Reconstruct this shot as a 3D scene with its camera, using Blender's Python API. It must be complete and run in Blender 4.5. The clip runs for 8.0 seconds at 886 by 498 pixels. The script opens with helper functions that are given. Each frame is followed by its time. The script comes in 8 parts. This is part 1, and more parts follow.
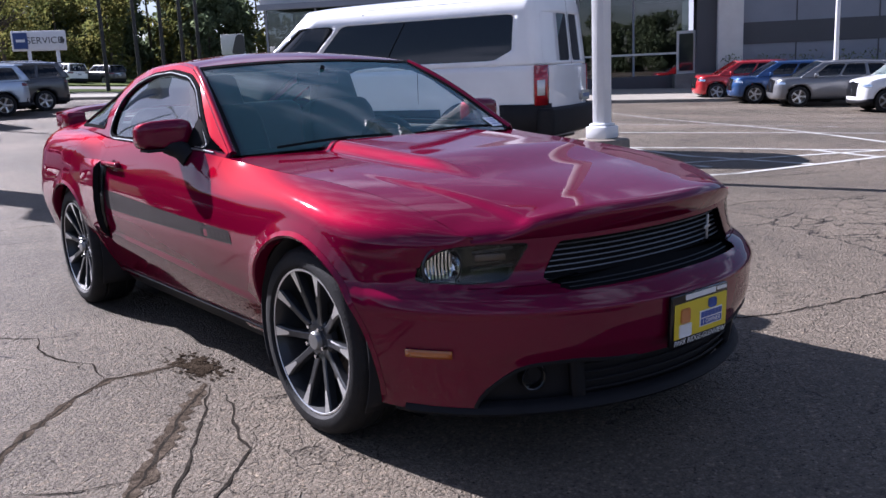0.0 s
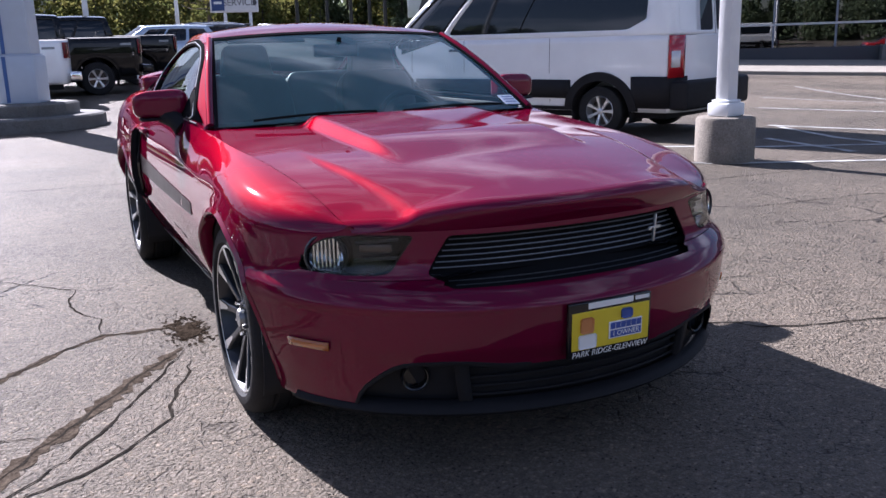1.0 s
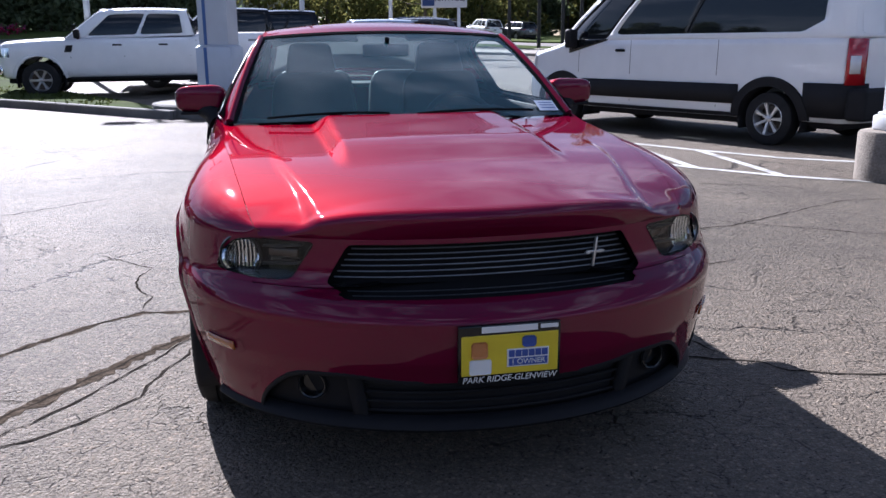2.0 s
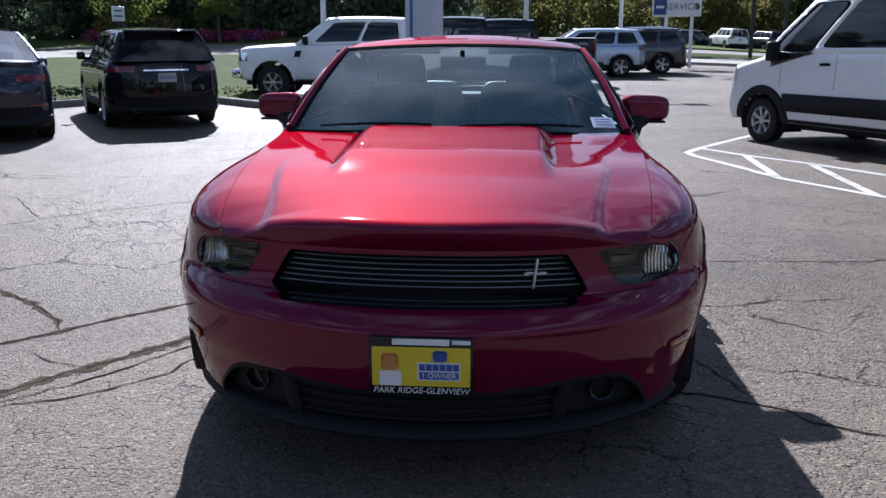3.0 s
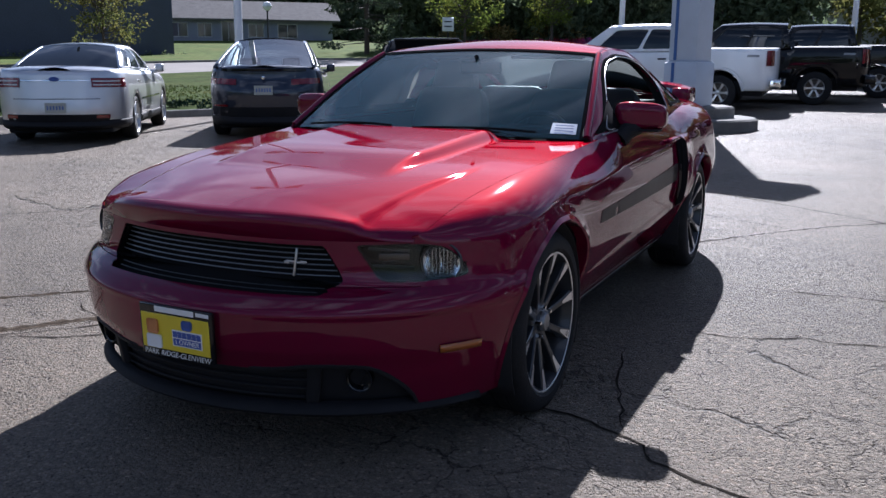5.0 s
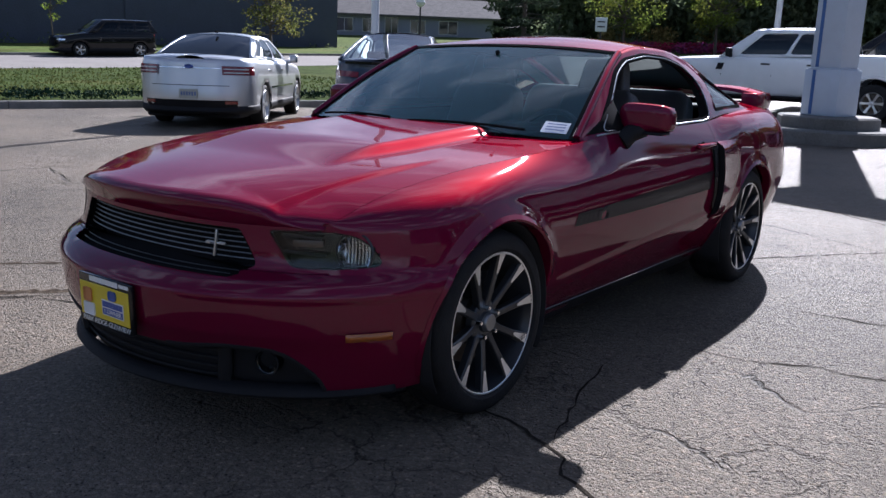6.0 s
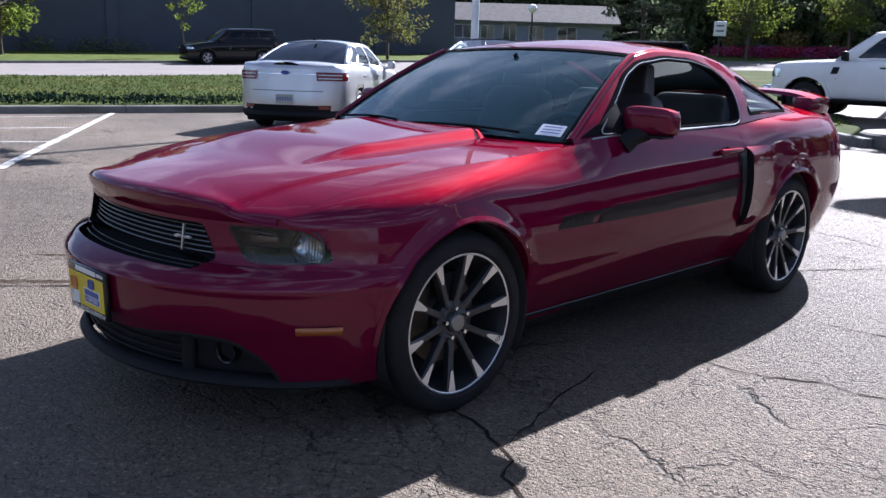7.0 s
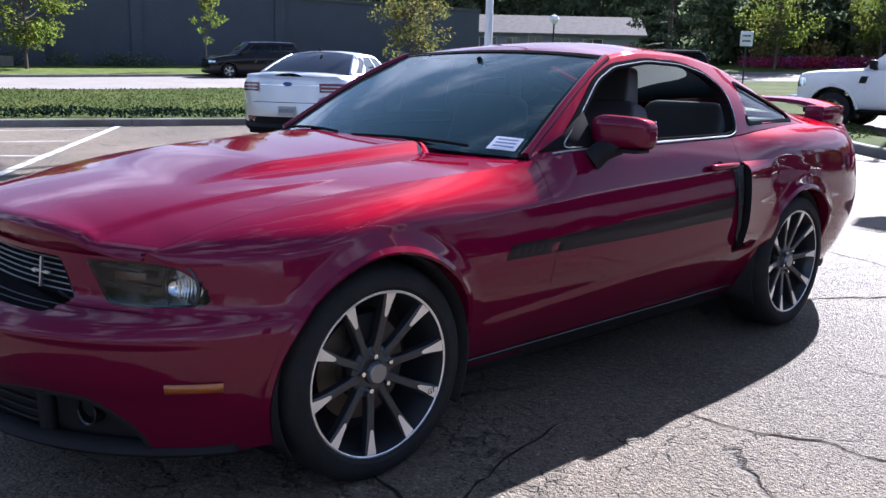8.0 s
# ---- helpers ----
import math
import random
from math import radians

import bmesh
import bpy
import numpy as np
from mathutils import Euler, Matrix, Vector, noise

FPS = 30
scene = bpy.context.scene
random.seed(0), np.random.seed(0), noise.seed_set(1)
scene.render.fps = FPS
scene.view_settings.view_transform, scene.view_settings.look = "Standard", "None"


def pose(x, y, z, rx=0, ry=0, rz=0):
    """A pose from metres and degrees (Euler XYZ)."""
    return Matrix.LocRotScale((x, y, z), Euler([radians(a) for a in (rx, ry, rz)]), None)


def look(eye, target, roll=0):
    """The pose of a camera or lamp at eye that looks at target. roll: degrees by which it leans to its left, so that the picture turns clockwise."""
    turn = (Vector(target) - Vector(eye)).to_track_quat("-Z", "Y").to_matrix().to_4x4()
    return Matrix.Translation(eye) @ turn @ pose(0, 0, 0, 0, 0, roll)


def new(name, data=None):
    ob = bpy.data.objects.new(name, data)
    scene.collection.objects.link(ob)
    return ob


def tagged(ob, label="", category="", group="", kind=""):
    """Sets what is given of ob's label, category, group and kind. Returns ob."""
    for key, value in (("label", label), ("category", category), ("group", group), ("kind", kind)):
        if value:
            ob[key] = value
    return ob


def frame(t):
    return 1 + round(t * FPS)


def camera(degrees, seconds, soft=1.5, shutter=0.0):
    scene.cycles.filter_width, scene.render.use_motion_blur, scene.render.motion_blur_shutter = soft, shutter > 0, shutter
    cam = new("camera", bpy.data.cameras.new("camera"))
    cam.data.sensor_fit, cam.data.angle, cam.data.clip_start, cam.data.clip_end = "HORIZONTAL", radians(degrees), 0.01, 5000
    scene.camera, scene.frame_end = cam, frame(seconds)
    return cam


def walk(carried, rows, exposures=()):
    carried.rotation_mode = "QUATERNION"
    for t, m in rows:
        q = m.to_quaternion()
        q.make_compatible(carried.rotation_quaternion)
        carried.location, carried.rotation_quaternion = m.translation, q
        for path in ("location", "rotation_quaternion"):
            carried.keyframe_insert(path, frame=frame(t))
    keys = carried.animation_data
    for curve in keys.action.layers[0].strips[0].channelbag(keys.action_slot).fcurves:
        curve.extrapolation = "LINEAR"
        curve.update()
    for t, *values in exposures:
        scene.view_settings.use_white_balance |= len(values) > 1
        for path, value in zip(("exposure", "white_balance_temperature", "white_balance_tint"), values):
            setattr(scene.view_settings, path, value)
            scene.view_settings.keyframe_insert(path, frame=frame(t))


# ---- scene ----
cam = camera(54.0, 8.0)
PATH = [
    (0, (-2.351, -4.005, 1.262), (-1.145, -2.459, 0.867), -2.6),
    (0.5, (-1.937, -4.2, 1.263), (-0.898, -2.545, 0.835), -2.3),
    (1, (-1.51, -4.368, 1.279), (-0.671, -2.611, 0.822), -1.7),
    (1.2, (-1.318, -4.383, 1.276), (-0.557, -2.592, 0.815), -1.5),
    (2.3, (-0.393, -4.607, 1.306), (-0.16, -2.673, 0.855), -0.3),
    (2.5, (-0.223, -4.593, 1.315), (-0.093, -2.648, 0.868), -0.1),
    (3, (0.227, -4.671, 1.314), (0.09, -2.725, 0.876), 0.2),
    (3.5, (0.654, -4.61, 1.286), (0.301, -2.69, 0.849), 0.5),
    (4, (1.1, -4.554, 1.297), (0.545, -2.684, 0.857), 0.4),
    (4.2, (1.271, -4.575, 1.3), (0.673, -2.716, 0.868), 0.2),
    (5.3, (2.167, -4.224, 1.302), (1.192, -2.531, 0.874), 1.0),
    (5.5, (2.309, -4.163, 1.322), (1.275, -2.507, 0.89), 1.5),
    (6, (2.562, -3.914, 1.292), (1.397, -2.347, 0.859), 2.1),
    (6.5, (2.835, -3.748, 1.301), (1.534, -2.287, 0.882), 1.8),
    (7, (2.998, -3.587, 1.295), (1.626, -2.196, 0.867), 1.8),
    (7.5, (2.919, -3.315, 1.266), (1.521, -1.95, 0.842), 1.8),
    (8, (2.867, -2.974, 1.266), (1.446, -1.626, 0.864), 1.5),
]
EXPOSURES = [(0, 1.54, 5550, 25), (1.0, 1.76, 5550, 25), (2.5, 1.49, 5400, 20), (4.2, 1.33, 5350, 18), (5.5, 1.36, 5450, 19), (6.5, 1.47, 5500, 20), (7, 1.80, 5500, 21), (8, 2.16, 5500, 21)]
walk(cam, [(t, look(eye, target, roll)) for t, eye, target, roll in PATH], EXPOSURES)

# ---- sky and sun ----
SUN_DIR = Vector((-0.385, 1.45, 1.04)).normalized()
SUN_EL = math.asin(SUN_DIR.z)
SUN_ROT = math.atan2(SUN_DIR.x, SUN_DIR.y)


def build_world():
    world = bpy.data.worlds.new("daylight")
    scene.world = world
    world.use_nodes = True
    nt = world.node_tree
    nt.nodes.clear()
    out = nt.nodes.new("ShaderNodeOutputWorld")
    bg = nt.nodes.new("ShaderNodeBackground")
    sky = nt.nodes.new("ShaderNodeTexSky")
    sky.sky_type = "NISHITA"
    sky.sun_disc = False
    sky.sun_elevation = SUN_EL
    sky.sun_rotation = SUN_ROT
    sky.air_density, sky.dust_density, sky.ozone_density = 1.0, 0.7, 1.4
    tc = nt.nodes.new("ShaderNodeTexCoord")
    mp = nt.nodes.new("ShaderNodeMapping")
    mp.inputs["Scale"].default_value = (1.0, 1.0, 2.6)
    nz = nt.nodes.new("ShaderNodeTexNoise")
    nz.inputs["Scale"].default_value = 2.6
    nz.inputs["Detail"].default_value = 7.0
    nz.inputs["Roughness"].default_value = 0.6
    ramp = nt.nodes.new("ShaderNodeValToRGB")
    ramp.color_ramp.elements[0].position = 0.50
    ramp.color_ramp.elements[1].position = 0.74
    mix = nt.nodes.new("ShaderNodeMix")
    mix.data_type = "RGBA"
    mix.inputs[7].default_value = (14.5, 15.2, 16.5, 1)
    nt.links.new(tc.outputs["Generated"], mp.inputs["Vector"])
    nt.links.new(mp.outputs["Vector"], nz.inputs["Vector"])
    nt.links.new(nz.outputs["Fac"], ramp.inputs["Fac"])
    nt.links.new(ramp.outputs["Color"], mix.inputs[0])
    nt.links.new(sky.outputs["Color"], mix.inputs[6])
    nt.links.new(mix.outputs[2], bg.inputs["Color"])
    bg.inputs["Strength"].default_value = 0.030
    nt.links.new(bg.outputs["Background"], out.inputs["Surface"])


build_world()
sun = new("sun", bpy.data.lights.new("sun", "SUN"))
sun.data.energy = 5.0
sun.data.angle = radians(0.53)
sun.data.color = (1.0, 0.94, 0.83)
sun.matrix_world = look(SUN_DIR * 60, (0, 0, 0))

# ---- materials ----
def base_mat(name, color, rough=0.5, metal=0.0, coat=0.0, spec=0.5, vary=0.12, scale=6.0, bump=0.0, bump_scale=80.0, fine=0.0, coat_rough=0.03,
             rand=0.0, alt=None, alt_pos=(0.45, 0.65)):
    """Principled surface with two scales of colour and gloss variation and a fine relief, in object coordinates."""
    m = bpy.data.materials.new(name)
    m.use_nodes = True
    nt = m.node_tree
    b = nt.nodes["Principled BSDF"]
    b.inputs["Roughness"].default_value = rough
    b.inputs["Metallic"].default_value = metal
    b.inputs["Specular IOR Level"].default_value = spec
    b.inputs["Coat Weight"].default_value = coat
    b.inputs["Coat Roughness"].default_value = coat_rough
    tc = nt.nodes.new("ShaderNodeTexCoord")
    n1 = nt.nodes.new("ShaderNodeTexNoise")
    n1.inputs["Scale"].default_value = scale
    n1.inputs["Detail"].default_value = 6.0
    n1.inputs["Roughness"].default_value = 0.65
    nt.links.new(tc.outputs["Object"], n1.inputs["Vector"])
    lo = [c * (1 - vary) for c in color]
    hi = [min(1, c * (1 + vary)) for c in color]
    ramp = nt.nodes.new("ShaderNodeValToRGB")
    ramp.color_ramp.elements[0].position, ramp.color_ramp.elements[1].position = 0.3, 0.7
    ramp.color_ramp.elements[0].color = (*lo, 1)
    ramp.color_ramp.elements[1].color = (*hi, 1)
    nt.links.new(n1.outputs["Fac"], ramp.inputs["Fac"])
    col = ramp.outputs["Color"]
    if alt:
        n3 = nt.nodes.new("ShaderNodeTexNoise")
        n3.inputs["Scale"].default_value = scale * 0.31
        n3.inputs["Detail"].default_value = 8.0
        nt.links.new(tc.outputs["Object"], n3.inputs["Vector"])
        r3 = nt.nodes.new("ShaderNodeValToRGB")
        r3.color_ramp.elements[0].position, r3.color_ramp.elements[1].position = alt_pos
        nt.links.new(n3.outputs["Fac"], r3.inputs["Fac"])
        mx = nt.nodes.new("ShaderNodeMix")
        mx.data_type = "RGBA"
        nt.links.new(r3.outputs["Color"], mx.inputs[0])
        nt.links.new(col, mx.inputs[6])
        mx.inputs[7].default_value = (*alt, 1)
        col = mx.outputs[2]
    if fine:
        n2 = nt.nodes.new("ShaderNodeTexNoise")
        n2.inputs["Scale"].default_value = bump_scale
        n2.inputs["Detail"].default_value = 3.0
        nt.links.new(tc.outputs["Object"], n2.inputs["Vector"])
        r2 = nt.nodes.new("ShaderNodeMapRange")
        r2.inputs["From Min"].default_value, r2.inputs["From Max"].default_value = 0.3, 0.7
        r2.inputs["To Min"].default_value, r2.inputs["To Max"].default_value = 1 - fine, 1 + fine
        nt.links.new(n2.outputs["Fac"], r2.inputs["Value"])
        ml = nt.nodes.new("ShaderNodeVectorMath")
        ml.operation = "SCALE"
        nt.links.new(col, ml.inputs[0])
        nt.links.new(r2.outputs["Result"], ml.inputs["Scale"])
        col = ml.outputs["Vector"]
    if rand:
        oi = nt.nodes.new("ShaderNodeNewGeometry")
        rr = nt.nodes.new("ShaderNodeMapRange")
        rr.inputs["To Min"].default_value, rr.inputs["To Max"].default_value = 1 - rand, 1 + rand
        nt.links.new(oi.outputs["Random Per Island"], rr.inputs["Value"])
        ms = nt.nodes.new("ShaderNodeVectorMath")
        ms.operation = "SCALE"
        nt.links.new(col, ms.inputs[0])
        nt.links.new(rr.outputs["Result"], ms.inputs["Scale"])
        col = ms.outputs["Vector"]
    nt.links.new(col, b.inputs["Base Color"])
    rv = nt.nodes.new("ShaderNodeMapRange")
    rv.inputs["To Min"].default_value, rv.inputs["To Max"].default_value = rough * 0.85, min(1, rough * 1.15)
    nt.links.new(n1.outputs["Fac"], rv.inputs["Value"])
    nt.links.new(rv.outputs["Result"], b.inputs["Roughness"])
    if bump:
        nb = nt.nodes.new("ShaderNodeTexNoise")
        nb.inputs["Scale"].default_value = bump_scale
        nb.inputs["Detail"].default_value = 4.0
        nt.links.new(tc.outputs["Object"], nb.inputs["Vector"])
        bp = nt.nodes.new("ShaderNodeBump")
        bp.inputs["Strength"].default_value = bump
        bp.inputs["Distance"].default_value = 0.01
        nt.links.new(nb.outputs["Fac"], bp.inputs["Height"])
        nt.links.new(bp.outputs["Normal"], b.inputs["Normal"])
    return m


def paint_mat(name, color, metal=0.0, rough=0.35, flake=0.0, haze=0.0, spec=0.3, edge=None, coat_ior=1.5, coat_rough=(0.014, 0.034)):
    """Car paint: a base coat, a clear coat over it, and metal flakes."""
    m = bpy.data.materials.new(name)
    m.use_nodes = True
    nt = m.node_tree
    b = nt.nodes["Principled BSDF"]
    b.inputs["Base Color"].default_value = (*color, 1)
    b.inputs["Metallic"].default_value = metal
    b.inputs["Roughness"].default_value = rough
    b.inputs["Specular IOR Level"].default_value = spec
    b.inputs["Coat Weight"].default_value = 1.0
    b.inputs["Coat Roughness"].default_value = 0.025
    b.inputs["Coat IOR"].default_value = coat_ior
    if edge:
        b.inputs["Specular Tint"].default_value = (*edge, 1)
    tc = nt.nodes.new("ShaderNodeTexCoord")
    nz = nt.nodes.new("ShaderNodeTexNoise")
    nz.inputs["Scale"].default_value = 3.0
    nz.inputs["Detail"].default_value = 5.0
    nt.links.new(tc.outputs["Object"], nz.inputs["Vector"])
    rp = nt.nodes.new("ShaderNodeValToRGB")
    rp.color_ramp.elements[0].color = (*[c * 0.92 for c in color], 1)
    rp.color_ramp.elements[1].color = (*[c * 1.08 for c in color], 1)
    nt.links.new(nz.outputs["Fac"], rp.inputs["Fac"])
    col = rp.outputs["Color"]
    nt.links.new(col, b.inputs["Base Color"])
    cr = nt.nodes.new("ShaderNodeMapRange")
    cr.inputs["From Min"].default_value, cr.inputs["From Max"].default_value = 0.35, 0.75
    cr.inputs["To Min"].default_value, cr.inputs["To Max"].default_value = coat_rough[0], coat_rough[1] + haze
    nt.links.new(nz.outputs["Fac"], cr.inputs["Value"])
    nt.links.new(cr.outputs["Result"], b.inputs["Coat Roughness"])
    if flake:
        vo = nt.nodes.new("ShaderNodeTexVoronoi")
        vo.inputs["Scale"].default_value = 900.0
        nt.links.new(tc.outputs["Object"], vo.inputs["Vector"])
        bp = nt.nodes.new("ShaderNodeBump")
        bp.inputs["Strength"].default_value = flake
        bp.inputs["Distance"].default_value = 0.0006
        nt.links.new(vo.outputs["Color"], bp.inputs["Height"])
        nt.links.new(bp.outputs["Normal"], b.inputs["Normal"])
    return m


def glass_mat(name, tint, gloss=0.0, ior=1.55, haze=0.0):
    """Thin pane: tinted transparency with a mirror reflection by Fresnel and a faint teal film that paints in haze and
    sky sheen.
    """
    m = bpy.data.materials.new(name)
    m.use_nodes = True
    nt = m.node_tree
    nt.nodes.clear()
    out = nt.nodes.new("ShaderNodeOutputMaterial")
    tr = nt.nodes.new("ShaderNodeBsdfTransparent")
    tr.inputs["Color"].default_value = (*tint, 1)
    gl = nt.nodes.new("ShaderNodeBsdfGlossy")
    gl.inputs["Roughness"].default_value = gloss
    fr = nt.nodes.new("ShaderNodeFresnel")
    fr.inputs["IOR"].default_value = ior
    mx = nt.nodes.new("ShaderNodeMixShader")
    nt.links.new(fr.outputs["Fac"], mx.inputs["Fac"])
    nt.links.new(tr.outputs["BSDF"], mx.inputs[1])
    nt.links.new(gl.outputs["BSDF"], mx.inputs[2])
    last = mx.outputs["Shader"]
    if haze:
        df = nt.nodes.new("ShaderNodeBsdfDiffuse")
        # teal stands in for sunlit haze and reflected sky on the pane
        df.inputs["Color"].default_value = (0.14, 0.50, 0.58, 1)
        m2 = nt.nodes.new("ShaderNodeMixShader")
        m2.inputs["Fac"].default_value = haze
        nt.links.new(last, m2.inputs[1])
        nt.links.new(df.outputs["BSDF"], m2.inputs[2])
        last = m2.outputs["Shader"]
    nt.links.new(last, out.inputs["Surface"])
    return m


M_RED = paint_mat("red_candy_paint", (0.146, 0.0025, 0.031), metal=0.58, rough=0.58, spec=0.0, edge=(0.36, 0.03, 0.15), coat_ior=1.42, coat_rough=(0.030, 0.055))
M_WHITE = paint_mat("white_paint", (0.78, 0.79, 0.80), rough=0.4)
M_SILVER = paint_mat("silver_paint", (0.60, 0.61, 0.63), metal=0.7, rough=0.35, flake=0.1)
M_BLACKP = paint_mat("black_paint", (0.008, 0.008, 0.009), rough=0.3, spec=0.0, coat_ior=1.38)
M_NAVY = paint_mat("navy_paint", (0.012, 0.018, 0.035), metal=0.3, rough=0.3)
M_PALEBLUE = paint_mat("pale_blue_silver_paint", (0.42, 0.50, 0.60), metal=0.6, rough=0.35)
M_GREYP = paint_mat("dark_grey_paint", (0.06, 0.062, 0.066), metal=0.5, rough=0.35)
M_MIDGREY = paint_mat("mid_grey_paint", (0.16, 0.165, 0.175), metal=0.5, rough=0.35)
M_BLUEP = paint_mat("blue_paint", (0.02, 0.07, 0.20), metal=0.5, rough=0.35)
M_REDP = paint_mat("bright_red_paint", (0.42, 0.015, 0.02), metal=0.3, rough=0.35)
M_PLASTIC = base_mat("black_plastic", (0.017, 0.017, 0.019), rough=0.6, spec=0.12, bump=0.15, bump_scale=600)
M_TRIM = base_mat("black_trim_rubber", (0.016, 0.016, 0.017), rough=0.7, spec=0.0)
M_GLOSSBLACK = base_mat("gloss_black_plastic", (0.008, 0.008, 0.009), rough=0.15)
M_STRIPE = base_mat("charcoal_stripe_vinyl", (0.012, 0.007, 0.009), rough=0.5, spec=0.1, coat=0.2, coat_rough=0.08)
M_STRIPETXT = base_mat("stripe_marking", (0.019, 0.012, 0.014), rough=0.5, spec=0.1, coat=0.2, coat_rough=0.08)
M_TYRE = base_mat("tyre_rubber", (0.016, 0.016, 0.017), rough=0.72, spec=0.2, vary=0.3, scale=14, bump=0.25, bump_scale=120, alt=(0.034, 0.032, 0.030), alt_pos=(0.6, 0.85))
M_RIMDARK = base_mat("dark_painted_alloy", (0.028, 0.030, 0.034), rough=0.35, metal=0.2, coat=0.25)
M_MACHINED = base_mat("machined_alloy", (0.78, 0.79, 0.80), rough=0.32, metal=0.9)
M_CHROME = base_mat("chrome", (0.75, 0.76, 0.77), rough=0.08, metal=1.0, vary=0.03)
M_BAR = base_mat("satin_grille_metal", (0.26, 0.265, 0.27), rough=0.35, metal=0.8)
M_ALLOY = base_mat("silver_alloy", (0.55, 0.56, 0.57), rough=0.3, metal=0.8)
M_STEELDARK = base_mat("brake_iron", (0.09, 0.085, 0.08), rough=0.5, metal=0.8, alt=(0.11, 0.085, 0.065))
M_GLASS = glass_mat("clear_tinted_glass", (0.84, 0.93, 0.91))
M_SCREEN = glass_mat("windscreen_glass", (0.84, 0.95, 0.95), ior=1.65, haze=0.042)
M_REARGLASS = glass_mat("rear_window_glass", (0.74, 0.82, 0.81), haze=0.02)
M_SIDEGLASS = glass_mat("side_glass", (0.78, 0.88, 0.88), ior=3.6)
M_DARKGLASS = glass_mat("privacy_glass", (0.10, 0.11, 0.12))
M_VANGLASS = base_mat("black_privacy_glass", (0.010, 0.012, 0.014), rough=0.03, spec=0.5, vary=0.05)
M_VANSCREEN = glass_mat("van_windscreen_glass", (0.25, 0.30, 0.30))
M_LENS = glass_mat("lamp_lens", (0.90, 0.92, 0.92))
M_REFLECTOR = base_mat("lamp_reflector", (0.86, 0.88, 0.90), rough=0.11, metal=1.0, vary=0.02)
M_AMBER = base_mat("amber_lens", (0.36, 0.10, 0.015), rough=0.2, coat=1.0)
M_TURN = base_mat("clear_turn_lamp", (0.10, 0.055, 0.035), rough=0.2, coat=1.0)
M_TAIL = base_mat("red_tail_lens", (0.15, 0.006, 0.008), rough=0.15, coat=1.0)
M_TAILBRIGHT = base_mat("bright_red_tail_lens", (0.36, 0.010, 0.014), rough=0.15, coat=1.0)
M_TAILCLEAR = base_mat("clear_tail_lens", (0.6, 0.6, 0.6), rough=0.15, coat=1.0)
M_SEAT = base_mat("black_leather", (0.085, 0.085, 0.09), rough=0.48, bump=0.2, bump_scale=260)
M_SEATLIGHT = base_mat("seat_stitch_grey", (0.12, 0.12, 0.125), rough=0.5)
M_DASH = base_mat("dash_vinyl", (0.045, 0.046, 0.047), rough=0.7, spec=0.2, bump=0.2, bump_scale=500)
M_PAPER = base_mat("sticker_paper", (0.62, 0.68, 0.78), rough=0.6, vary=0.05)
M_INK = base_mat("ink_blue", (0.10, 0.16, 0.36), rough=0.6)
M_YELLOW = base_mat("plate_yellow", (0.72, 0.55, 0.02), rough=0.45, vary=0.05)
M_PLATEWHITE = base_mat("plate_white", (0.78, 0.78, 0.76), rough=0.45, vary=0.04)
M_PLATEBLUE = base_mat("plate_blue", (0.05, 0.09, 0.32), rough=0.45)
M_PLATEORANGE = base_mat("plate_orange", (0.55, 0.22, 0.07), rough=0.5)
M_PLATE = base_mat("number_plate_cream", (0.40, 0.41, 0.36), rough=0.5)
M_CONCRETE = base_mat("concrete", (0.22, 0.195, 0.165), rough=0.85, spec=0.15, vary=0.25, scale=5, bump=0.5, bump_scale=60, fine=0.2, alt=(0.20, 0.17, 0.13), alt_pos=(0.5, 0.75))
M_KERB = base_mat("kerb_concrete", (0.19, 0.185, 0.175), rough=0.85, spec=0.15, vary=0.25, scale=2, bump=0.5, bump_scale=50, fine=0.2, alt=(0.12, 0.115, 0.10), alt_pos=(0.45, 0.7))
M_PAINTLINE = base_mat("worn_white_road_paint", (0.42, 0.42, 0.40), rough=0.8, spec=0.2, vary=0.15, scale=8, bump=0.4, bump_scale=90, fine=0.12, alt=(0.17, 0.165, 0.155), alt_pos=(0.52, 0.70))
M_POLEWHITE = base_mat("white_painted_steel", (0.72, 0.73, 0.74), rough=0.4, vary=0.06, scale=3)
M_POLEDARK = base_mat("dark_bronze_steel", (0.010, 0.010, 0.010), rough=0.5)
M_PYLON = base_mat("pale_blue_pylon_panel", (0.50, 0.56, 0.64), rough=0.4, vary=0.06, scale=2)
M_PYLONBLUE = base_mat("blue_pylon_edge", (0.05, 0.12, 0.32), rough=0.35)
M_BARK = base_mat("bark", (0.07, 0.055, 0.042), rough=0.9, vary=0.35, scale=9, bump=0.6, bump_scale=30)


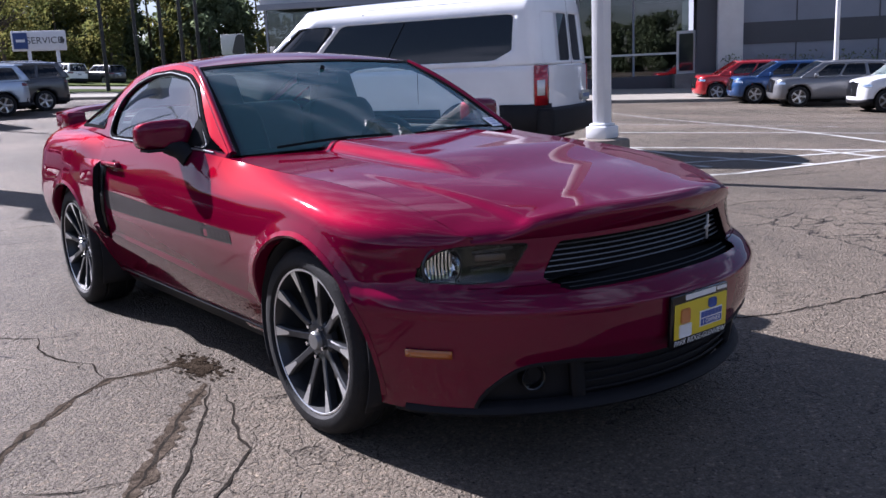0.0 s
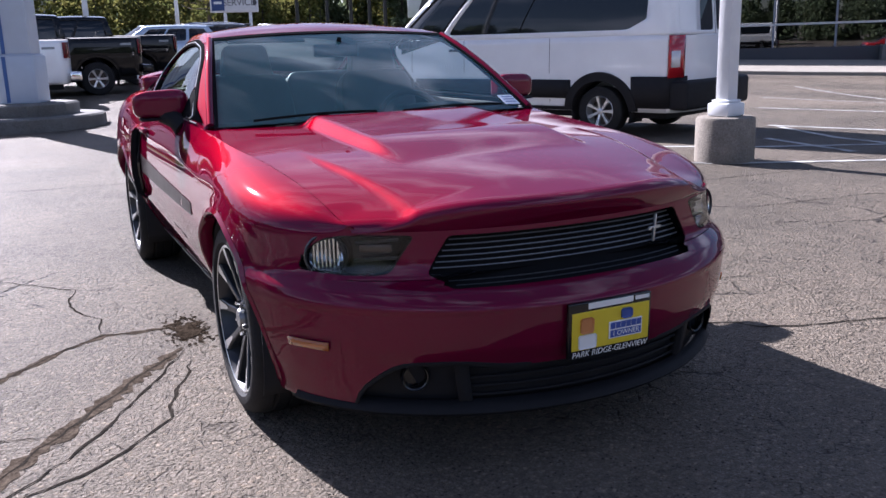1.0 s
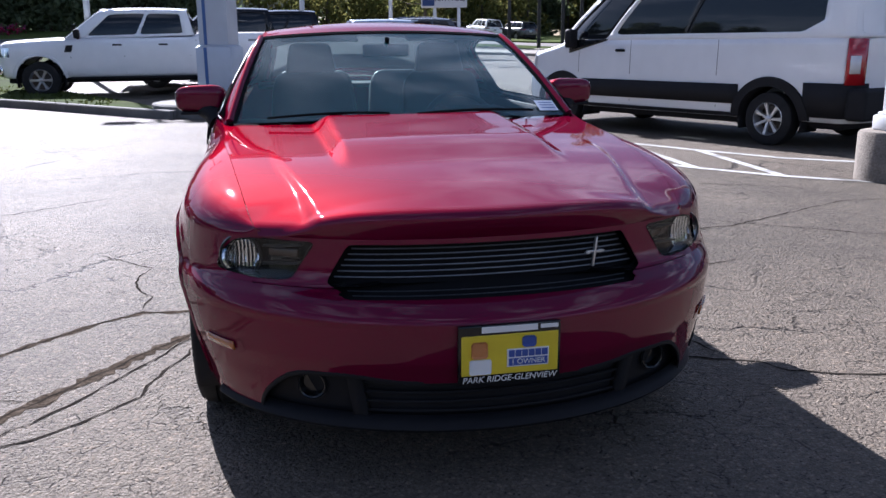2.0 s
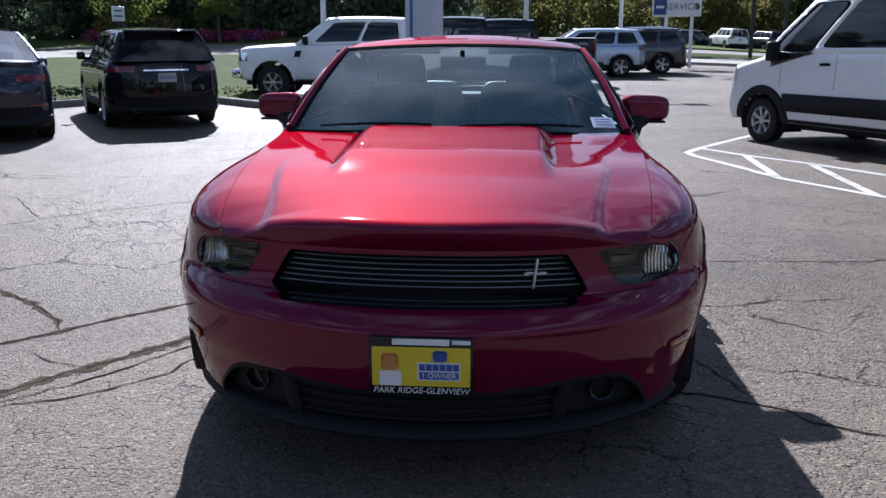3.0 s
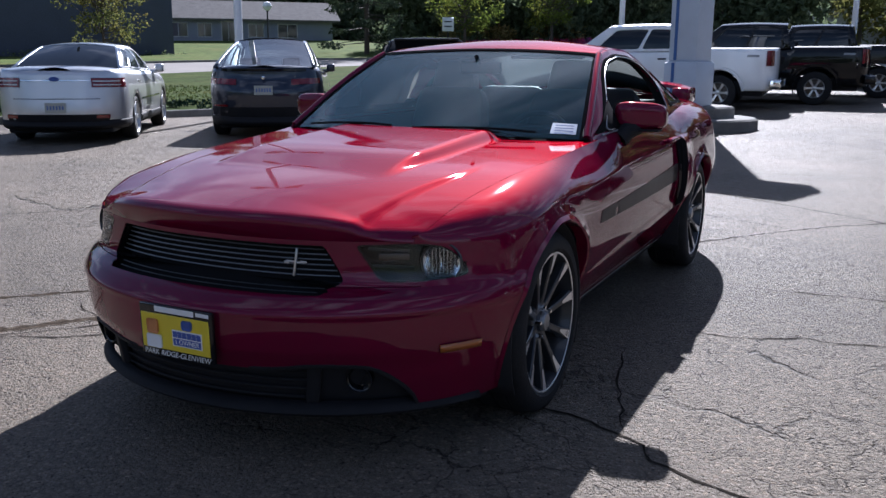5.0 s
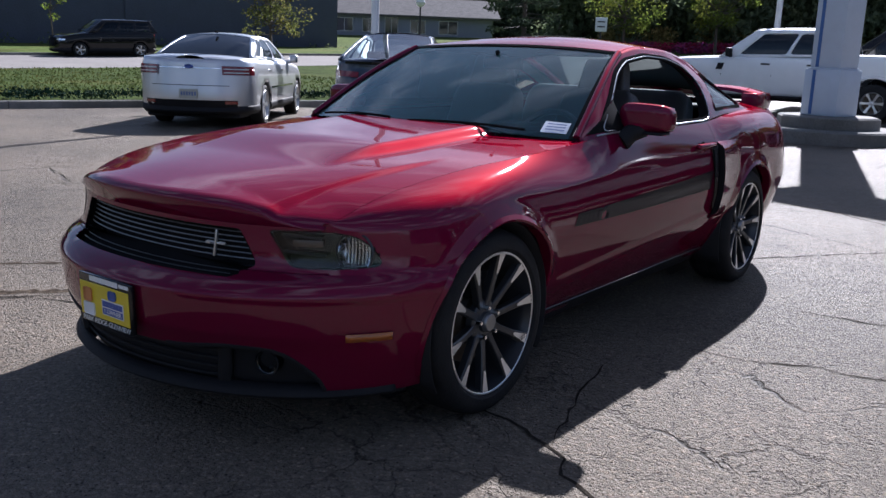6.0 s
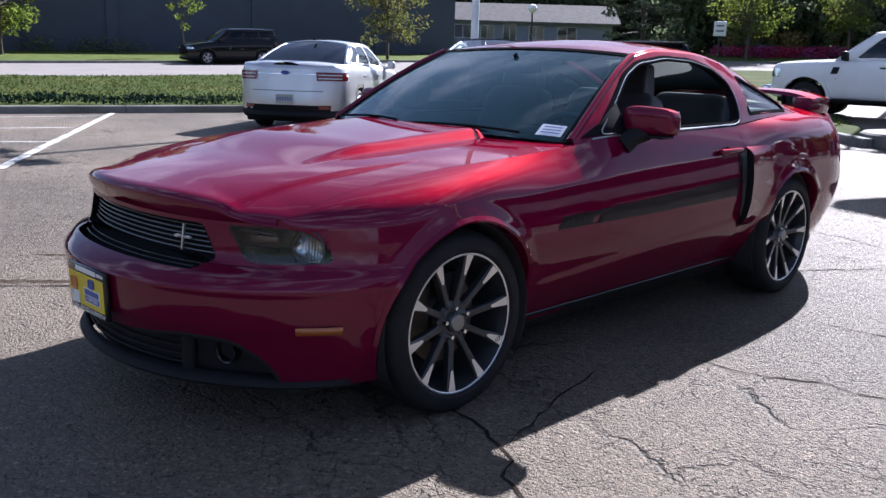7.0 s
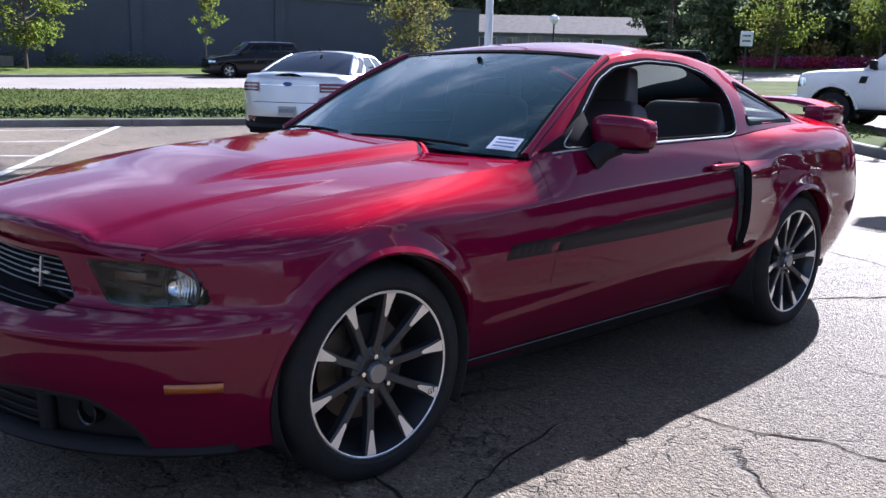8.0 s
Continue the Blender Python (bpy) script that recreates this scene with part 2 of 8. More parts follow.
# ---- mesh helpers ----
def spl(pts):
    """Smooth curve through (x, y) points, by cubic pieces; flat slopes past the ends."""
    xs = [p[0] for p in pts]
    ys = [p[1] for p in pts]
    n = len(xs)
    d = [(ys[i + 1] - ys[i]) / (xs[i + 1] - xs[i]) for i in range(n - 1)]
    m = [d[0]] + [0 if d[i - 1] * d[i] <= 0 else 2 * d[i - 1] * d[i] / (d[i - 1] + d[i]) for i in range(1, n - 1)] + [d[-1]]

    def f(x):
        if x <= xs[0]:
            return ys[0]
        if x >= xs[-1]:
            return ys[-1]
        i = 0
        while x > xs[i + 1]:
            i += 1
        w = xs[i + 1] - xs[i]
        t = (x - xs[i]) / w
        return ((1 + 2 * t) * (1 - t) ** 2 * ys[i] + t * (1 - t) ** 2 * w * m[i] + t * t * (3 - 2 * t) * ys[i + 1] + t * t * (t - 1) * w * m[i + 1])
    return f


def lerp(a, b, t):
    return a + (b - a) * t


def smooth01(t):
    t = max(0.0, min(1.0, t))
    return t * t * (3 - 2 * t)


def steps(a, b, n):
    return [a + (b - a) * i / n for i in range(n + 1)]


def inside(poly, x, y):
    c = False
    j = len(poly) - 1
    for i in range(len(poly)):
        xi, yi = poly[i]
        xj, yj = poly[j]
        if (yi > y) != (yj > y) and x < (xj - xi) * (y - yi) / (yj - yi) + xi:
            c = not c
        j = i
    return c


def rounded(poly, r=0.04, n=4):
    """Polygon with rounded corners (closed list of points)."""
    out = []
    k = len(poly)
    for i in range(k):
        p0, p1, p2 = Vector(poly[i - 1]), Vector(poly[i]), Vector(poly[(i + 1) % k])
        a, b = (p0 - p1), (p2 - p1)
        ra = min(r, a.length * 0.45)
        rb = min(r, b.length * 0.45)
        s, e = p1 + a.normalized() * ra, p1 + b.normalized() * rb
        for q in range(n + 1):
            t = q / n
            pt = s * (1 - t) ** 2 + p1 * 2 * t * (1 - t) + e * t * t
            out.append((pt.x, pt.y))
    return out


def circle(cy, cz, r, n=48):
    return [(cy + r * math.cos(2 * math.pi * i / n), cz + r * math.sin(2 * math.pi * i / n)) for i in range(n)]


def nearest_on(poly, p):
    best, bp = 1e9, p
    x, y = p
    for i in range(len(poly)):
        ax, ay = poly[i - 1]
        bx, by = poly[i]
        dx, dy = bx - ax, by - ay
        L = dx * dx + dy * dy
        t = 0 if L == 0 else max(0, min(1, ((x - ax) * dx + (y - ay) * dy) / L))
        qx, qy = ax + t * dx, ay + t * dy
        d = (x - qx) ** 2 + (y - qy) ** 2
        if d < best:
            best, bp = d, (qx, qy)
    return math.sqrt(best), bp


def sheet(fn, grid, holes=()):
    """A surface over a grid of (a, b) parameters, grid[i][j]; cells inside a hole polygon are left out, its rim vertices are drawn onto the polygon."""
    rows, cols = len(grid), len(grid[0])
    pts = [[list(p) for p in r] for r in grid]
    boxes = [(min(p[0] for p in h), max(p[0] for p in h), min(p[1] for p in h), max(p[1] for p in h)) for h in holes]
    for i in range(rows):
        for j in range(cols):
            a, b = grid[i][j]
            i2, j2 = (i + 1 if i + 1 < rows else i - 1), (j + 1 if j + 1 < cols else j - 1)
            da = math.hypot(grid[i2][j][0] - a, grid[i2][j][1] - b)
            db = math.hypot(grid[i][j2][0] - a, grid[i][j2][1] - b)
            lim = 0.52 * max(da, db)
            for h, bx in zip(holes, boxes):
                if bx[0] - lim < a < bx[1] + lim and bx[2] - lim < b < bx[3] + lim:
                    d, q = nearest_on(h, (a, b))
                    if d < lim:
                        pts[i][j] = list(q)
                        break
    verts = [fn(*pts[i][j]) for i in range(rows) for j in range(cols)]
    faces = []
    for i in range(rows - 1):
        for j in range(cols - 1):
            c = [pts[i][j], pts[i][j + 1], pts[i + 1][j + 1], pts[i + 1][j]]
            ca, cb = sum(p[0] for p in c) / 4, sum(p[1] for p in c) / 4
            if any(bx[0] <= ca <= bx[1] and bx[2] <= cb <= bx[3] and inside(h, ca, cb) for h, bx in zip(holes, boxes)):
                continue
            k = i * cols + j
            faces.append((k, k + 1, k + cols + 1, k + cols))
    return verts, faces


def face_out(bm):
    """Turns the faces outwards: closed pieces by their volume, open panels away from the middle line of their thing."""
    bmesh.ops.recalc_face_normals(bm, faces=bm.faces)
    if all(len(e.link_faces) == 2 for e in bm.edges):
        return
    s = 0.0
    for f in bm.faces:
        c = f.calc_center_median()
        s += f.calc_area() * f.normal.dot(Vector((c.x, c.y - max(-1.5, min(1.5, c.y)), c.z - 0.5)))
    if s < 0:
        bmesh.ops.reverse_faces(bm, faces=bm.faces)


def mesh_of(name, geo, mat, smooth=True, sharp=38, shell=True):
    """A mesh datablock out of a bmesh or of (verts, faces)."""
    me = bpy.data.meshes.new(name)
    if isinstance(geo, tuple):
        me.from_pydata([tuple(v) for v in geo[0]], [], geo[1])
        bm = bmesh.new()
        bm.from_mesh(me)
        bmesh.ops.remove_doubles(bm, verts=bm.verts, dist=0.0002)
        loose = [v for v in bm.verts if not v.link_faces]
        bmesh.ops.delete(bm, geom=loose, context="VERTS")
        if shell:
            face_out(bm)
        bm.to_mesh(me)
        bm.free()
    else:
        geo.to_mesh(me)
        geo.free()
    if mat:
        me.materials.append(mat)
    if smooth and me.polygons:
        me.polygons.foreach_set("use_smooth", [True] * len(me.polygons))
        me.set_sharp_from_angle(angle=radians(sharp))
    me.update()
    return me


def part(name, geo, mat, parent=None, label="", thick=0.0, smooth=True, sharp=38, m=None):
    """Links geometry as one mesh object under a thing or a part."""
    ob = new(name, mesh_of(name, geo, mat, smooth, sharp, parent is not None))
    if parent is not None:
        ob.parent = parent
    if m is not None:
        ob.matrix_basis = m
    if label:
        tagged(ob, label)
    if thick:
        so = ob.modifiers.new("thickness", "SOLIDIFY")
        so.thickness, so.offset = abs(thick), (-1 if thick > 0 else 1)
        so.use_rim = not (mat is M_RED and thick < 0.008)
    return ob


def share(name, me, parent, m, label=""):
    ob = new(name, me)
    ob.parent = parent
    ob.matrix_basis = m
    if label:
        tagged(ob, label)
    return ob


def thing(name, label, category, m=None, group="", kind=""):
    ob = new(name)
    ob.empty_display_size = 0.2
    if m is not None:
        ob.matrix_basis = m
    return tagged(ob, label, category, group, kind)


def join(*geos):
    verts, faces = [], []
    for v, f in geos:
        k = len(verts)
        verts += [tuple(p) for p in v]
        faces += [tuple(i + k for i in q) for q in f]
    return verts, faces


def moved(geo, m):
    return [tuple(m @ Vector(v)) for v in geo[0]], geo[1]


def mirrored(geo):
    return [(-v[0], v[1], v[2]) for v in geo[0]], [tuple(reversed(f)) for f in geo[1]]


def box(x0, x1, y0, y1, z0, z1, bevel=0.0, seg=2):
    bm = bmesh.new()
    bmesh.ops.create_cube(bm, size=1)
    for v in bm.verts:
        v.co = Vector((lerp(x0, x1, v.co.x + 0.5), lerp(y0, y1, v.co.y + 0.5), lerp(z0, z1, v.co.z + 0.5)))
    if bevel:
        bmesh.ops.bevel(bm, geom=list(bm.edges), offset=bevel, segments=seg, affect="EDGES", profile=0.5)
    bm.verts.index_update()
    out = [tuple(v.co) for v in bm.verts], [tuple(v.index for v in f.verts) for f in bm.faces]
    bm.free()
    return out


def lathe(profile, n=40, axis="x", closed=False):
    """Turns a profile of (along, radius) points about an axis."""
    verts, faces = [], []
    k = len(profile)
    for i in range(n):
        a = 2 * math.pi * i / n
        c, s = math.cos(a), math.sin(a)
        for t, r in profile:
            verts.append((t, r * c, r * s) if axis == "x" else (r * c, r * s, t) if axis == "z" else (r * c, t, r * s))
    last = k if closed else k - 1
    for i in range(n):
        j = (i + 1) % n
        for q in range(last):
            q2 = (q + 1) % k
            faces.append((i * k + q, i * k + q2, j * k + q2, j * k + q))
    return verts, faces


def tube(path, radius, n=6, caps=True):
    """A tube along points; radius is a number or one per point."""
    P = [Vector(p) for p in path]
    R = radius if isinstance(radius, (list, tuple)) else [radius] * len(P)
    verts, faces = [], []
    up = Vector((0.03, 0.05, 1)).normalized()
    for i, p in enumerate(P):
        d = (P[min(i + 1, len(P) - 1)] - P[max(i - 1, 0)]).normalized()
        if abs(d.dot(up)) > 0.98:
            up2 = Vector((1, 0.1, 0))
        else:
            up2 = up
        a = d.cross(up2).normalized()
        b = a.cross(d)
        for q in range(n):
            t = 2 * math.pi * q / n
            verts.append(tuple(p + (a * math.cos(t) + b * math.sin(t)) * R[i]))
    for i in range(len(P) - 1):
        for q in range(n):
            q2 = (q + 1) % n
            faces.append((i * n + q, i * n + q2, (i + 1) * n + q2, (i + 1) * n + q))
    if caps:
        faces.append(tuple(reversed(range(n))))
        faces.append(tuple((len(P) - 1) * n + q for q in range(n)))
    return verts, faces


def strip_loop(fn, loop, width, lift, closed=True):
    """A flat band along a loop of (a, b) parameters on the surface fn, of the given half width, lifted along the outward normal."""
    n = len(loop)
    verts, faces = [], []
    for i in range(n):
        a0, b0 = loop[i - 1] if closed or i else loop[i]
        a1, b1 = loop[(i + 1) % n] if closed or i < n - 1 else loop[i]
        da, db = a1 - a0, b1 - b0
        L = math.hypot(da, db) or 1e-6
        na, nb = -db / L, da / L
        a, b = loop[i]
        for s, lf in ((-1, 0.0), (-0.7, lift), (0.7, lift), (1, 0.0)):
            p = Vector(fn(a + na * width * s, b + nb * width * s))
            e = 0.004
            u = Vector(fn(a + e, b)) - Vector(fn(a - e, b))
            v = Vector(fn(a, b + e)) - Vector(fn(a, b - e))
            nn = u.cross(v)
            if nn.length > 1e-12:
                nn.normalize()
            if nn.x * p.x < 0:
                nn = -nn
            verts.append(tuple(p + nn * lf))
    m = n if closed else n - 1
    for i in range(m):
        j = (i + 1) % n
        for q in range(3):
            faces.append((i * 4 + q, i * 4 + q + 1, j * 4 + q + 1, j * 4 + q))
    return verts, faces


def prism(poly, z0, z1):
    """An upright prism over a polygon in the x, y plane."""
    n = len(poly)
    verts = [(x, y, z0) for x, y in poly] + [(x, y, z1) for x, y in poly]
    faces = [tuple(range(n - 1, -1, -1)), tuple(range(n, 2 * n))] + [(i, (i + 1) % n, n + (i + 1) % n, n + i) for i in range(n)]
    return verts, faces


def lettering(name, text, size, mat, parent, m, depth=0.001, shear=0.0, label=""):
    cu = bpy.data.curves.new(name, "FONT")
    cu.body, cu.size, cu.extrude, cu.shear = text, size, depth, shear
    cu.align_x, cu.align_y = "CENTER", "CENTER"
    tmp = bpy.data.objects.new(name + "_outline", cu)
    me = bpy.data.meshes.new_from_object(tmp)
    bpy.data.objects.remove(tmp)
    me.materials.clear()
    me.materials.append(mat)
    ob = new(name, me)
    ob.parent = parent
    ob.matrix_basis = m
    if label:
        tagged(ob, label)
    return ob


# ---- ground ----
def ramp_up(v, s=2.0):
    return 0.5 * (v + math.sqrt(v * v + s * s)) if v < 60 else 60.0


def ground_z(x, y):
    """Height of the lot: level round the red car, rising gently behind it and towards the road."""
    return min(1.1, 0.030 * ramp_up(y - 10)) + 0.016 * ramp_up(-x - 22) + 0.03 * min(20, ramp_up(-x - 46)) - 0.57 * smooth01((x - 10) / 16) + min(1.5, 0.045 * ramp_up(y - 52)) * smooth01((x + 4) / 10) + 0.75 * (smooth01((y - 46) / 16) + smooth01((y - 58) / 14)) * smooth01((6 - x) / 10)


def asphalt_mat():
    m = bpy.data.materials.new("weathered_asphalt")
    m.use_nodes = True
    nt = m.node_tree
    N, L = nt.nodes.new, nt.links.new
    b = nt.nodes["Principled BSDF"]
    tc = N("ShaderNodeTexCoord")

    def noise_tex(scale, detail=5.0, rough=0.6, vec=None):
        n = N("ShaderNodeTexNoise")
        n.inputs["Scale"].default_value, n.inputs["Detail"].default_value, n.inputs["Roughness"].default_value = scale, detail, rough
        L(vec or tc.outputs["Object"], n.inputs["Vector"])
        return n

    def ramp_of(src, p0, p1, c0=(0, 0, 0, 1), c1=(1, 1, 1, 1)):
        r = N("ShaderNodeValToRGB")
        r.color_ramp.elements[0].position, r.color_ramp.elements[1].position = p0, p1
        r.color_ramp.elements[0].color, r.color_ramp.elements[1].color = c0, c1
        L(src, r.inputs["Fac"])
        return r.outputs["Color"]

    def mixc(fac, a, bb):
        x = N("ShaderNodeMix")
        x.data_type = "RGBA"
        if isinstance(fac, float):
            x.inputs[0].default_value = fac
        else:
            L(fac, x.inputs[0])
        for s, v in ((6, a), (7, bb)):
            if isinstance(v, tuple):
                x.inputs[s].default_value = v
            else:
                L(v, x.inputs[s])
        return x.outputs[2]

    def math_of(op, a, bb):
        x = N("ShaderNodeMath")
        x.operation = op
        for s, v in ((0, a), (1, bb)):
            if isinstance(v, float):
                x.inputs[s].default_value = v
            else:
                L(v, x.inputs[s])
        return x.outputs[0]

    big = noise_tex(0.18, 4.0)
    mid = noise_tex(1.1, 6.0, 0.7)
    stones = N("ShaderNodeTexVoronoi")
    stones.inputs["Scale"].default_value = 70.0
    L(tc.outputs["Object"], stones.inputs["Vector"])
    grain = noise_tex(210.0, 3.0)
    pits = N("ShaderNodeTexVoronoi")
    pits.inputs["Scale"].default_value = 38.0
    L(tc.outputs["Object"], pits.inputs["Vector"])
    # cracks: edges of large, warped cells, broken up by a noise
    warp = noise_tex(1.6, 5.0, 0.7)
    wv = N("ShaderNodeVectorMath")
    wv.operation = "MULTIPLY_ADD"
    L(warp.outputs["Color"], wv.inputs[0])
    wv.inputs[1].default_value = (0.55, 0.55, 0.0)
    L(tc.outputs["Object"], wv.inputs[2])
    crack = N("ShaderNodeTexVoronoi")
    crack.feature = "DISTANCE_TO_EDGE"
    crack.inputs["Scale"].default_value = 0.75
    L(wv.outputs["Vector"], crack.inputs["Vector"])
    c1 = ramp_of(crack.outputs["Distance"], 0.003, 0.011, (1, 1, 1, 1), (0, 0, 0, 1))
    keep = ramp_of(noise_tex(0.42, 3.0).outputs["Fac"], 0.53, 0.61)
    crack2 = N("ShaderNodeTexVoronoi")
    crack2.feature = "DISTANCE_TO_EDGE"
    crack2.inputs["Scale"].default_value = 3.6
    L(wv.outputs["Vector"], crack2.inputs["Vector"])
    c2 = ramp_of(crack2.outputs["Distance"], 0.006, 0.022, (1, 1, 1, 1), (0, 0, 0, 1))
    keep2 = ramp_of(noise_tex(0.33, 3.0).outputs["Fac"], 0.55, 0.66)
    cracks = math_of("MAXIMUM", math_of("MULTIPLY", c1, keep), math_of("MULTIPLY", c2, keep2))
    # weathered crust: small plates with dark gaps, strongest in worn patches
    warp2 = noise_tex(14.0, 3.0)
    wv2 = N("ShaderNodeVectorMath")
    wv2.operation = "MULTIPLY_ADD"
    L(warp2.outputs["Color"], wv2.inputs[0])
    wv2.inputs[1].default_value = (0.05, 0.05, 0.0)
    L(tc.outputs["Object"], wv2.inputs[2])
    plates = N("ShaderNodeTexVoronoi")
    plates.feature = "DISTANCE_TO_EDGE"
    plates.inputs["Scale"].default_value = 12.0
    L(wv2.outputs["Vector"], plates.inputs["Vector"])
    gaps = ramp_of(plates.outputs["Distance"], 0.006, 0.042, (1, 1, 1, 1), (0, 0, 0, 1))
    gaps = math_of("MULTIPLY", gaps, ramp_of(noise_tex(7.0, 4.0, 0.7).outputs["Fac"], 0.50, 0.60))
    worn = ramp_of(noise_tex(0.5, 3.0).outputs["Fac"], 0.35, 0.6, (0.15, 0.15, 0.15, 1), (1, 1, 1, 1))
    gaps = math_of("MULTIPLY", gaps, worn)
    col = mixc(ramp_of(mid.outputs["Fac"], 0.35, 0.7), (0.098, 0.083, 0.066, 1), (0.162, 0.138, 0.109, 1))
    col = mixc(ramp_of(big.outputs["Fac"], 0.42, 0.66), col, (0.225, 0.187, 0.145, 1))
    col = mixc(ramp_of(stones.outputs["Distance"], 0.15, 0.5), mixc(0.35, col, (0.42, 0.365, 0.295, 1)), col)
    col = mixc(ramp_of(grain.outputs["Fac"], 0.38, 0.6), mixc(0.42, col, (0.025, 0.022, 0.018, 1)), col)
    col = mixc(ramp_of(pits.outputs["Distance"], 0.10, 0.20, (0.95, 0.95, 0.95, 1), (0, 0, 0, 1)), col, (0.020, 0.018, 0.016, 1))
    col = mixc(math_of("MULTIPLY", gaps, 0.88), col, (0.020, 0.019, 0.018, 1))
    col = mixc(math_of("MULTIPLY", cracks, 0.9), col, (0.012, 0.011, 0.010, 1))
    # single stones of the aggregate, lighter and darker
    sep = N("ShaderNodeSeparateColor")
    L(stones.outputs["Color"], sep.inputs["Color"])
    tone = N("ShaderNodeMapRange")
    tone.inputs["To Min"].default_value, tone.inputs["To Max"].default_value = 0.76, 1.22
    L(sep.outputs["Red"], tone.inputs["Value"])
    spot = ramp_of(sep.outputs["Green"], 0.90, 0.94, (1, 1, 1, 1), (1.4, 1.35, 1.28, 1))
    sc = N("ShaderNodeVectorMath")
    sc.operation = "SCALE"
    L(col, sc.inputs[0])
    L(tone.outputs["Result"], sc.inputs["Scale"])
    ms = N("ShaderNodeVectorMath")
    ms.operation = "MULTIPLY"
    L(sc.outputs["Vector"], ms.inputs[0])
    L(spot, ms.inputs[1])
    col = ms.outputs["Vector"]
    L(col, b.inputs["Base Color"])
    rr = N("ShaderNodeMapRange")
    rr.inputs["To Min"].default_value, rr.inputs["To Max"].default_value = 0.46, 0.66
    L(mid.outputs["Fac"], rr.inputs["Value"])
    L(rr.outputs["Result"], b.inputs["Roughness"])
    b.inputs["Specular IOR Level"].default_value = 0.10
    hgt = math_of("ADD", math_of("MULTIPLY", stones.outputs["Distance"], -0.5), math_of("MULTIPLY", grain.outputs["Fac"], 0.6))
    hgt = math_of("ADD", hgt, math_of("MULTIPLY", ramp_of(pits.outputs["Distance"], 0.05, 0.25), 0.5))
    hgt = math_of("SUBTRACT", hgt, math_of("MULTIPLY", gaps, 0.9))
    hgt = math_of("ADD", hgt, math_of("MULTIPLY", noise_tex(30.0, 4.0).outputs["Fac"], 0.6))
    hgt = math_of("SUBTRACT", hgt, math_of("MULTIPLY", cracks, 1.6))
    bp = N("ShaderNodeBump")
    bp.inputs["Strength"].default_value = 1.0
    bp.inputs["Distance"].default_value = 0.020
    L(hgt, bp.inputs["Height"])
    L(bp.outputs["Normal"], b.inputs["Normal"])
    return m


M_ASPHALT = asphalt_mat()
M_ROAD = base_mat("road_surface", (0.20, 0.185, 0.175), rough=0.85, spec=0.1, vary=0.12, scale=0.6, bump=0.4, bump_scale=60, fine=0.15)
# same grass twice: far copy coloured as sunlit, near copy as self-shaded blades
M_LAWNSUN = base_mat("sunny_lawn_grass", (0.078, 0.105, 0.030), rough=0.95, spec=0.03, vary=0.35, scale=1.3, bump=1.0, bump_scale=35, fine=0.45, alt=(0.115, 0.120, 0.038), alt_pos=(0.5, 0.75))
M_GRASSSHADE = base_mat("shaded_lawn_grass", (0.042, 0.060, 0.017), rough=0.95, spec=0.02, vary=0.4, scale=1.3, bump=1.0, bump_scale=35, fine=0.5, alt=(0.072, 0.078, 0.024), alt_pos=(0.5, 0.75))
M_DIRT = base_mat("crack_dirt", (0.030, 0.026, 0.022), rough=0.95, spec=0.0, vary=0.4, scale=20, bump=0.6, bump_scale=120, fine=0.3)
M_SILT = base_mat("crack_silt", (0.070, 0.056, 0.043), rough=0.95, spec=0.0, vary=0.5, scale=24, bump=0.8, bump_scale=90, fine=0.4)
M_SCUFF = base_mat("broken_asphalt_patch", (0.034, 0.026, 0.019), rough=0.95, spec=0.0, vary=0.5, scale=18, bump=1.0, bump_scale=70, fine=0.5)


def build_ground():
    near = [-60 + i * 1.0 for i in range(121)]
    far = [70, 85, 110, 150, 220, 340, 600]
    axis = [-v for v in reversed(far)] + near + far
    grid = [[(x, y) for x in axis] for y in axis]
    ob = part("ground", sheet(lambda a, b: (a, b, ground_z(a, b)), grid), M_ASPHALT)
    tagged(ob, "weathered grey asphalt parking lot with cracks and patches", "ground", kind="structure")


def drape(poly, lift, name, mat, label, cat, cell=1.0, kind="structure"):
    """A sheet over a polygon of the plan that follows the ground, lifted by a height; it has a skirt down to the ground."""
    x0, x1 = min(p[0] for p in poly), max(p[0] for p in poly)
    y0, y1 = min(p[1] for p in poly), max(p[1] for p in poly)
    bm = bmesh.new()
    vs = [bm.verts.new((x, y, 0)) for x, y in poly]
    bm.faces.new(vs)
    for ax, lo, hi in ((0, x0, x1), (1, y0, y1)):
        c = math.ceil(lo / cell) * cell
        while c < hi:
            co, no = ((c, 0, 0), (1, 0, 0)) if ax == 0 else ((0, c, 0), (0, 1, 0))
            bmesh.ops.bisect_plane(bm, geom=list(bm.verts) + list(bm.edges) + list(bm.faces), plane_co=co, plane_no=no)
            c += cell
    bmesh.ops.triangulate(bm, faces=[f for f in bm.faces if len(f.verts) > 4])
    rim = [e for e in bm.edges if len(e.link_faces) == 1]
    for v in bm.verts:
        v.co.z = ground_z(v.co.x, v.co.y) + lift
    ret = bmesh.ops.extrude_edge_only(bm, edges=rim)
    for v in ret["geom"]:
        if isinstance(v, bmesh.types.BMVert):
            v.co.z -= lift + 0.05
    bmesh.ops.recalc_face_normals(bm, faces=bm.faces)
    if cell >= 1:
        for f in bm.faces:
            if f.normal.z < -0.5:
                f.normal_flip()
    return tagged(part(name, bm, mat, smooth=False), label, cat, kind=kind)


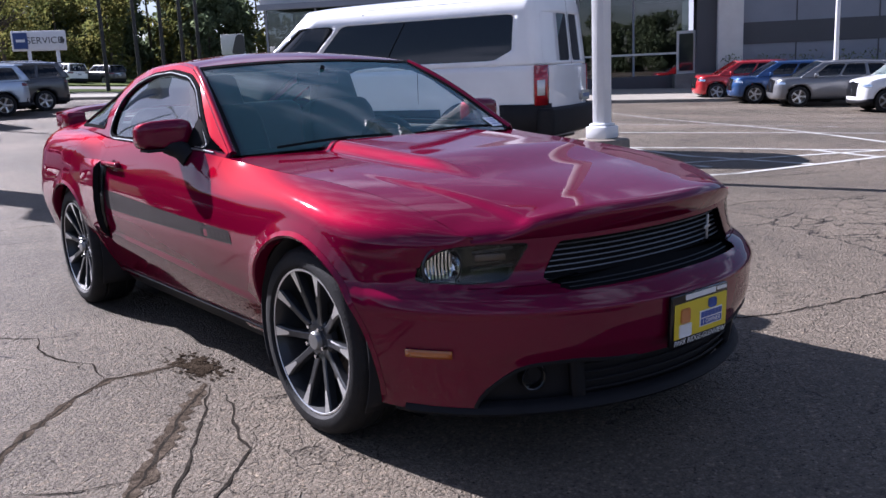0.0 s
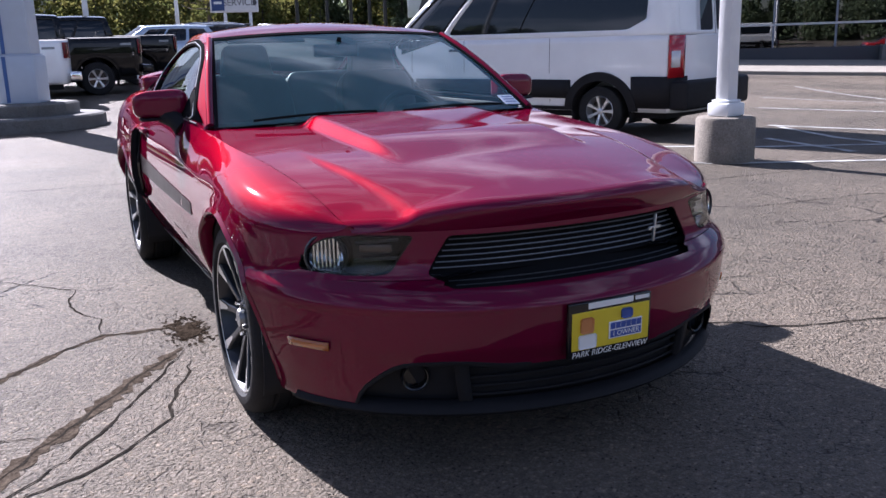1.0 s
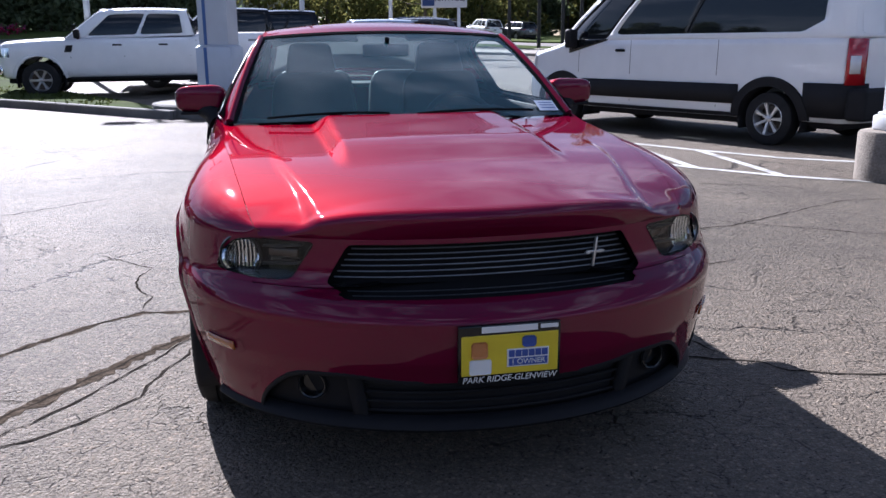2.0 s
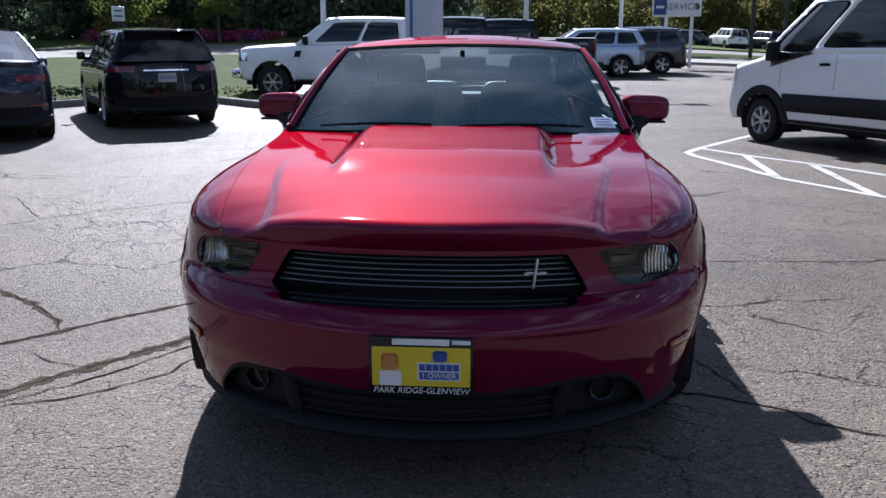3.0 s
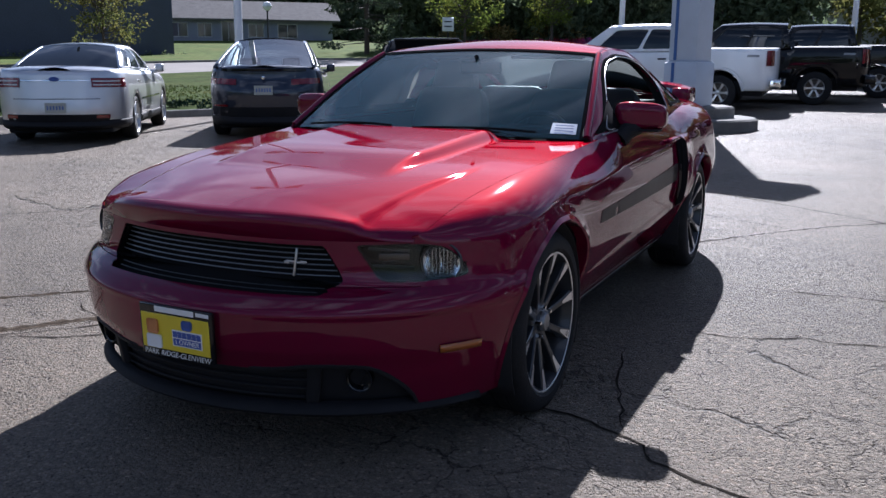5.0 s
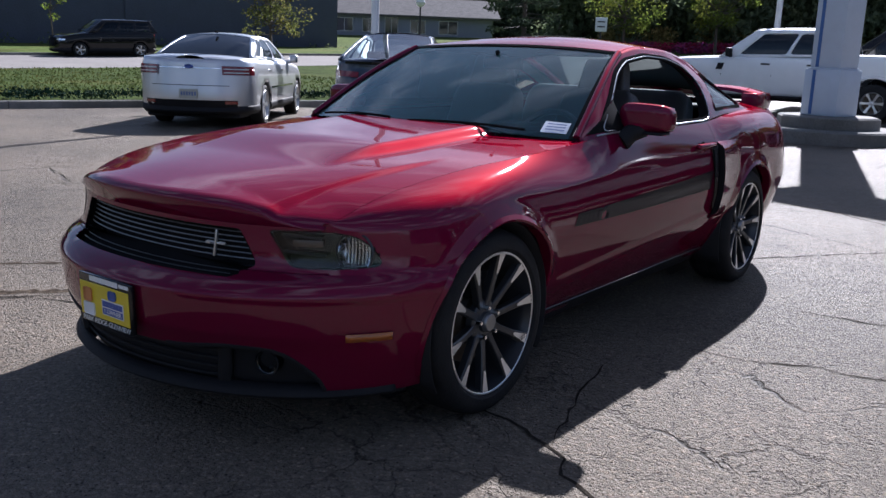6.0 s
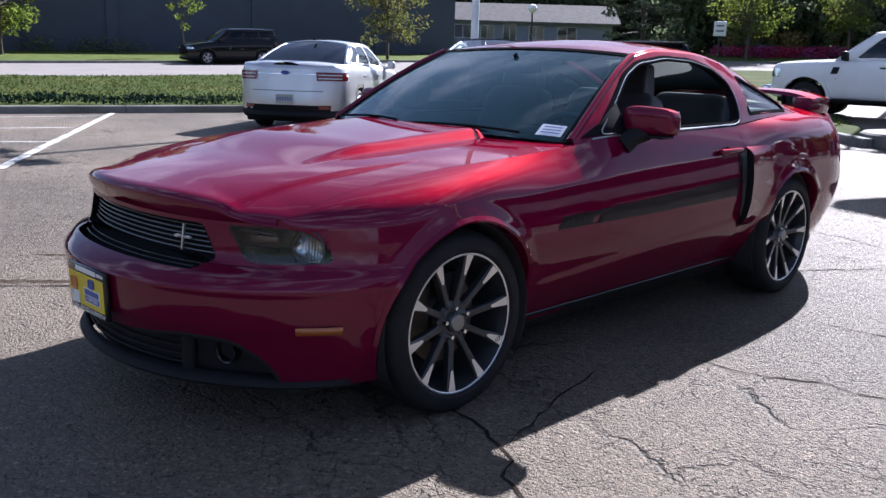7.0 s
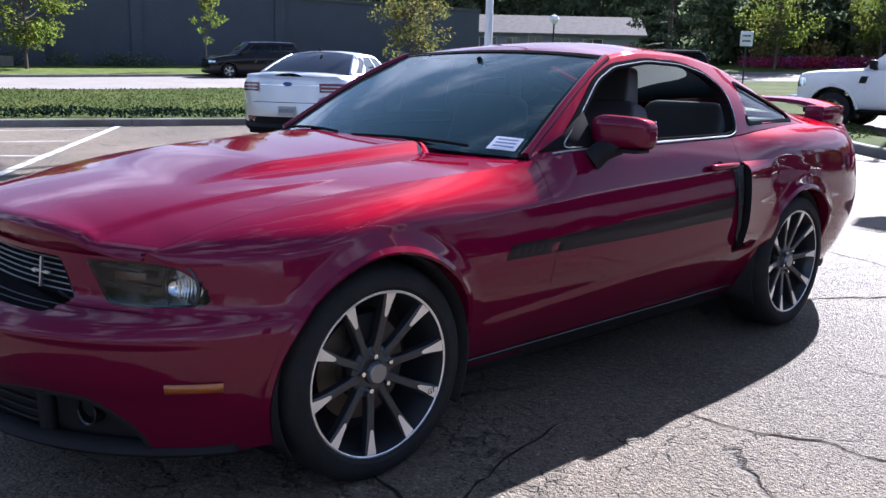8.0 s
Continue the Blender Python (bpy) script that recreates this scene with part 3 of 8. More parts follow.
def ribbon(points, width, lift, rough=0.0, taper=False, sub=0.25, seed=1):
    """A thin flat band along points of the plan, lying on the ground."""
    rnd = random.Random(seed)
    P = []
    for i in range(len(points) - 1):
        a, b = Vector(points[i]), Vector(points[i + 1])
        n = max(1, int((b - a).length / sub))
        for q in range(n):
            P.append(a.lerp(b, q / n))
    P.append(Vector(points[-1]))
    verts, faces = [], []
    for i, p in enumerate(P):
        d = (P[min(i + 1, len(P) - 1)] - P[max(i - 1, 0)]).normalized()
        nrm = Vector((-d.y, d.x))
        w = width * 0.5
        c = p + nrm * rnd.uniform(-rough, rough)
        if taper:
            w *= rnd.uniform(0.35, 1.3) * min(1, (len(P) - 1 - i) / 4 + 0.15) * min(1, i / 4 + 0.15)
        for s in (-1, 1):
            q = c + nrm * w * s
            verts.append((q.x, q.y, ground_z(q.x, q.y) + lift))
    for i in range(len(P) - 1):
        faces.append((2 * i + 1, 2 * i, 2 * i + 2, 2 * i + 3))
    return verts, faces


def paint_line(points, width=0.11, seed=1):
    return tagged(part("parking_line", ribbon(points, width, 0.006, 0.004, seed=seed), M_PAINTLINE, smooth=False),
                  "worn white painted parking line on asphalt", "road marking", "painted parking lines", "structure")


def crack(points, width=0.03, seed=1):
    width *= 0.36
    return tagged(part("asphalt_crack", ribbon(points, width, 0.003, width * 0.9, True, 0.05, seed), M_DIRT, smooth=False),
                  "jagged dark crack in the grey asphalt", "crack", "cracks in the asphalt", "structure")


def silt(points, width, seed):
    """A wide old crack filled with dirt: a ragged band of silt with a fine open crack along it."""
    tagged(part("silt_line", ribbon(points, width, 0.0022, width * 0.16, True, 0.035, seed), M_SILT, smooth=False),
           "wide old crack filled with brown dirt", "crack", "cracks in the asphalt", "structure")
    crack(points, 0.035, seed + 50)


build_ground()

KERB_LINE = [(-19.0, -26.0), (-16.3, -8.0), (-14.85, 2.2), (-13.7, 6.9), (-12.1, 10.3), (-10.3, 12.9), (-9.3, 14.5), (-7.9, 15.6), (-6.4, 15.4), (-5.0, 14.2), (-2.9, 12.2), (-2.2, 11.6)]
ROAD_NEAR = [(-36.0, -26.0), (-31.9, -2.0), (-30.0, 7.0), (-28.3, 15.5), (-27.2, 22.0), (-25.8, 32.0), (-23.6, 40.0), (-20.0, 45.0), (-15.0, 48.0), (-6.0, 51.5), (4.0, 56.0), (16.0, 58.5), (34.0, 60.0)]
ROAD_FAR = [(-50.0, -26.0), (-45.6, -2.0), (-42.8, 10.6), (-40.0, 22.3), (-37.6, 34.0), (-34.0, 45.0), (-28.0, 53.0), (-20.0, 58.5), (-8.0, 62.0), (4.0, 66.0), (16.0, 68.5), (34.0, 70.0)]
lawn_near = KERB_LINE + [(-3.0, 13.6), (-4.6, 16.4), (-6.6, 19.4), (-7.5, 24.0), (-8.5, 34.0), (-9.0, 50.0)] + ROAD_NEAR[8::-1]
LAWN_RIGHT = [(1.5, 45.0), (6.0, 43.5), (14.0, 42.5), (26.0, 41.0), (34.0, 40.0)]
drape(lawn_near, 0.12, "lawn", M_GRASSSHADE, "mown lawn strip beside the lot, in shade-darkened green", "lawn")
drape(LAWN_RIGHT + [(34.0, 59.7), (16.0, 58.2), (4.0, 55.7), (-3.0, 52.4)], 0.12, "verge", M_GRASSSHADE, "mown grass verge under street trees beyond the lot", "lawn")
drape(ROAD_NEAR + ROAD_FAR[::-1], 0.02, "road", M_ROAD, "pale sunlit two-lane road beyond the lawn", "road", 2.0)
drape(ROAD_FAR + [(34.0, 84.0), (-10.0, 90.0), (-42.0, 100.0), (-75.0, 100.0), (-75.0, -26.0)], 0.14, "far_lawn", M_LAWNSUN, "mown lawn between the road and the dark building", "lawn", 3.0)


def kerb_run(name, line, label, height=0.15, width=0.16, seg=2.4):
    """Precast kerb stones end to end along a line of the plan."""
    root = thing(name, label, "kerb", kind="structure")
    pts = []
    for i in range(len(line) - 1):
        a, b = Vector(line[i]), Vector(line[i + 1])
        n = max(1, round((b - a).length / 0.3))
        pts += [a.lerp(b, q / n) for q in range(n)]
    pts.append(Vector(line[-1]))
    run, k = [pts[0]], 0.0
    for p in pts[1:]:
        k += (p - run[-1]).length
        run.append(p)
        if k >= seg or p is pts[-1]:
            stone(run, root, height, width)
            run, k = [p], 0.0


def stone(run, root, height, width):
    verts, faces = [], []
    n = len(run)
    for i, p in enumerate(run):
        d = (run[min(i + 1, n - 1)] - run[max(i - 1, 0)]).normalized()
        nr = Vector((-d.y, d.x))
        q0 = p + d * (0.006 if i == 0 else -0.006 if i == n - 1 else 0)
        z = ground_z(p.x, p.y)
        for off, h in ((-width / 2 - 0.02, -0.05), (-width / 2, height - 0.02), (-width / 2 + 0.02, height), (width / 2, height), (width / 2, -0.05)):
            q = q0 + nr * off
            verts.append((q.x, q.y, z + h))
    for i in range(n - 1):
        for j in range(4):
            faces.append((i * 5 + j, (i + 1) * 5 + j, (i + 1) * 5 + j + 1, i * 5 + j + 1))
    faces.append((0, 1, 2, 3, 4))
    faces.append(tuple((n - 1) * 5 + j for j in (4, 3, 2, 1, 0)))
    part("kerb_stone", (verts, faces), M_KERB, root, smooth=False)


kerb_run("kerb_lot", KERB_LINE, "weathered grey concrete kerb along the lawn")
kerb_run("kerb_road", ROAD_FAR[:9], "low dark concrete kerb along the far lawn", seg=4.0)
kerb_run("kerb_verge", LAWN_RIGHT, "grey concrete kerb along the grass verge", seg=3.0)

# painted markings beside the van and the stalls towards the lawn
for i, ln in enumerate((
        [(4.25, 9.9), (3.5, 8.75), (2.95, 7.85), (2.70, 7.35), (2.72, 6.95), (2.95, 6.1), (3.20, 4.92), (3.75, 3.8), (4.30, 3.02), (5.0, 2.35), (6.35, 1.62), (8.68, 1.08)],
        [(3.0, 7.9), (3.40, 7.1), (3.96, 6.28), (4.50, 5.2), (5.07, 4.22), (6.22, 3.2), (9.4, 1.42)],
        [(3.20, 4.92), (3.40, 7.05)], [(3.77, 3.82), (3.96, 6.28)], [(4.30, 3.02), (4.52, 5.2)],
        [(8.2, 4.95), (8.75, 3.6), (9.05, 2.3), (9.4, 1.4), (9.75, 0.1)],
        [(6.95, 3.77), (6.68, 2.25)], [(8.15, 4.7), (7.65, 3.3), (7.52, 1.4)], [(9.05, 2.3), (8.55, 1.05)],
        [(10.45, 7.4), (11.1, 5.8), (11.75, 4.2), (12.6, 1.6)], [(18.8, 14.2), (15.4, 8.9), (12.9, 5.2), (10.45, 1.9)], [(12.9, 9.7), (13.5, 7.4), (14.2, 4.6)])):
    paint_line(ln, 0.10, i)
for i in range(5):
    dx, dy = -0.35 * i, -3.0 * i
    paint_line([(-14.45 + dx, 4.4 + dy), (-6.8 + dx, -0.4 + dy)], 0.12, 20 + i)
for i, ln in enumerate(([(-13.6, 3.85), (-13.9, 2.0), (-14.3, -0.4)], [(-11.35, 2.3), (-11.65, 1.25), (-12.2, -1.0)], [(-9.2, 1.2), (-9.6, 0.5), (-10.4, -1.6)])):
    paint_line(ln, 0.09, 40 + i)

# the cracks that run through the lot round the car
for i, (w, ln) in enumerate((
        (0.030, [(-0.98, -0.60), (-1.17, -0.94), (-1.28, -1.13), (-1.40, -1.34), (-1.51, -1.49), (-1.60, -1.59), (-1.68, -1.67), (-2.0, -2.05)]),
        (0.035, [(-0.97, -0.72), (-1.05, -0.97), (-1.13, -1.16), (-1.16, -1.32), (-1.25, -1.43), (-1.37, -1.55), (-1.48, -1.63), (-1.67, -1.72), (-2.1, -2.2)]),
        (0.030, [(-1.73, 1.18), (-1.54, 0.95), (-1.35, 0.74), (-1.40, 0.45), (-1.35, 0.20), (-1.26, 0.09), (-1.29, -0.10), (-1.30, -0.20)]),
        (0.020, [(-1.35, 0.74), (-1.22, 0.66), (-1.12, 0.72)]),
        (0.030, [(-1.92, -1.09), (-1.72, -1.22), (-1.57, -1.27), (-1.50, -1.27)]),
        (0.040, [(-6.4, 2.2), (-5.19, 4.27), (-4.6, 5.74), (-4.21, 6.58), (-3.46, 7.14), (-2.2, 8.1)]),
        (0.050, [(-4.6, 0.5), (-3.65, 1.66), (-3.40, 2.04), (-3.09, 2.41), (-2.69, 2.79), (-1.9, 3.5)]),
        (0.035, [(-5.6, 3.5), (-4.5, 3.1), (-4.25, 2.96), (-3.65, 2.15), (-3.47, 1.96)]),
        (0.030, [(-4.25, 2.96), (-3.7, 2.9), (-3.4, 2.55)]),
        (0.028, [(0.98, -0.5), (1.07, -0.94), (1.15, -1.20), (1.23, -1.47)]),
        (0.040, [(0.5, -1.28), (0.95, -1.37), (1.14, -1.44), (1.32, -1.52), (1.36, -1.64), (1.59, -1.72), (2.3, -1.9), (3.2, -1.75)]),
        (0.030, [(-1.0, 4.1), (-0.06, 3.68), (0.38, 3.46), (0.66, 3.36), (1.4, 3.0)]),
        (0.045, [(0.45, 1.5), (0.72, 1.95), (0.99, 2.36), (1.21, 2.67), (1.7, 3.3), (2.6, 4.1)]),
        (0.030, [(1.15, -0.13), (1.44, -0.11), (1.53, -0.09), (1.74, 0.04), (1.80, 0.0), (2.2, 0.1)]),
        (0.035, [(1.3, 0.9), (2.6, 1.0), (4.0, 1.7), (5.4, 1.6), (7.6, 0.6)]),
        (0.040, [(-6.5, 4.6), (-4.0, 4.3), (-1.8, 5.0), (0.6, 4.7), (2.4, 3.4), (4.2, 2.3)]),
        (0.035, [(2.6, 1.2), (3.4, 0.5), (4.6, 0.4), (6.2, -0.8), (8.0, -1.2)]))):
    crack(ln, w, i + 3)
for i, (w, ln) in enumerate((
        (0.075, [(-0.98, -0.56), (-1.25, -0.90), (-1.43, -1.16), (-1.61, -1.40), (-1.74, -1.61), (-2.05, -1.98), (-2.6, -2.5)]),
        (0.045, [(-0.95, -0.24), (-1.15, -0.22), (-1.28, -0.20), (-1.44, -0.31), (-1.71, -0.59), (-1.90, -0.84), (-2.07, -1.02), (-2.6, -1.6)]),
        (0.050, [(-3.94, 1.51), (-3.07, 0.61), (-2.65, -0.11), (-2.31, -0.34), (-1.99, -0.65), (-1.90, -0.80)]))):
    silt(ln, w, i + 31)
def crumbled_patch(x0, y0, seed):
    """A worn spot where the surface has crumbled: many small dark pits in a loose cluster."""
    rnd = random.Random(seed)
    verts, faces = [], []
    for _ in range(420):
        r = abs(rnd.gauss(0, 0.5))
        a = rnd.uniform(0, 2 * math.pi)
        cx, cy, size = x0 + 0.15 * r * math.cos(a), y0 + 0.36 * r * math.sin(a), rnd.uniform(0.005, 0.020) * (1.3 - min(0.9, r))
        n = rnd.randint(5, 8)
        k = len(verts)
        for q in range(n):
            b = 2 * math.pi * q / n
            rr = size * rnd.uniform(0.5, 1.3)
            x, y = cx + rr * math.cos(b), cy + rr * 1.2 * math.sin(b)
            verts.append((x, y, ground_z(x, y) + 0.0018 + 0.000008 * len(faces)))
        faces.append(tuple(range(k, k + n)))
    tagged(part("asphalt_patch", (verts, faces), M_SCUFF, smooth=False), "crumbled dark patch of broken asphalt beside the sill", "asphalt patch", kind="structure")


crumbled_patch(-0.92, -0.33, 5)


# ---- the red coupe ----
# Car coordinates: x to the car's left, y to the rear, z up; axles at y -1.36 and 1.36.
FYC = spl([(0.15, -1.58), (0.36, -1.55), (0.53, -1.55), (0.575, -1.52), (0.62, -1.46), (0.72, -1.45), (0.80, -1.45)])
FD = spl([(0.15, 0.66), (0.22, 0.72), (0.30, 0.745), (0.36, 0.758), (0.42, 0.778), (0.53, 0.785), (0.575, 0.765), (0.605, 0.745), (0.66, 0.735), (0.745, 0.735), (0.80, 0.695)])
FN = spl([(0.52, 2.0), (0.62, 2.2), (0.75, 2.2)])
SIDE_X = spl([(0.15, 0.84), (0.22, 0.868), (0.27, 0.885), (0.33, 0.905), (0.40, 0.920), (0.47, 0.929), (0.55, 0.934), (0.62, 0.934), (0.68, 0.931), (0.74, 0.924), (0.78, 0.917), (0.82, 0.908), (0.84, 0.904), (0.88, 0.898), (1.05, 0.86)])
ARCHES = [(-1.355, 0.350, 0.383), (1.355, 0.350, 0.383)]
FLARE = (0.062, 0.013)


def tuck(z):
    """How far the flank turns under towards the sill."""
    return 0.075 * (max(0.0, 0.62 - z) / 0.34) ** 1.25


def side_full(y, z):
    """Half width of the body before the nose and the tail round it off, with the flares over the wheels."""
    zr = z - (SHO_Z(y) - 0.82) * smooth01((z - 0.4) / 0.35) * smooth01((y + 1.3) / 0.5)
    w = SIDE_X(zr) + (0.020 * math.exp(-((y - 1.38) / 0.46) ** 2) + 0.010 * math.exp(-((y + 1.36) / 0.42) ** 2)) * smooth01((z - 0.3) / 0.3)
    w -= tuck(z) * smooth01((y + 1.30) / 0.45)
    for cy, cz, r in ARCHES:
        u = (math.hypot(y - cy, z - cz) - r) / FLARE[0]
        if u < 1:
            w += FLARE[1] * (1 - max(0.0, u)) * smooth01((z - 0.40) / 0.25)
    d = z - 0.43 - 0.06 * (y + 0.8)
    w += 0.007 * (1 - smooth01((d + 0.010) / 0.020)) * smooth01((d + 0.16) / 0.14) * smooth01((y + 0.98) / 0.15) * smooth01((0.86 - y) / 0.15)
    return w


def side_w(y, z):
    """Half width of the body at a length and a height."""
    w = side_full(y, z)
    yc, d, n = FYC(z), FD(z), FN(z)
    if y < yc:
        w *= max(0.0, 1 - ((yc - y) / d) ** n) ** (1 / n)
    if y > 1.75:
        w *= (1 - min(1.0, (y - 1.75) / 0.98) ** 2.6) ** 0.5
    return w


TOP_X = spl([(-2.05, 0.650), (-1.95, 0.690), (-1.70, 0.728), (-1.36, 0.764), (-1.0, 0.797), (-0.75, 0.805), (-0.55, 0.825), (-0.40, 0.850), (0.0, 0.855), (0.72, 0.842), (1.1, 0.815), (1.5, 0.775), (1.9, 0.735), (2.30, 0.66)])
TOP_Z = spl([(-2.05, 0.748), (-1.95, 0.778), (-1.85, 0.815), (-1.70, 0.853), (-1.36, 0.900), (-1.0, 0.926), (-0.75, 0.944), (-0.55, 0.963), (-0.40, 0.978), (0.0, 0.985), (0.72, 0.995), (1.1, 1.018), (1.5, 1.035), (1.9, 1.040), (2.30, 1.02)])
SHO_Z = spl([(-2.05, 0.735), (-1.90, 0.742), (-1.70, 0.756), (-1.36, 0.792), (-1.0, 0.803), (-0.60, 0.822), (0.05, 0.840), (0.72, 0.872), (1.0, 0.884), (1.36, 0.884), (1.9, 0.86), (2.3, 0.82)])


def flank(y, b):
    """Side skin: b is the height up to the shoulder crease, past it 0.2 carries the skin over the crown to the top edge."""
    zs = SHO_Z(y)
    if b <= zs:
        return side_w(y, b), y, b
    t = min(1.0, (b - zs) / 0.2)
    x0, x1, z1 = side_w(y, zs), TOP_X(y), TOP_Z(y)
    x1 = min(x1, x0 + 0.01)
    k = smooth01((y + 1.30) / 0.60) * smooth01((1.20 - y) / 0.40)
    cx, cz = lerp(lerp(x0, x1, 0.14), lerp(x0, x1, 0.40), k), lerp(lerp(zs, z1, 0.80), lerp(zs, z1, 0.54), k)
    return (1 - t) ** 2 * x0 + 2 * t * (1 - t) * cx + t * t * x1, y, (1 - t) ** 2 * zs + 2 * t * (1 - t) * cz + t * t * z1


def flank_grid(y0, y1, ny, zlo=0.225, nz=52, nc=14):
    return [[(y, z) for z in steps(zlo, SHO_Z(y), nz)] + [(y, SHO_Z(y) + 0.2 * k / nc) for k in range(1, nc + 1)] for y in steps(y0, y1, ny)]


def nose(phi, z):
    """Front skin: phi round the nose, 0 at the middle; it runs into the side skin."""
    n = FN(z)
    sn, cs = math.sin(phi), math.cos(phi)
    y = FYC(z) - FD(z) * math.copysign(abs(cs) ** (2 / n), cs)
    return side_full(y, z) * math.copysign(abs(sn) ** (2 / n), sn), y, z


def phi_x(x, z):
    """The angle round the nose at which the skin lies a distance x from the middle line."""
    u = min(0.999, abs(x) / SIDE_X(z))
    return math.copysign(math.asin(u ** (FN(z) / 2)), x)


def phi_y(y, z):
    """The angle round the nose at which the skin has a length y."""
    c = max(-0.99, min(0.99, (FYC(z) - y) / FD(z)))
    return math.acos(math.copysign(abs(c) ** (FN(z) / 2), c))


def nose_poly(poly):
    return [(phi_x(x, z), z) for x, z in poly]


HOOD_C = spl([(-2.217, 0.820), (-1.95, 0.866), (-1.7, 0.897), (-1.36, 0.929), (-1.0, 0.953), (-0.70, 0.968)])


def hood_z(x, y):
    """Bonnet height: a crowned sheet, two creases that run back from the nose, and a raised dome that ends at the screen."""
    xs, zs, zc = TOP_X(y), TOP_Z(y), HOOD_C(y)
    q = min(1.05, abs(x) / xs)
    z = zc - (zc - zs) * q ** lerp(3.0, 2.3, smooth01((y + 2.15) / 0.5))
    z -= 0.012 * (1 - min(1.0, max(0.0, (y - hood_front(x)) / 0.030))) ** 2
    k = smooth01((y + 2.10) / 0.75)
    xa, wa = lerp(0.495, 0.600, k), lerp(0.042, 0.022, k)
    z += 0.010 * smooth01((xa + wa - abs(x)) / wa) * smooth01((-1.22 - y) / 0.45)
    g = (0.85 * smooth01((y + 1.73) / 0.37) + 0.15 * smooth01((y + 1.3) / 0.6)) * (1 - 0.22 * smooth01((y - hood_back(x) + 0.085) / 0.085))
    wd = lerp(0.050, 0.078, smooth01((y + 1.7) / 0.9))
    v = max(0.0, min(1.0, (0.362 + wd - abs(x)) / wd))
    z += 0.040 * g * lerp(v, smooth01(v), 0.6)
    return z


def hood_front(x):
    return -2.217 + 0.417 * x * x + 0.151 * x ** 4


def hood_back(x):
    return -0.735 + 0.16 * (x / 0.76) ** 2


def hood_point(t, s):
    """t across -1..1, s along: -0.1..0 turns over the leading edge and down to the nose panel, 0..1 to the cowl."""
    x = 0.765 * t
    for _ in range(4):
        y = lerp(hood_front(x), hood_back(x), max(0, s))
        x = TOP_X(y) * t * 0.9975
    y = lerp(hood_front(x), hood_back(x), max(0, s))
    z = hood_z(x, y)
    if s < 0:
        k = -s / 0.1
        _, yn, zn = nose(phi_x(x, 0.7485), 0.7485)
        a, b, c = (y, z), (min(y - 0.012, yn - 0.010), z - 0.010), (yn, zn)
        y = (1 - k) ** 2 * a[0] + 2 * k * (1 - k) * b[0] + k * k * c[0]
        z = (1 - k) ** 2 * a[1] + 2 * k * (1 - k) * b[1] + k * k * c[1]
    return x, y, z


RAIL = [(-0.64, 0.795, 0.962), (-0.45, 0.755, 1.075), (-0.25, 0.708, 1.195), (-0.05, 0.655, 1.300), (0.08, 0.628, 1.343), (0.35, 0.600, 1.372), (0.65, 0.590, 1.366), (0.95, 0.582, 1.330), (1.25, 0.585, 1.255), (1.55, 0.605, 1.155), (1.82, 0.625, 1.062)]
RAIL_X = spl([(p[0], p[1]) for p in RAIL])
RAIL_Z = spl([(p[0], p[2]) for p in RAIL])


def cabin_side(y, z):
    """Greenhouse side between the belt and the roof rail."""
    zb, zr = TOP_Z(y) - 0.004, RAIL_Z(y)
    v = 0 if zr - zb < 1e-4 else (z - zb) / (zr - zb)
    xb, xr = TOP_X(y) - 0.004, RAIL_X(y)
    if v < 0 or v > 1:
        v = max(0, min(1, v))
        z = lerp(zb, zr, v)
    return lerp(xb, xr, v) + 0.028 * math.sin(math.pi * v) * min(1, (zr - zb) / 0.3), y, z


DOOR_WIN = rounded([(-0.46, 0.998), (-0.29, 1.112), (-0.10, 1.243), (0.05, 1.300), (0.33, 1.330), (0.60, 1.322), (0.80, 1.283), (0.895, 1.21), (0.87, 1.10), (0.83, 1.018), (0.74, 1.003)], 0.05, 4)
REAR_WIN = rounded([(1.085, 1.243), (1.13, 1.238), (1.30, 1.190), (1.50, 1.122), (1.555, 1.095), (1.550, 1.056), (0.985, 1.052)], 0.022, 3)


def windscreen(t, v):
    c = 1 - t * t
    xb, yb, zb = 0.792 * t, -0.60 - 0.19 * c, 0.962 + 0.020 * c
    xt, yt, zt = 0.632 * t, 0.055 + 0.035 * c, 1.338 + 0.026 * c
    return lerp(xb, xt, v), lerp(yb, yt, v), lerp(zb, zt, v) + 0.022 * math.sin(math.pi * v)


ROOF_C = spl([(0.05, 1.362), (0.2, 1.392), (0.5, 1.420), (0.8, 1.413), (1.05, 1.380)])


def roof_point(t, y):
    xr, zr = RAIL_X(y), RAIL_Z(y)
    c = 1 - abs(t) ** 2.2
    yy = y + (0.035 * (1 - t * t) if y < 0.3 else 0) * max(0, (0.3 - y) / 0.24)
    return xr * t, yy, zr + (ROOF_C(y) - zr) * c


def rear_glass(t, v):
    c = 1 - abs(t) ** 2.2
    y0, y1 = 1.05, 1.80
    y = lerp(y0, y1, v)
    xr, zr = RAIL_X(y), RAIL_Z(y)
    zc = lerp(1.380, 1.115, v) + 0.012 * math.sin(math.pi * v)
    return xr * t * 0.99, y, zr + (zc - zr) * c


def deck(t, y):
    z1, x1 = TOP_Z(y), TOP_X(y)
    zc = lerp(1.115, 1.075, (y - 1.80) / 0.52)
    return x1 * t, y, z1 + (zc - z1) * (1 - abs(t) ** 2.5)


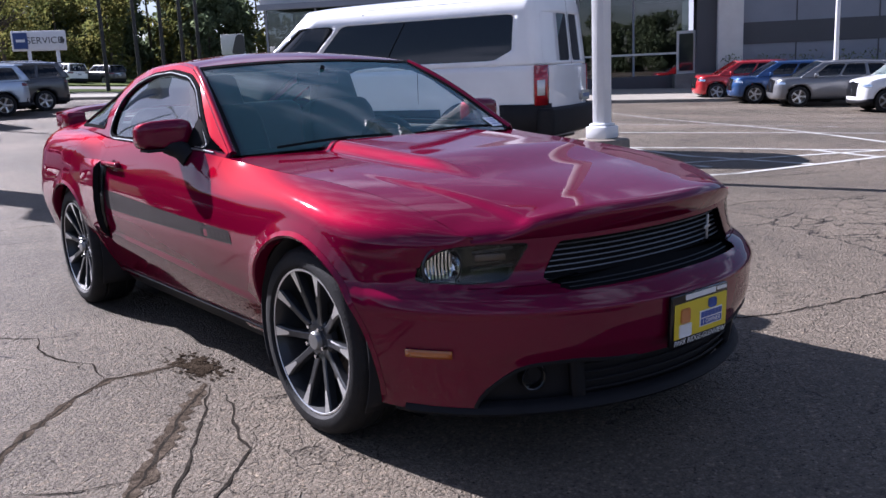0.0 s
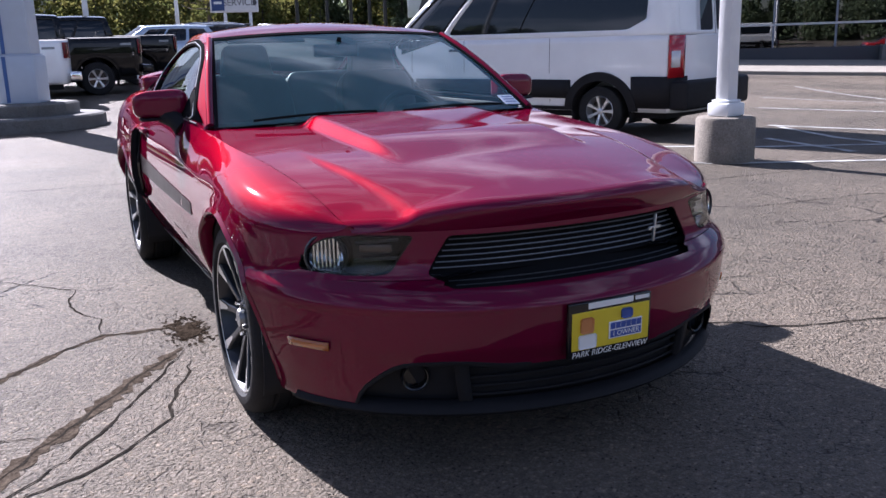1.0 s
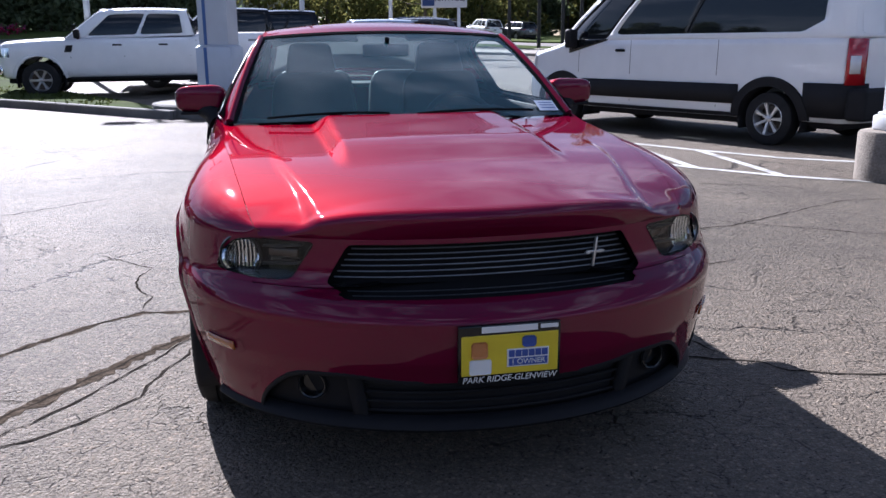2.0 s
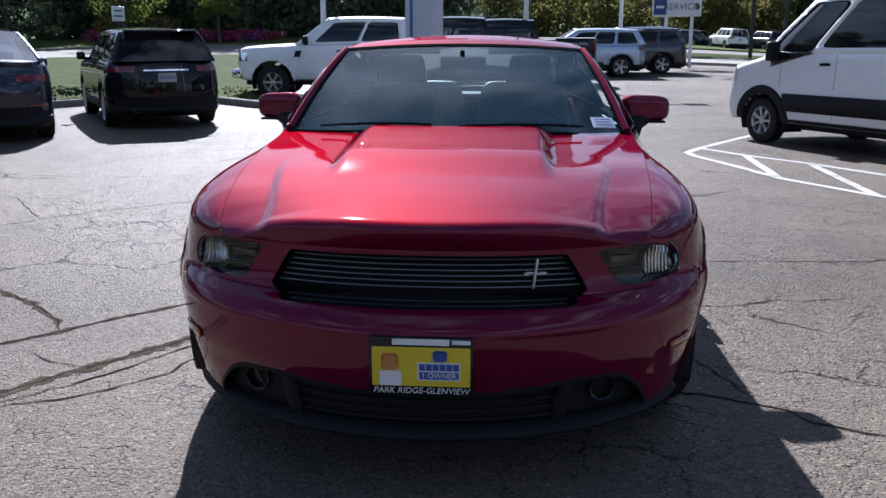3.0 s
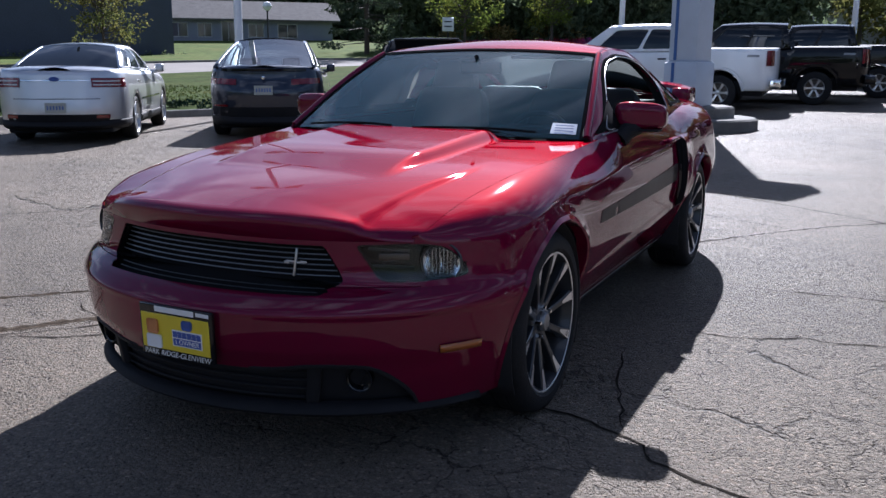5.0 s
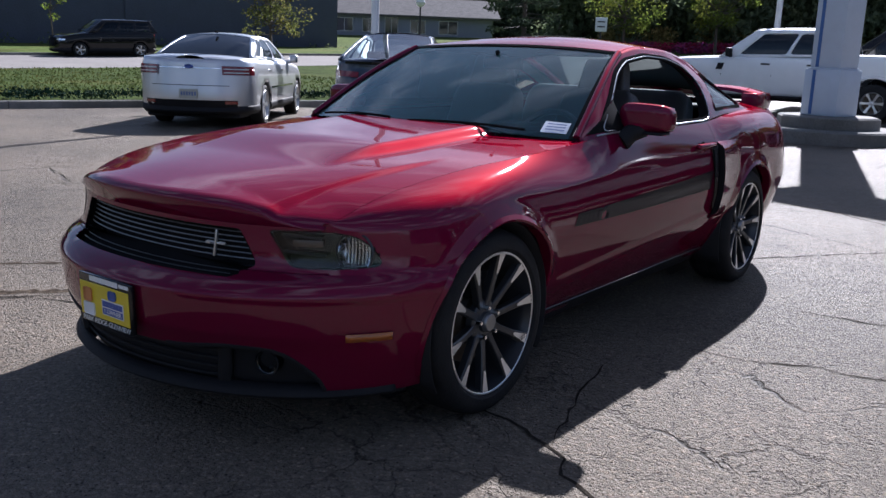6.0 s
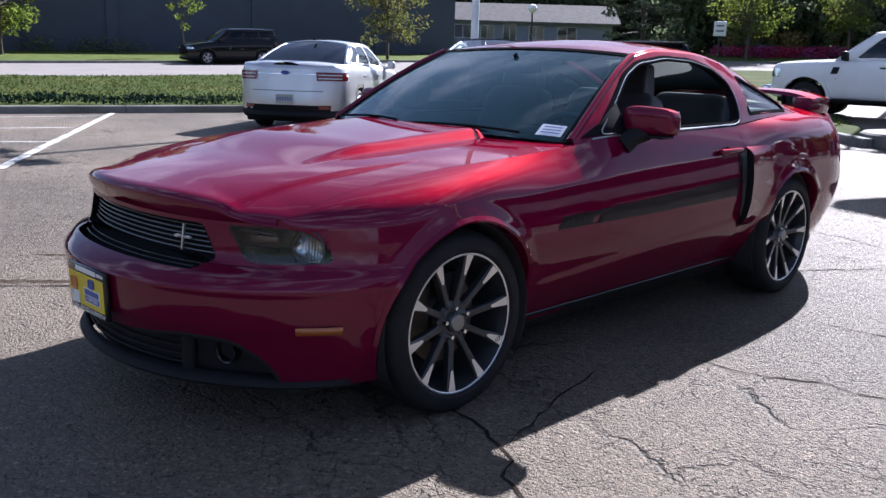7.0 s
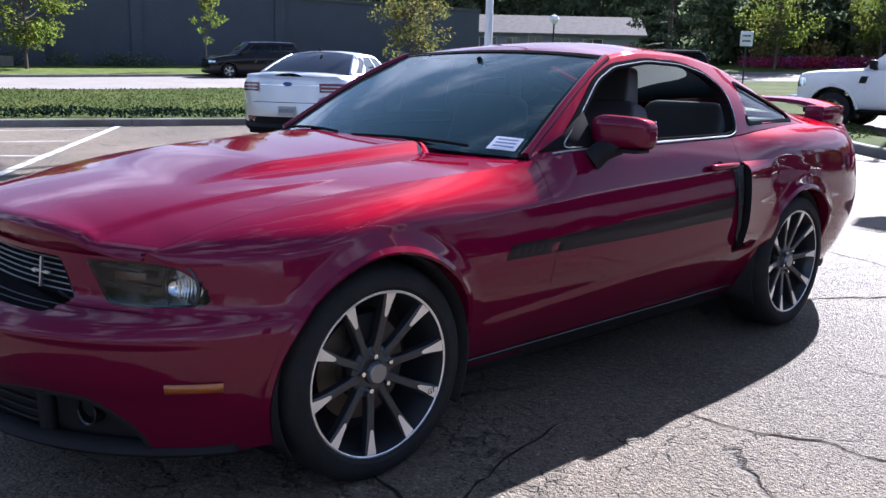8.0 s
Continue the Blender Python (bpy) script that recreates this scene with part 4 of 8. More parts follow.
def hero_wheel():
    """Ten-spoke alloy, dark with machined tips and rim edge, outer face to +x."""
    r, rim, h = 0.347, 0.264, 0.122
    tyre = lathe([(-h, rim), (-h * 1.03, 0.29), (-h * 0.97, 0.325), (-h * 0.80, 0.340), (-h * 0.5, r), (-h * 0.46, r - 0.006), (-h * 0.40, r - 0.006), (-h * 0.36, r), (-h * 0.04, r), (-h * 0.03, r - 0.006), (h * 0.03, r - 0.006), (h * 0.04, r), (h * 0.36, r), (h * 0.40, r - 0.006), (h * 0.46, r - 0.006), (h * 0.5, r), (h * 0.80, 0.340), (h * 0.97, 0.325), (h * 1.05, 0.300), (h * 1.04, 0.278), (h * 0.96, rim + 0.004), (h * 0.90, rim)], 72)
    lip = lathe([(h * 0.90, rim + 0.003), (h * 0.965, rim + 0.001), (h * 0.97, rim - 0.004), (h * 0.955, rim - 0.007)], 72)
    barrel = lathe([(h * 0.955, rim - 0.007), (h * 0.72, rim - 0.016), (h * 0.55, rim - 0.022), (-h * 0.7, rim - 0.03), (-h * 0.9, rim - 0.01)], 72)
    dark, bright = [barrel], [lip]
    for i in range(10):
        M = Matrix.Rotation(2 * math.pi * (i + 0.5) / 10, 4, "X")
        rows = [(0.050, 0.036, h * 0.62), (0.10, 0.026, h * 0.70), (0.16, 0.027, h * 0.78), (0.20, 0.031, h * 0.841), (0.258, 0.046, h * 0.93)]
        v, f = [], []
        for rad, w, xo in rows:
            for s, dx in ((-0.5, -0.030), (-0.5, -0.004), (-0.36, 0.0), (0.36, 0.0), (0.5, -0.004), (0.5, -0.030)):
                v.append((xo + dx, s * w, rad))
        for k in range(len(rows) - 1):
            for j in range(5):
                f.append((k * 6 + j, k * 6 + j + 1, k * 6 + j + 7, k * 6 + j + 6))
        dark.append(moved((v, f), M))
        tip = []
        for rad, w in ((0.180, 0.006), (0.188, 0.014), (0.216, 0.022), (0.259, 0.038)):
            xo = lerp(h * 0.78, h * 0.93, max(0, (rad - 0.16)) / 0.098) + 0.0022
            tip.append(((xo, -w / 2, rad), (xo, w / 2, rad)))
        tv = [p for pr in tip for p in pr]
        bright.append(moved((tv, [(0, 1, 3, 2), (2, 3, 5, 4), (4, 5, 7, 6)]), M))
    hub = lathe([(h * 0.40, 0.088), (h * 0.58, 0.082), (h * 0.64, 0.070), (h * 0.62, 0.040), (h * 0.70, 0.036)], 40)
    dark.append(hub)
    lugs = []
    for i in range(5):
        a = 2 * math.pi * i / 5 + 0.3
        g = lathe([(h * 0.52, 0.0005), (h * 0.82, 0.0005), (h * 0.82, 0.008), (h * 0.55, 0.0105)], 6)
        lugs.append(moved(g, Matrix.Translation((0, 0.0575 * math.cos(a), 0.0575 * math.sin(a)))))
    cap = lathe([(h * 0.70, 0.036), (h * 0.80, 0.034), (h * 0.84, 0.030), (h * 0.85, 0.0005)], 32)
    caliper = box(-0.02, 0.05, -0.06, 0.06, 0.09, 0.185, 0.012)
    disc = join(lathe([(-0.012, 0.07), (-0.012, 0.168), (0.012, 0.168), (0.012, 0.07)], 48), lathe([(0.012, 0.10), (0.03, 0.09), (0.03, 0.0005)], 24))
    backing = lathe([(-h * 0.45, 0.235), (-h * 0.45, 0.02)], 32)
    return dict(tyre=mesh_of("tyre", tyre, M_TYRE), spokes=mesh_of("spoke_face", join(*dark), M_RIMDARK), bright=mesh_of("machined_edge", join(*bright), M_MACHINED, sharp=25),
                lug_all=[mesh_of("lug_nut", g, M_CHROME) for g in lugs], cap=mesh_of("centre_cap", cap, M_BAR),
                disc=mesh_of("brake_disc", disc, M_STEELDARK), caliper=mesh_of("brake_caliper", caliper, M_PLASTIC), backing=mesh_of("dust_shield", backing, M_PLASTIC))


def both(name, geo, mat, root, label="", thick=0.0, **kw):
    a = part(name, geo, mat, root, label, thick, **kw)
    b = part(name, mirrored(geo), mat, root, label, thick, **kw)
    return a, b


def coupe():
    root = thing("coupe", "glossy candy red two-door sports coupe with dark stripe, window open", "car")
    arch_polys = [circle(*a, 64) for a in ARCHES]
    # front wings, doors, rear wings
    low_cut = [(-2.3, 0.0), (-1.60, 0.0), (-1.60, 0.607), (-2.3, 0.607)]
    lamp_r = [(0.510, 0.738), (0.68, 0.742), (0.745, 0.728), (0.782, 0.690), (0.803, 0.648), (0.800, 0.630), (0.70, 0.621), (0.605, 0.622), (0.580, 0.632)]
    lamp_l = nose_poly(rounded(lamp_r, 0.02, 3))
    lamp_rr = [(-a, z) for a, z in lamp_l]
    lamp_cut = [(nose(a, z)[1], z) for a, z in lamp_l]
    both("front_wing", sheet(flank, flank_grid(-1.9985, -0.5865, 135), [arch_polys[0], low_cut, lamp_cut]), M_RED, root, thick=0.004)
    both("door", sheet(flank, flank_grid(-0.5840, 0.753, 60, 0.272)), M_RED, root, thick=0.004)
    rear_cut = [(1.70, 0.0), (2.6, 0.0), (2.6, 0.24), (1.70, 0.24)]
    both("rear_wing", sheet(flank, flank_grid(0.756, 2.40, 100), [arch_polys[1], rear_cut]), M_RED, root, thick=0.004)
    # inner shell, dark, behind the panel gaps
    both("inner_shell", sheet(lambda y, z: (flank(y, z)[0] - 0.03, y, flank(y, z)[2] - 0.012), flank_grid(-0.95, 0.95, 30, 0.27, 10, 6)), M_TRIM, root)
    # wheel openings: rolled lips and liners
    for k, (cy, cz, r) in enumerate(ARCHES):
        lipv, lipf = [], []
        A = steps(-0.30, math.pi + 0.30, 56)
        for a in A:
            for rr, off in ((r + 0.020, 0.0015), (r + 0.004, 0.006), (r - 0.004, 0.0), (r - 0.006, -0.045)):
                y, z = cy + rr * math.cos(a), cz + rr * math.sin(a)
                z = max(z, 0.235)
                lipv.append((side_w(y, min(z, SHO_Z(y))) + off, y, z))
        for i in range(len(A) - 1):
            for j in range(3):
                q = i * 4 + j
                lipf.append((q, q + 1, q + 5, q + 4))
        both("arch_lip", (lipv, lipf), M_RED, root)
        lv = [(x, cy + (r - 0.004) * math.cos(a), cz + (r - 0.004) * math.sin(a)) for x in (0.55, 0.90) for a in steps(-0.5, math.pi + 0.5, 30)]
        both("wheel_liner", (lv, [(i, i + 1, i + 32, i + 31) for i in range(30)]), M_PLASTIC, root, thick=0.006)
        both("liner_back", ([(0.55, y, z) for y, z in circle(cy, cz, r)], [tuple(range(48))]), M_PLASTIC, root, smooth=False)
    # rocker panels
    both("rocker_panel", sheet(lambda y, z: (SIDE_X(z) - tuck(z) + (0.004 if 0.24 < z < 0.266 else -0.010), y, z), [[(y, z) for z in (0.175, 0.19, 0.235, 0.248, 0.262, 0.270)] for y in steps(-0.99, 0.985, 20)]), M_PLASTIC, root, thick=0.02)
    both("sill_strip", tube([(SIDE_X(0.268) - tuck(0.268) + 0.006, y, 0.266) for y in steps(-0.90, 0.93, 16)], 0.0035, 6), M_RIMDARK, root)
    # bonnet
    SROW = steps(-0.1, 0, 8) + steps(0, 1, 90)[1:]
    part("bonnet", sheet(hood_point, [[(t, s) for s in SROW] for t in steps(-1, 1, 120)]), M_RED, root, thick=0.004)
    part("bonnet_underside", box(-0.62, 0.62, -1.95, -0.85, 0.60, 0.74, 0.03), M_TRIM, root)
    # nose: bumper cover, upper face with openings for grille and lamps
    arch_n = []
    for sgn in (1, -1):
        pl = []
        for y, z in circle(*ARCHES[0], 64):
            z2 = max(0.12, z)
            pl.append((sgn * phi_y(y, z2), z))
        arch_n.append(pl)
    intake = nose_poly(rounded([(-0.70, 0.10), (0.70, 0.10), (0.685, 0.27), (0.60, 0.365), (0.44, 0.372), (0.30, 0.352), (-0.30, 0.352), (-0.44, 0.372), (-0.60, 0.365), (-0.685, 0.27)], 0.05, 3))
    low_grille = nose_poly(rounded([(-0.455, 0.602), (0.455, 0.602), (0.44, 0.588), (-0.44, 0.588)], 0.006, 2))
    cover = part("bumper_cover", sheet(nose, [[(p, z) for z in steps(0.20, 0.607, 72)] for p in steps(-1.72, 1.72, 260)], arch_n + [intake, low_grille]), M_RED, root, thick=0.004)
    grille_hole = nose_poly(rounded([(-0.487, 0.622), (-0.42, 0.733), (0.42, 0.733), (0.487, 0.622), (0.465, 0.6085), (-0.465, 0.6085)], 0.012, 2))
    part("nose_panel", sheet(nose, [[(p * phi_y(-1.9990, z), z) for z in steps(0.609, 0.748, 34)] for p in steps(-1, 1, 180)], [grille_hole, lamp_l, lamp_rr]), M_RED, root, thick=0.004)
    # grille: dark surround, recessed mesh plate and polished bars
    def recess(a, z, d):
        x, y, zz = nose(a, z)
        return x, y + d, zz
    part("grille_back", sheet(lambda a, z: recess(a, z, 0.075), [[(a, z) for z in steps(0.53, 0.75, 6)] for a in steps(-0.60, 0.60, 40)]), M_TRIM, root)
    part("grille_surround", strip_loop(lambda a, z: recess(a, z, 0.03), grille_hole, 0.006, 0.0), M_GLOSSBLACK, root)
    rim_in = []
    for d in (0.0, 0.075):
        rim_in += [recess(a, z, d) for a, z in grille_hole]
    n = len(grille_hole)
    part("grille_tunnel", (rim_in, [(i, (i + 1) % n, n + (i + 1) % n, n + i) for i in range(n)]), M_GLOSSBLACK, root)
    for k in range(6):
        z = 0.634 + k * 0.0166
        xm = lerp(0.462, 0.405, (z - 0.632) / 0.09)
        am = phi_x(xm, z)
        part("grille_bar", tube([recess(a, z, 0.024) for a in steps(-am, am, 24)], 0.0022, 6), M_BAR, root)
    for k in range(2):
        z = 0.590 + k * 0.009
        am = phi_x(lerp(0.415, 0.44, k / 2), z)
        part("lower_grille_bar", tube([recess(a, z, 0.03) for a in steps(-am, am, 20)], 0.0018, 6), M_RIMDARK, root)
    # emblem with an upright bar
    ex, ey, ez = nose(phi_x(0.325, 0.675), 0.675)
    em = part("grille_emblem", moved(join(box(-0.0035, 0.0035, -0.004, 0.004, -0.045, 0.045, 0.001), box(-0.030, 0.030, -0.004, 0.004, -0.002, 0.004, 0.002),
              box(-0.036, -0.020, -0.004, 0.004, -0.009, 0.000, 0.002), box(0.014, 0.036, -0.004, 0.004, 0.001, 0.008, 0.002)), pose(ex, ey + 0.010, ez, 0, 8, 20)), M_ALLOY, root, "small chrome emblem with a tri-bar")
    # headlamps
    for s in (1, -1):
        poly = lamp_l if s > 0 else lamp_rr
        nn = len(poly)
        vs = [recess(a, z, 0.0) for a, z in poly] + [tuple(Vector(recess(a * 0.985, lerp(z, 0.68, 0.12), 0.085))) for a, z in poly]
        tun = part("headlamp", (vs, [(i, (i + 1) % nn, nn + (i + 1) % nn, nn + i) for i in range(nn)] + [tuple(range(nn, 2 * nn))]), M_GLOSSBLACK, root, "dark headlamp with round reflector and clear lens")
        a0, a1 = min(p[0] for p in poly), max(p[0] for p in poly)
        inv = sheet(lambda a, z: recess(a, z, -0.001), [[(a, z) for z in steps(0.600, 0.760, 40)] for a in steps(a0 - 0.05, a1 + 0.05, 90)], [])
        vsl, fsl = inv
        keep = []
        G = 41
        for i in range(90):
            for j in range(40):
                aa, zz = lerp(a0 - 0.05, a1 + 0.05, (i + 0.5) / 90), 0.600 + 0.004 * (j + 0.5)
                if inside(poly, aa, zz):
                    k = i * G + j
                    keep.append((k, k + 1, k + G + 1, k + G))
        part("lens", (vsl, keep), M_LENS, tun)
        part("lens_rim", strip_loop(lambda a, z: recess(a, z, 0.004), poly, 0.006, 0.001), M_TRIM, tun)
        cx, cy, cz = nose(s * phi_x(0.728, 0.68), 0.676)
        ax = Vector((s * 0.30, -0.95, 0.02)).normalized()
        R = Vector((0, 0, 1)).cross(ax).normalized()
        U = ax.cross(R)
        bowl = lathe([(0.0, 0.066), (-0.012, 0.060), (-0.035, 0.039), (-0.045, 0.018), (-0.045, 0.0005)], 28, "z")
        M4 = Matrix((R, U, ax)).transposed().to_4x4()
        M4.translation = Vector((cx, cy + 0.030, cz - 0.004)) - ax * 0.0
        part("reflector_bowl", moved(bowl, M4), M_REFLECTOR, tun)
        flutes = []
        for k in range(9):
            u = -0.048 + k * 0.012
            hh = math.sqrt(max(0.0004, 0.052 ** 2 - u * u))
            flutes.append(moved(tube([(u, -hh, -0.022), (u, 0, -0.030), (u, hh, -0.022)], 0.0042, 5), M4))
        part("reflector_flute", join(*flutes), M_REFLECTOR, tun)
        ring = lathe([(0.002, 0.060), (0.008, 0.064), (0.002, 0.068), (-0.004, 0.064)], 32, "z", True)
        part("lamp_ring", moved(ring, M4), M_RIMDARK, tun)
        bx, by, bz = nose(s * phi_x(0.60, 0.69), 0.693)
        amb = box(-0.050, 0.050, -0.008, 0.008, -0.012, 0.012, 0.005)
        part("amber_reflector", moved(amb, pose(bx, by + 0.045, bz, 0, 0, s * 32)), M_TURN, tun)
        part("lamp_divider", moved(box(-0.075, 0.075, -0.010, 0.010, -0.004, 0.004, 0.002), pose(bx, by + 0.024, bz - 0.028, 0, s * 4, s * 32)), M_RIMDARK, tun)
        part("lamp_divider", moved(box(-0.070, 0.060, -0.010, 0.010, -0.003, 0.003, 0.002), pose(bx, by + 0.024, bz + 0.026, 0, s * 4, s * 32)), M_RIMDARK, tun)
        # side marker
        mk = sheet(lambda a, z: recess(a, z, -0.006), [[(a, z) for z in steps(0.398, 0.424, 2)] for a in steps(s * phi_x(0.762, 0.41), s * phi_x(0.846, 0.41), 8)])
        part("side_marker", mk, M_AMBER, cover, "amber side marker lamp", thick=-0.006)
        part("marker_recess", sheet(lambda a, z: recess(a, z, -0.002), [[(a, z) for z in (0.388, 0.411, 0.432)] for a in steps(s * phi_x(0.735, 0.41), s * phi_x(0.862, 0.41), 10)]), M_RED, cover)
        # fog lamp in the intake
        fx, fy, fz = nose(s * phi_x(0.54, 0.312), 0.312)
        fog = moved(lathe([(-0.02, 0.0005), (-0.02, 0.030), (0.004, 0.036), (0.006, 0.040), (-0.03, 0.041)], 24, "y"), pose(fx, fy + 0.035, fz, 180, 0, s * 14))
        part("fog_lamp", fog, M_GLOSSBLACK, root, "small round fog lamp")
        part("fog_bezel", moved(lathe([(-0.002, 0.0405), (0.004, 0.0420), (-0.002, 0.0435)], 28, "y"), pose(fx, fy + 0.030, fz, 180, 0, s * 14)), M_RIMDARK, root)
    # lower intake: recessed black valance with slats, chin lip
    part("lower_valance", sheet(lambda a, z: recess(a, z, 0.055), [[(a, z) for z in steps(0.20, 0.40, 10)] for a in steps(-0.92, 0.92, 50)]), M_PLASTIC, root)
    part("intake_edge", strip_loop(lambda a, z: recess(a, z, 0.0), [q for q in intake if q[1] > 0.215], 0.007, 0.004, False), M_PLASTIC, root)
    for z in (0.245, 0.275, 0.305, 0.335):
        am = phi_x(0.42, z)
        part("intake_slat", tube([recess(a, z, 0.042) for a in steps(-am, am, 16)], 0.005, 6), M_PLASTIC, root)
    for s in (1, -1):
        part("intake_strut", sheet(lambda a, z: recess(a, z, 0.020), [[(a * s, z) for z in steps(0.19, 0.365, 6)] for a in (0.46, 0.485, 0.51)]), M_PLASTIC, root, thick=0.03)
    lipgrid = [[(a, z) for z in (0.185, 0.193, 0.203, 0.213, 0.238)] for a in steps(-1.22, 1.22, 80)]
    def chin(a, z):
        x, y, _ = nose(a, 0.255)
        out = {0.185: -0.03, 0.193: -0.004, 0.203: 0.004, 0.213: -0.002, 0.238: -0.03}[z]
        return x * (1 + out * 0.9), y - out * math.cos(a), z
    part("chin_spoiler", sheet(chin, lipgrid), M_PLASTIC, root, thick=0.006)
    both("bumper_foot", sheet(nose, [[(a, z) for z in (0.185, 0.195, 0.21)] for a in steps(0.80, 1.30, 14)]), M_PLASTIC, root, thick=0.01)
    # number-plate holder with a dealer's insert
    pl = part("plate_holder", box(-0.149, 0.149, -0.012, 0.006, -0.086, 0.086, 0.005), M_GLOSSBLACK, root, "black dealer plate with yellow insert", m=pose(0.002, -2.336, 0.449, 2, 0, 0))
    part("plate_insert", box(-0.140, 0.140, -0.016, -0.012, -0.060, 0.058, 0.002, 1), M_YELLOW, pl)
    part("insert_badge", box(-0.010, 0.112, -0.0185, -0.016, -0.040, 0.014, 0.001, 1), M_PLATEWHITE, pl, "white badge with blue squares")
    for i in range(6):
        part("badge_square", box(-0.005 + i * 0.0192, 0.0122 + i * 0.0192, -0.0195, -0.0185, -0.010, 0.010), M_PLATEBLUE, pl)
    part("badge_square", box(-0.005, 0.108, -0.0195, -0.0185, -0.036, -0.014), M_PLATEBLUE, pl)
    lettering("badge_text", "1 OWNER", 0.022, M_PLATEWHITE, pl, pose(0.0515, -0.0197, -0.025, 90), 0.0004)
    part("insert_shape", box(-0.118, -0.055, -0.018, -0.016, -0.056, -0.012, 0.004, 1), M_PLATEWHITE, pl)
    part("insert_shape", box(-0.112, -0.066, -0.018, -0.016, -0.008, 0.040, 0.006, 1), M_PLATEORANGE, pl)
    part("insert_shape", box(0.034, 0.074, -0.018, -0.016, 0.018, 0.050, 0.006, 1), M_PLATEBLUE, pl)
    lettering("holder_text", "PARK RIDGE-GLENVIEW", 0.0255, M_PLATEWHITE, pl, pose(0.0, -0.0135, -0.074, 90), 0.0004, 0.2)
    part("holder_bar", box(-0.082, 0.080, -0.0132, -0.012, 0.064, 0.082), M_PLATEWHITE, pl, "white lettering bar")
    part("holder_bar", box(0.088, 0.140, -0.0132, -0.012, 0.068, 0.080), M_PLATEWHITE, pl)
    # cabin: pillars and rails with window openings, trims, glass
    grid = [[(y, lerp(TOP_Z(y) - 0.004, RAIL_Z(y), k / 30)) for k in range(31)] for y in steps(-0.60, 1.80, 150)]
    both("cabin_side", sheet(cabin_side, grid, [DOOR_WIN, REAR_WIN]), M_RED, root, thick=0.012)
    both("inner_trim", sheet(lambda y, z: (cabin_side(y, z)[0] - 0.022, y, cabin_side(y, z)[2] - 0.006), grid, [DOOR_WIN, REAR_WIN]), M_DASH, root)
    both("window_trim", strip_loop(cabin_side, DOOR_WIN, 0.014, 0.005), M_TRIM, root)
    bead = [(x + 0.007, y, z) for x, y, z in [cabin_side(*q) for q in DOOR_WIN]]
    both("window_bead", tube(bead + bead[:1], 0.0026, 6, False), M_ALLOY, root)
    nw = len(DOOR_WIN)
    reveal = [(x - d, y, z) for d in (-0.004, 0.05) for x, y, z in [cabin_side(*q) for q in DOOR_WIN]]
    both("window_reveal", (reveal, [(i, (i + 1) % nw, nw + (i + 1) % nw, nw + i) for i in range(nw)]), M_TRIM, root)
    both("quarter_lining", sheet(lambda y, z: (flank(y, z)[0] - 0.05, y, z), [[(y, z) for z in steps(0.80, 0.97, 4)] for y in steps(0.95, 1.95, 12)]), M_TRIM, root)
    both("quarter_trim", strip_loop(cabin_side, REAR_WIN, 0.010, 0.004), M_TRIM, root)
    def pane_grid(poly, off):
        y0, y1 = min(p[0] for p in poly), max(p[0] for p in poly)
        z0, z1 = min(p[1] for p in poly), max(p[1] for p in poly)
        vs, keep = sheet(lambda y, z: (cabin_side(y, z)[0] - off, y, cabin_side(y, z)[2]), [[(y, z) for z in steps(z0, z1, 24)] for y in steps(y0, y1, 60)])
        fs = [f for i, f in enumerate(keep) if inside(poly, lerp(y0, y1, (i // 24 + 0.5) / 60), lerp(z0, z1, (i % 24 + 0.5) / 24))]
        return vs, fs
    part("passenger_window", mirrored(pane_grid(DOOR_WIN, 0.012)), M_SIDEGLASS, root, "closed passenger window")
    both("quarter_window", pane_grid(REAR_WIN, 0.006), M_GLASS, root)
    both("belt_trim", tube([(cabin_side(y, TOP_Z(y) + 0.012)[0] + 0.004, y, TOP_Z(y) + 0.010) for y in steps(-0.50, 0.74, 20)], 0.004, 6), M_ALLOY, root)
    part("windscreen", sheet(windscreen, [[(t, v) for v in steps(0, 1, 24)] for t in steps(-0.985, 0.985, 40)]), M_SCREEN, root)
    for lo, hi in ((-1.0, -0.955), (0.955, 1.0)):
        part("windscreen_edge", sheet(lambda t, v: tuple(Vector(windscreen(t, v)) + Vector((0, -0.003, 0.003))), [[(t, v) for v in steps(0, 1, 16)] for t in (lo, (lo + hi) / 2, hi)]), M_TRIM, root)
    part("windscreen_band", sheet(lambda t, v: tuple(Vector(windscreen(t, v)) + Vector((0, -0.002, 0.004))), [[(t, v) for v in (0.968, 0.985, 1.0)] for t in steps(-1, 1, 30)]), M_TRIM, root)
    part("cowl", sheet(lambda t, v: (0.80 * t, lerp(-0.80, -0.60, v) + 0.17 * t * t, lerp(0.945, 0.962, v) + 0.012 * (1 - t * t)), [[(t, v) for v in steps(0, 1, 4)] for t in steps(-1, 1, 24)]), M_PLASTIC, root, thick=0.01)
    both("pillar_post", tube([tuple(Vector((RAIL_X(k), k, RAIL_Z(k))).lerp(Vector(windscreen(1.0, (k + 0.60) / 0.655)), 0.5) + Vector((-0.004, 0, -0.004))) for k in steps(-0.60, 0.055, 24)], 0.017, 12), M_RED, root)
    part("roof", sheet(roof_point, [[(t, y) for y in steps(0.055, 1.05, 36)] for t in steps(-1, 1, 50)]), M_RED, root, thick=0.01)
    part("rear_window", sheet(rear_glass, [[(t, v) for v in steps(0, 1, 16)] for t in steps(-0.95, 0.95, 30)]), M_REARGLASS, root)
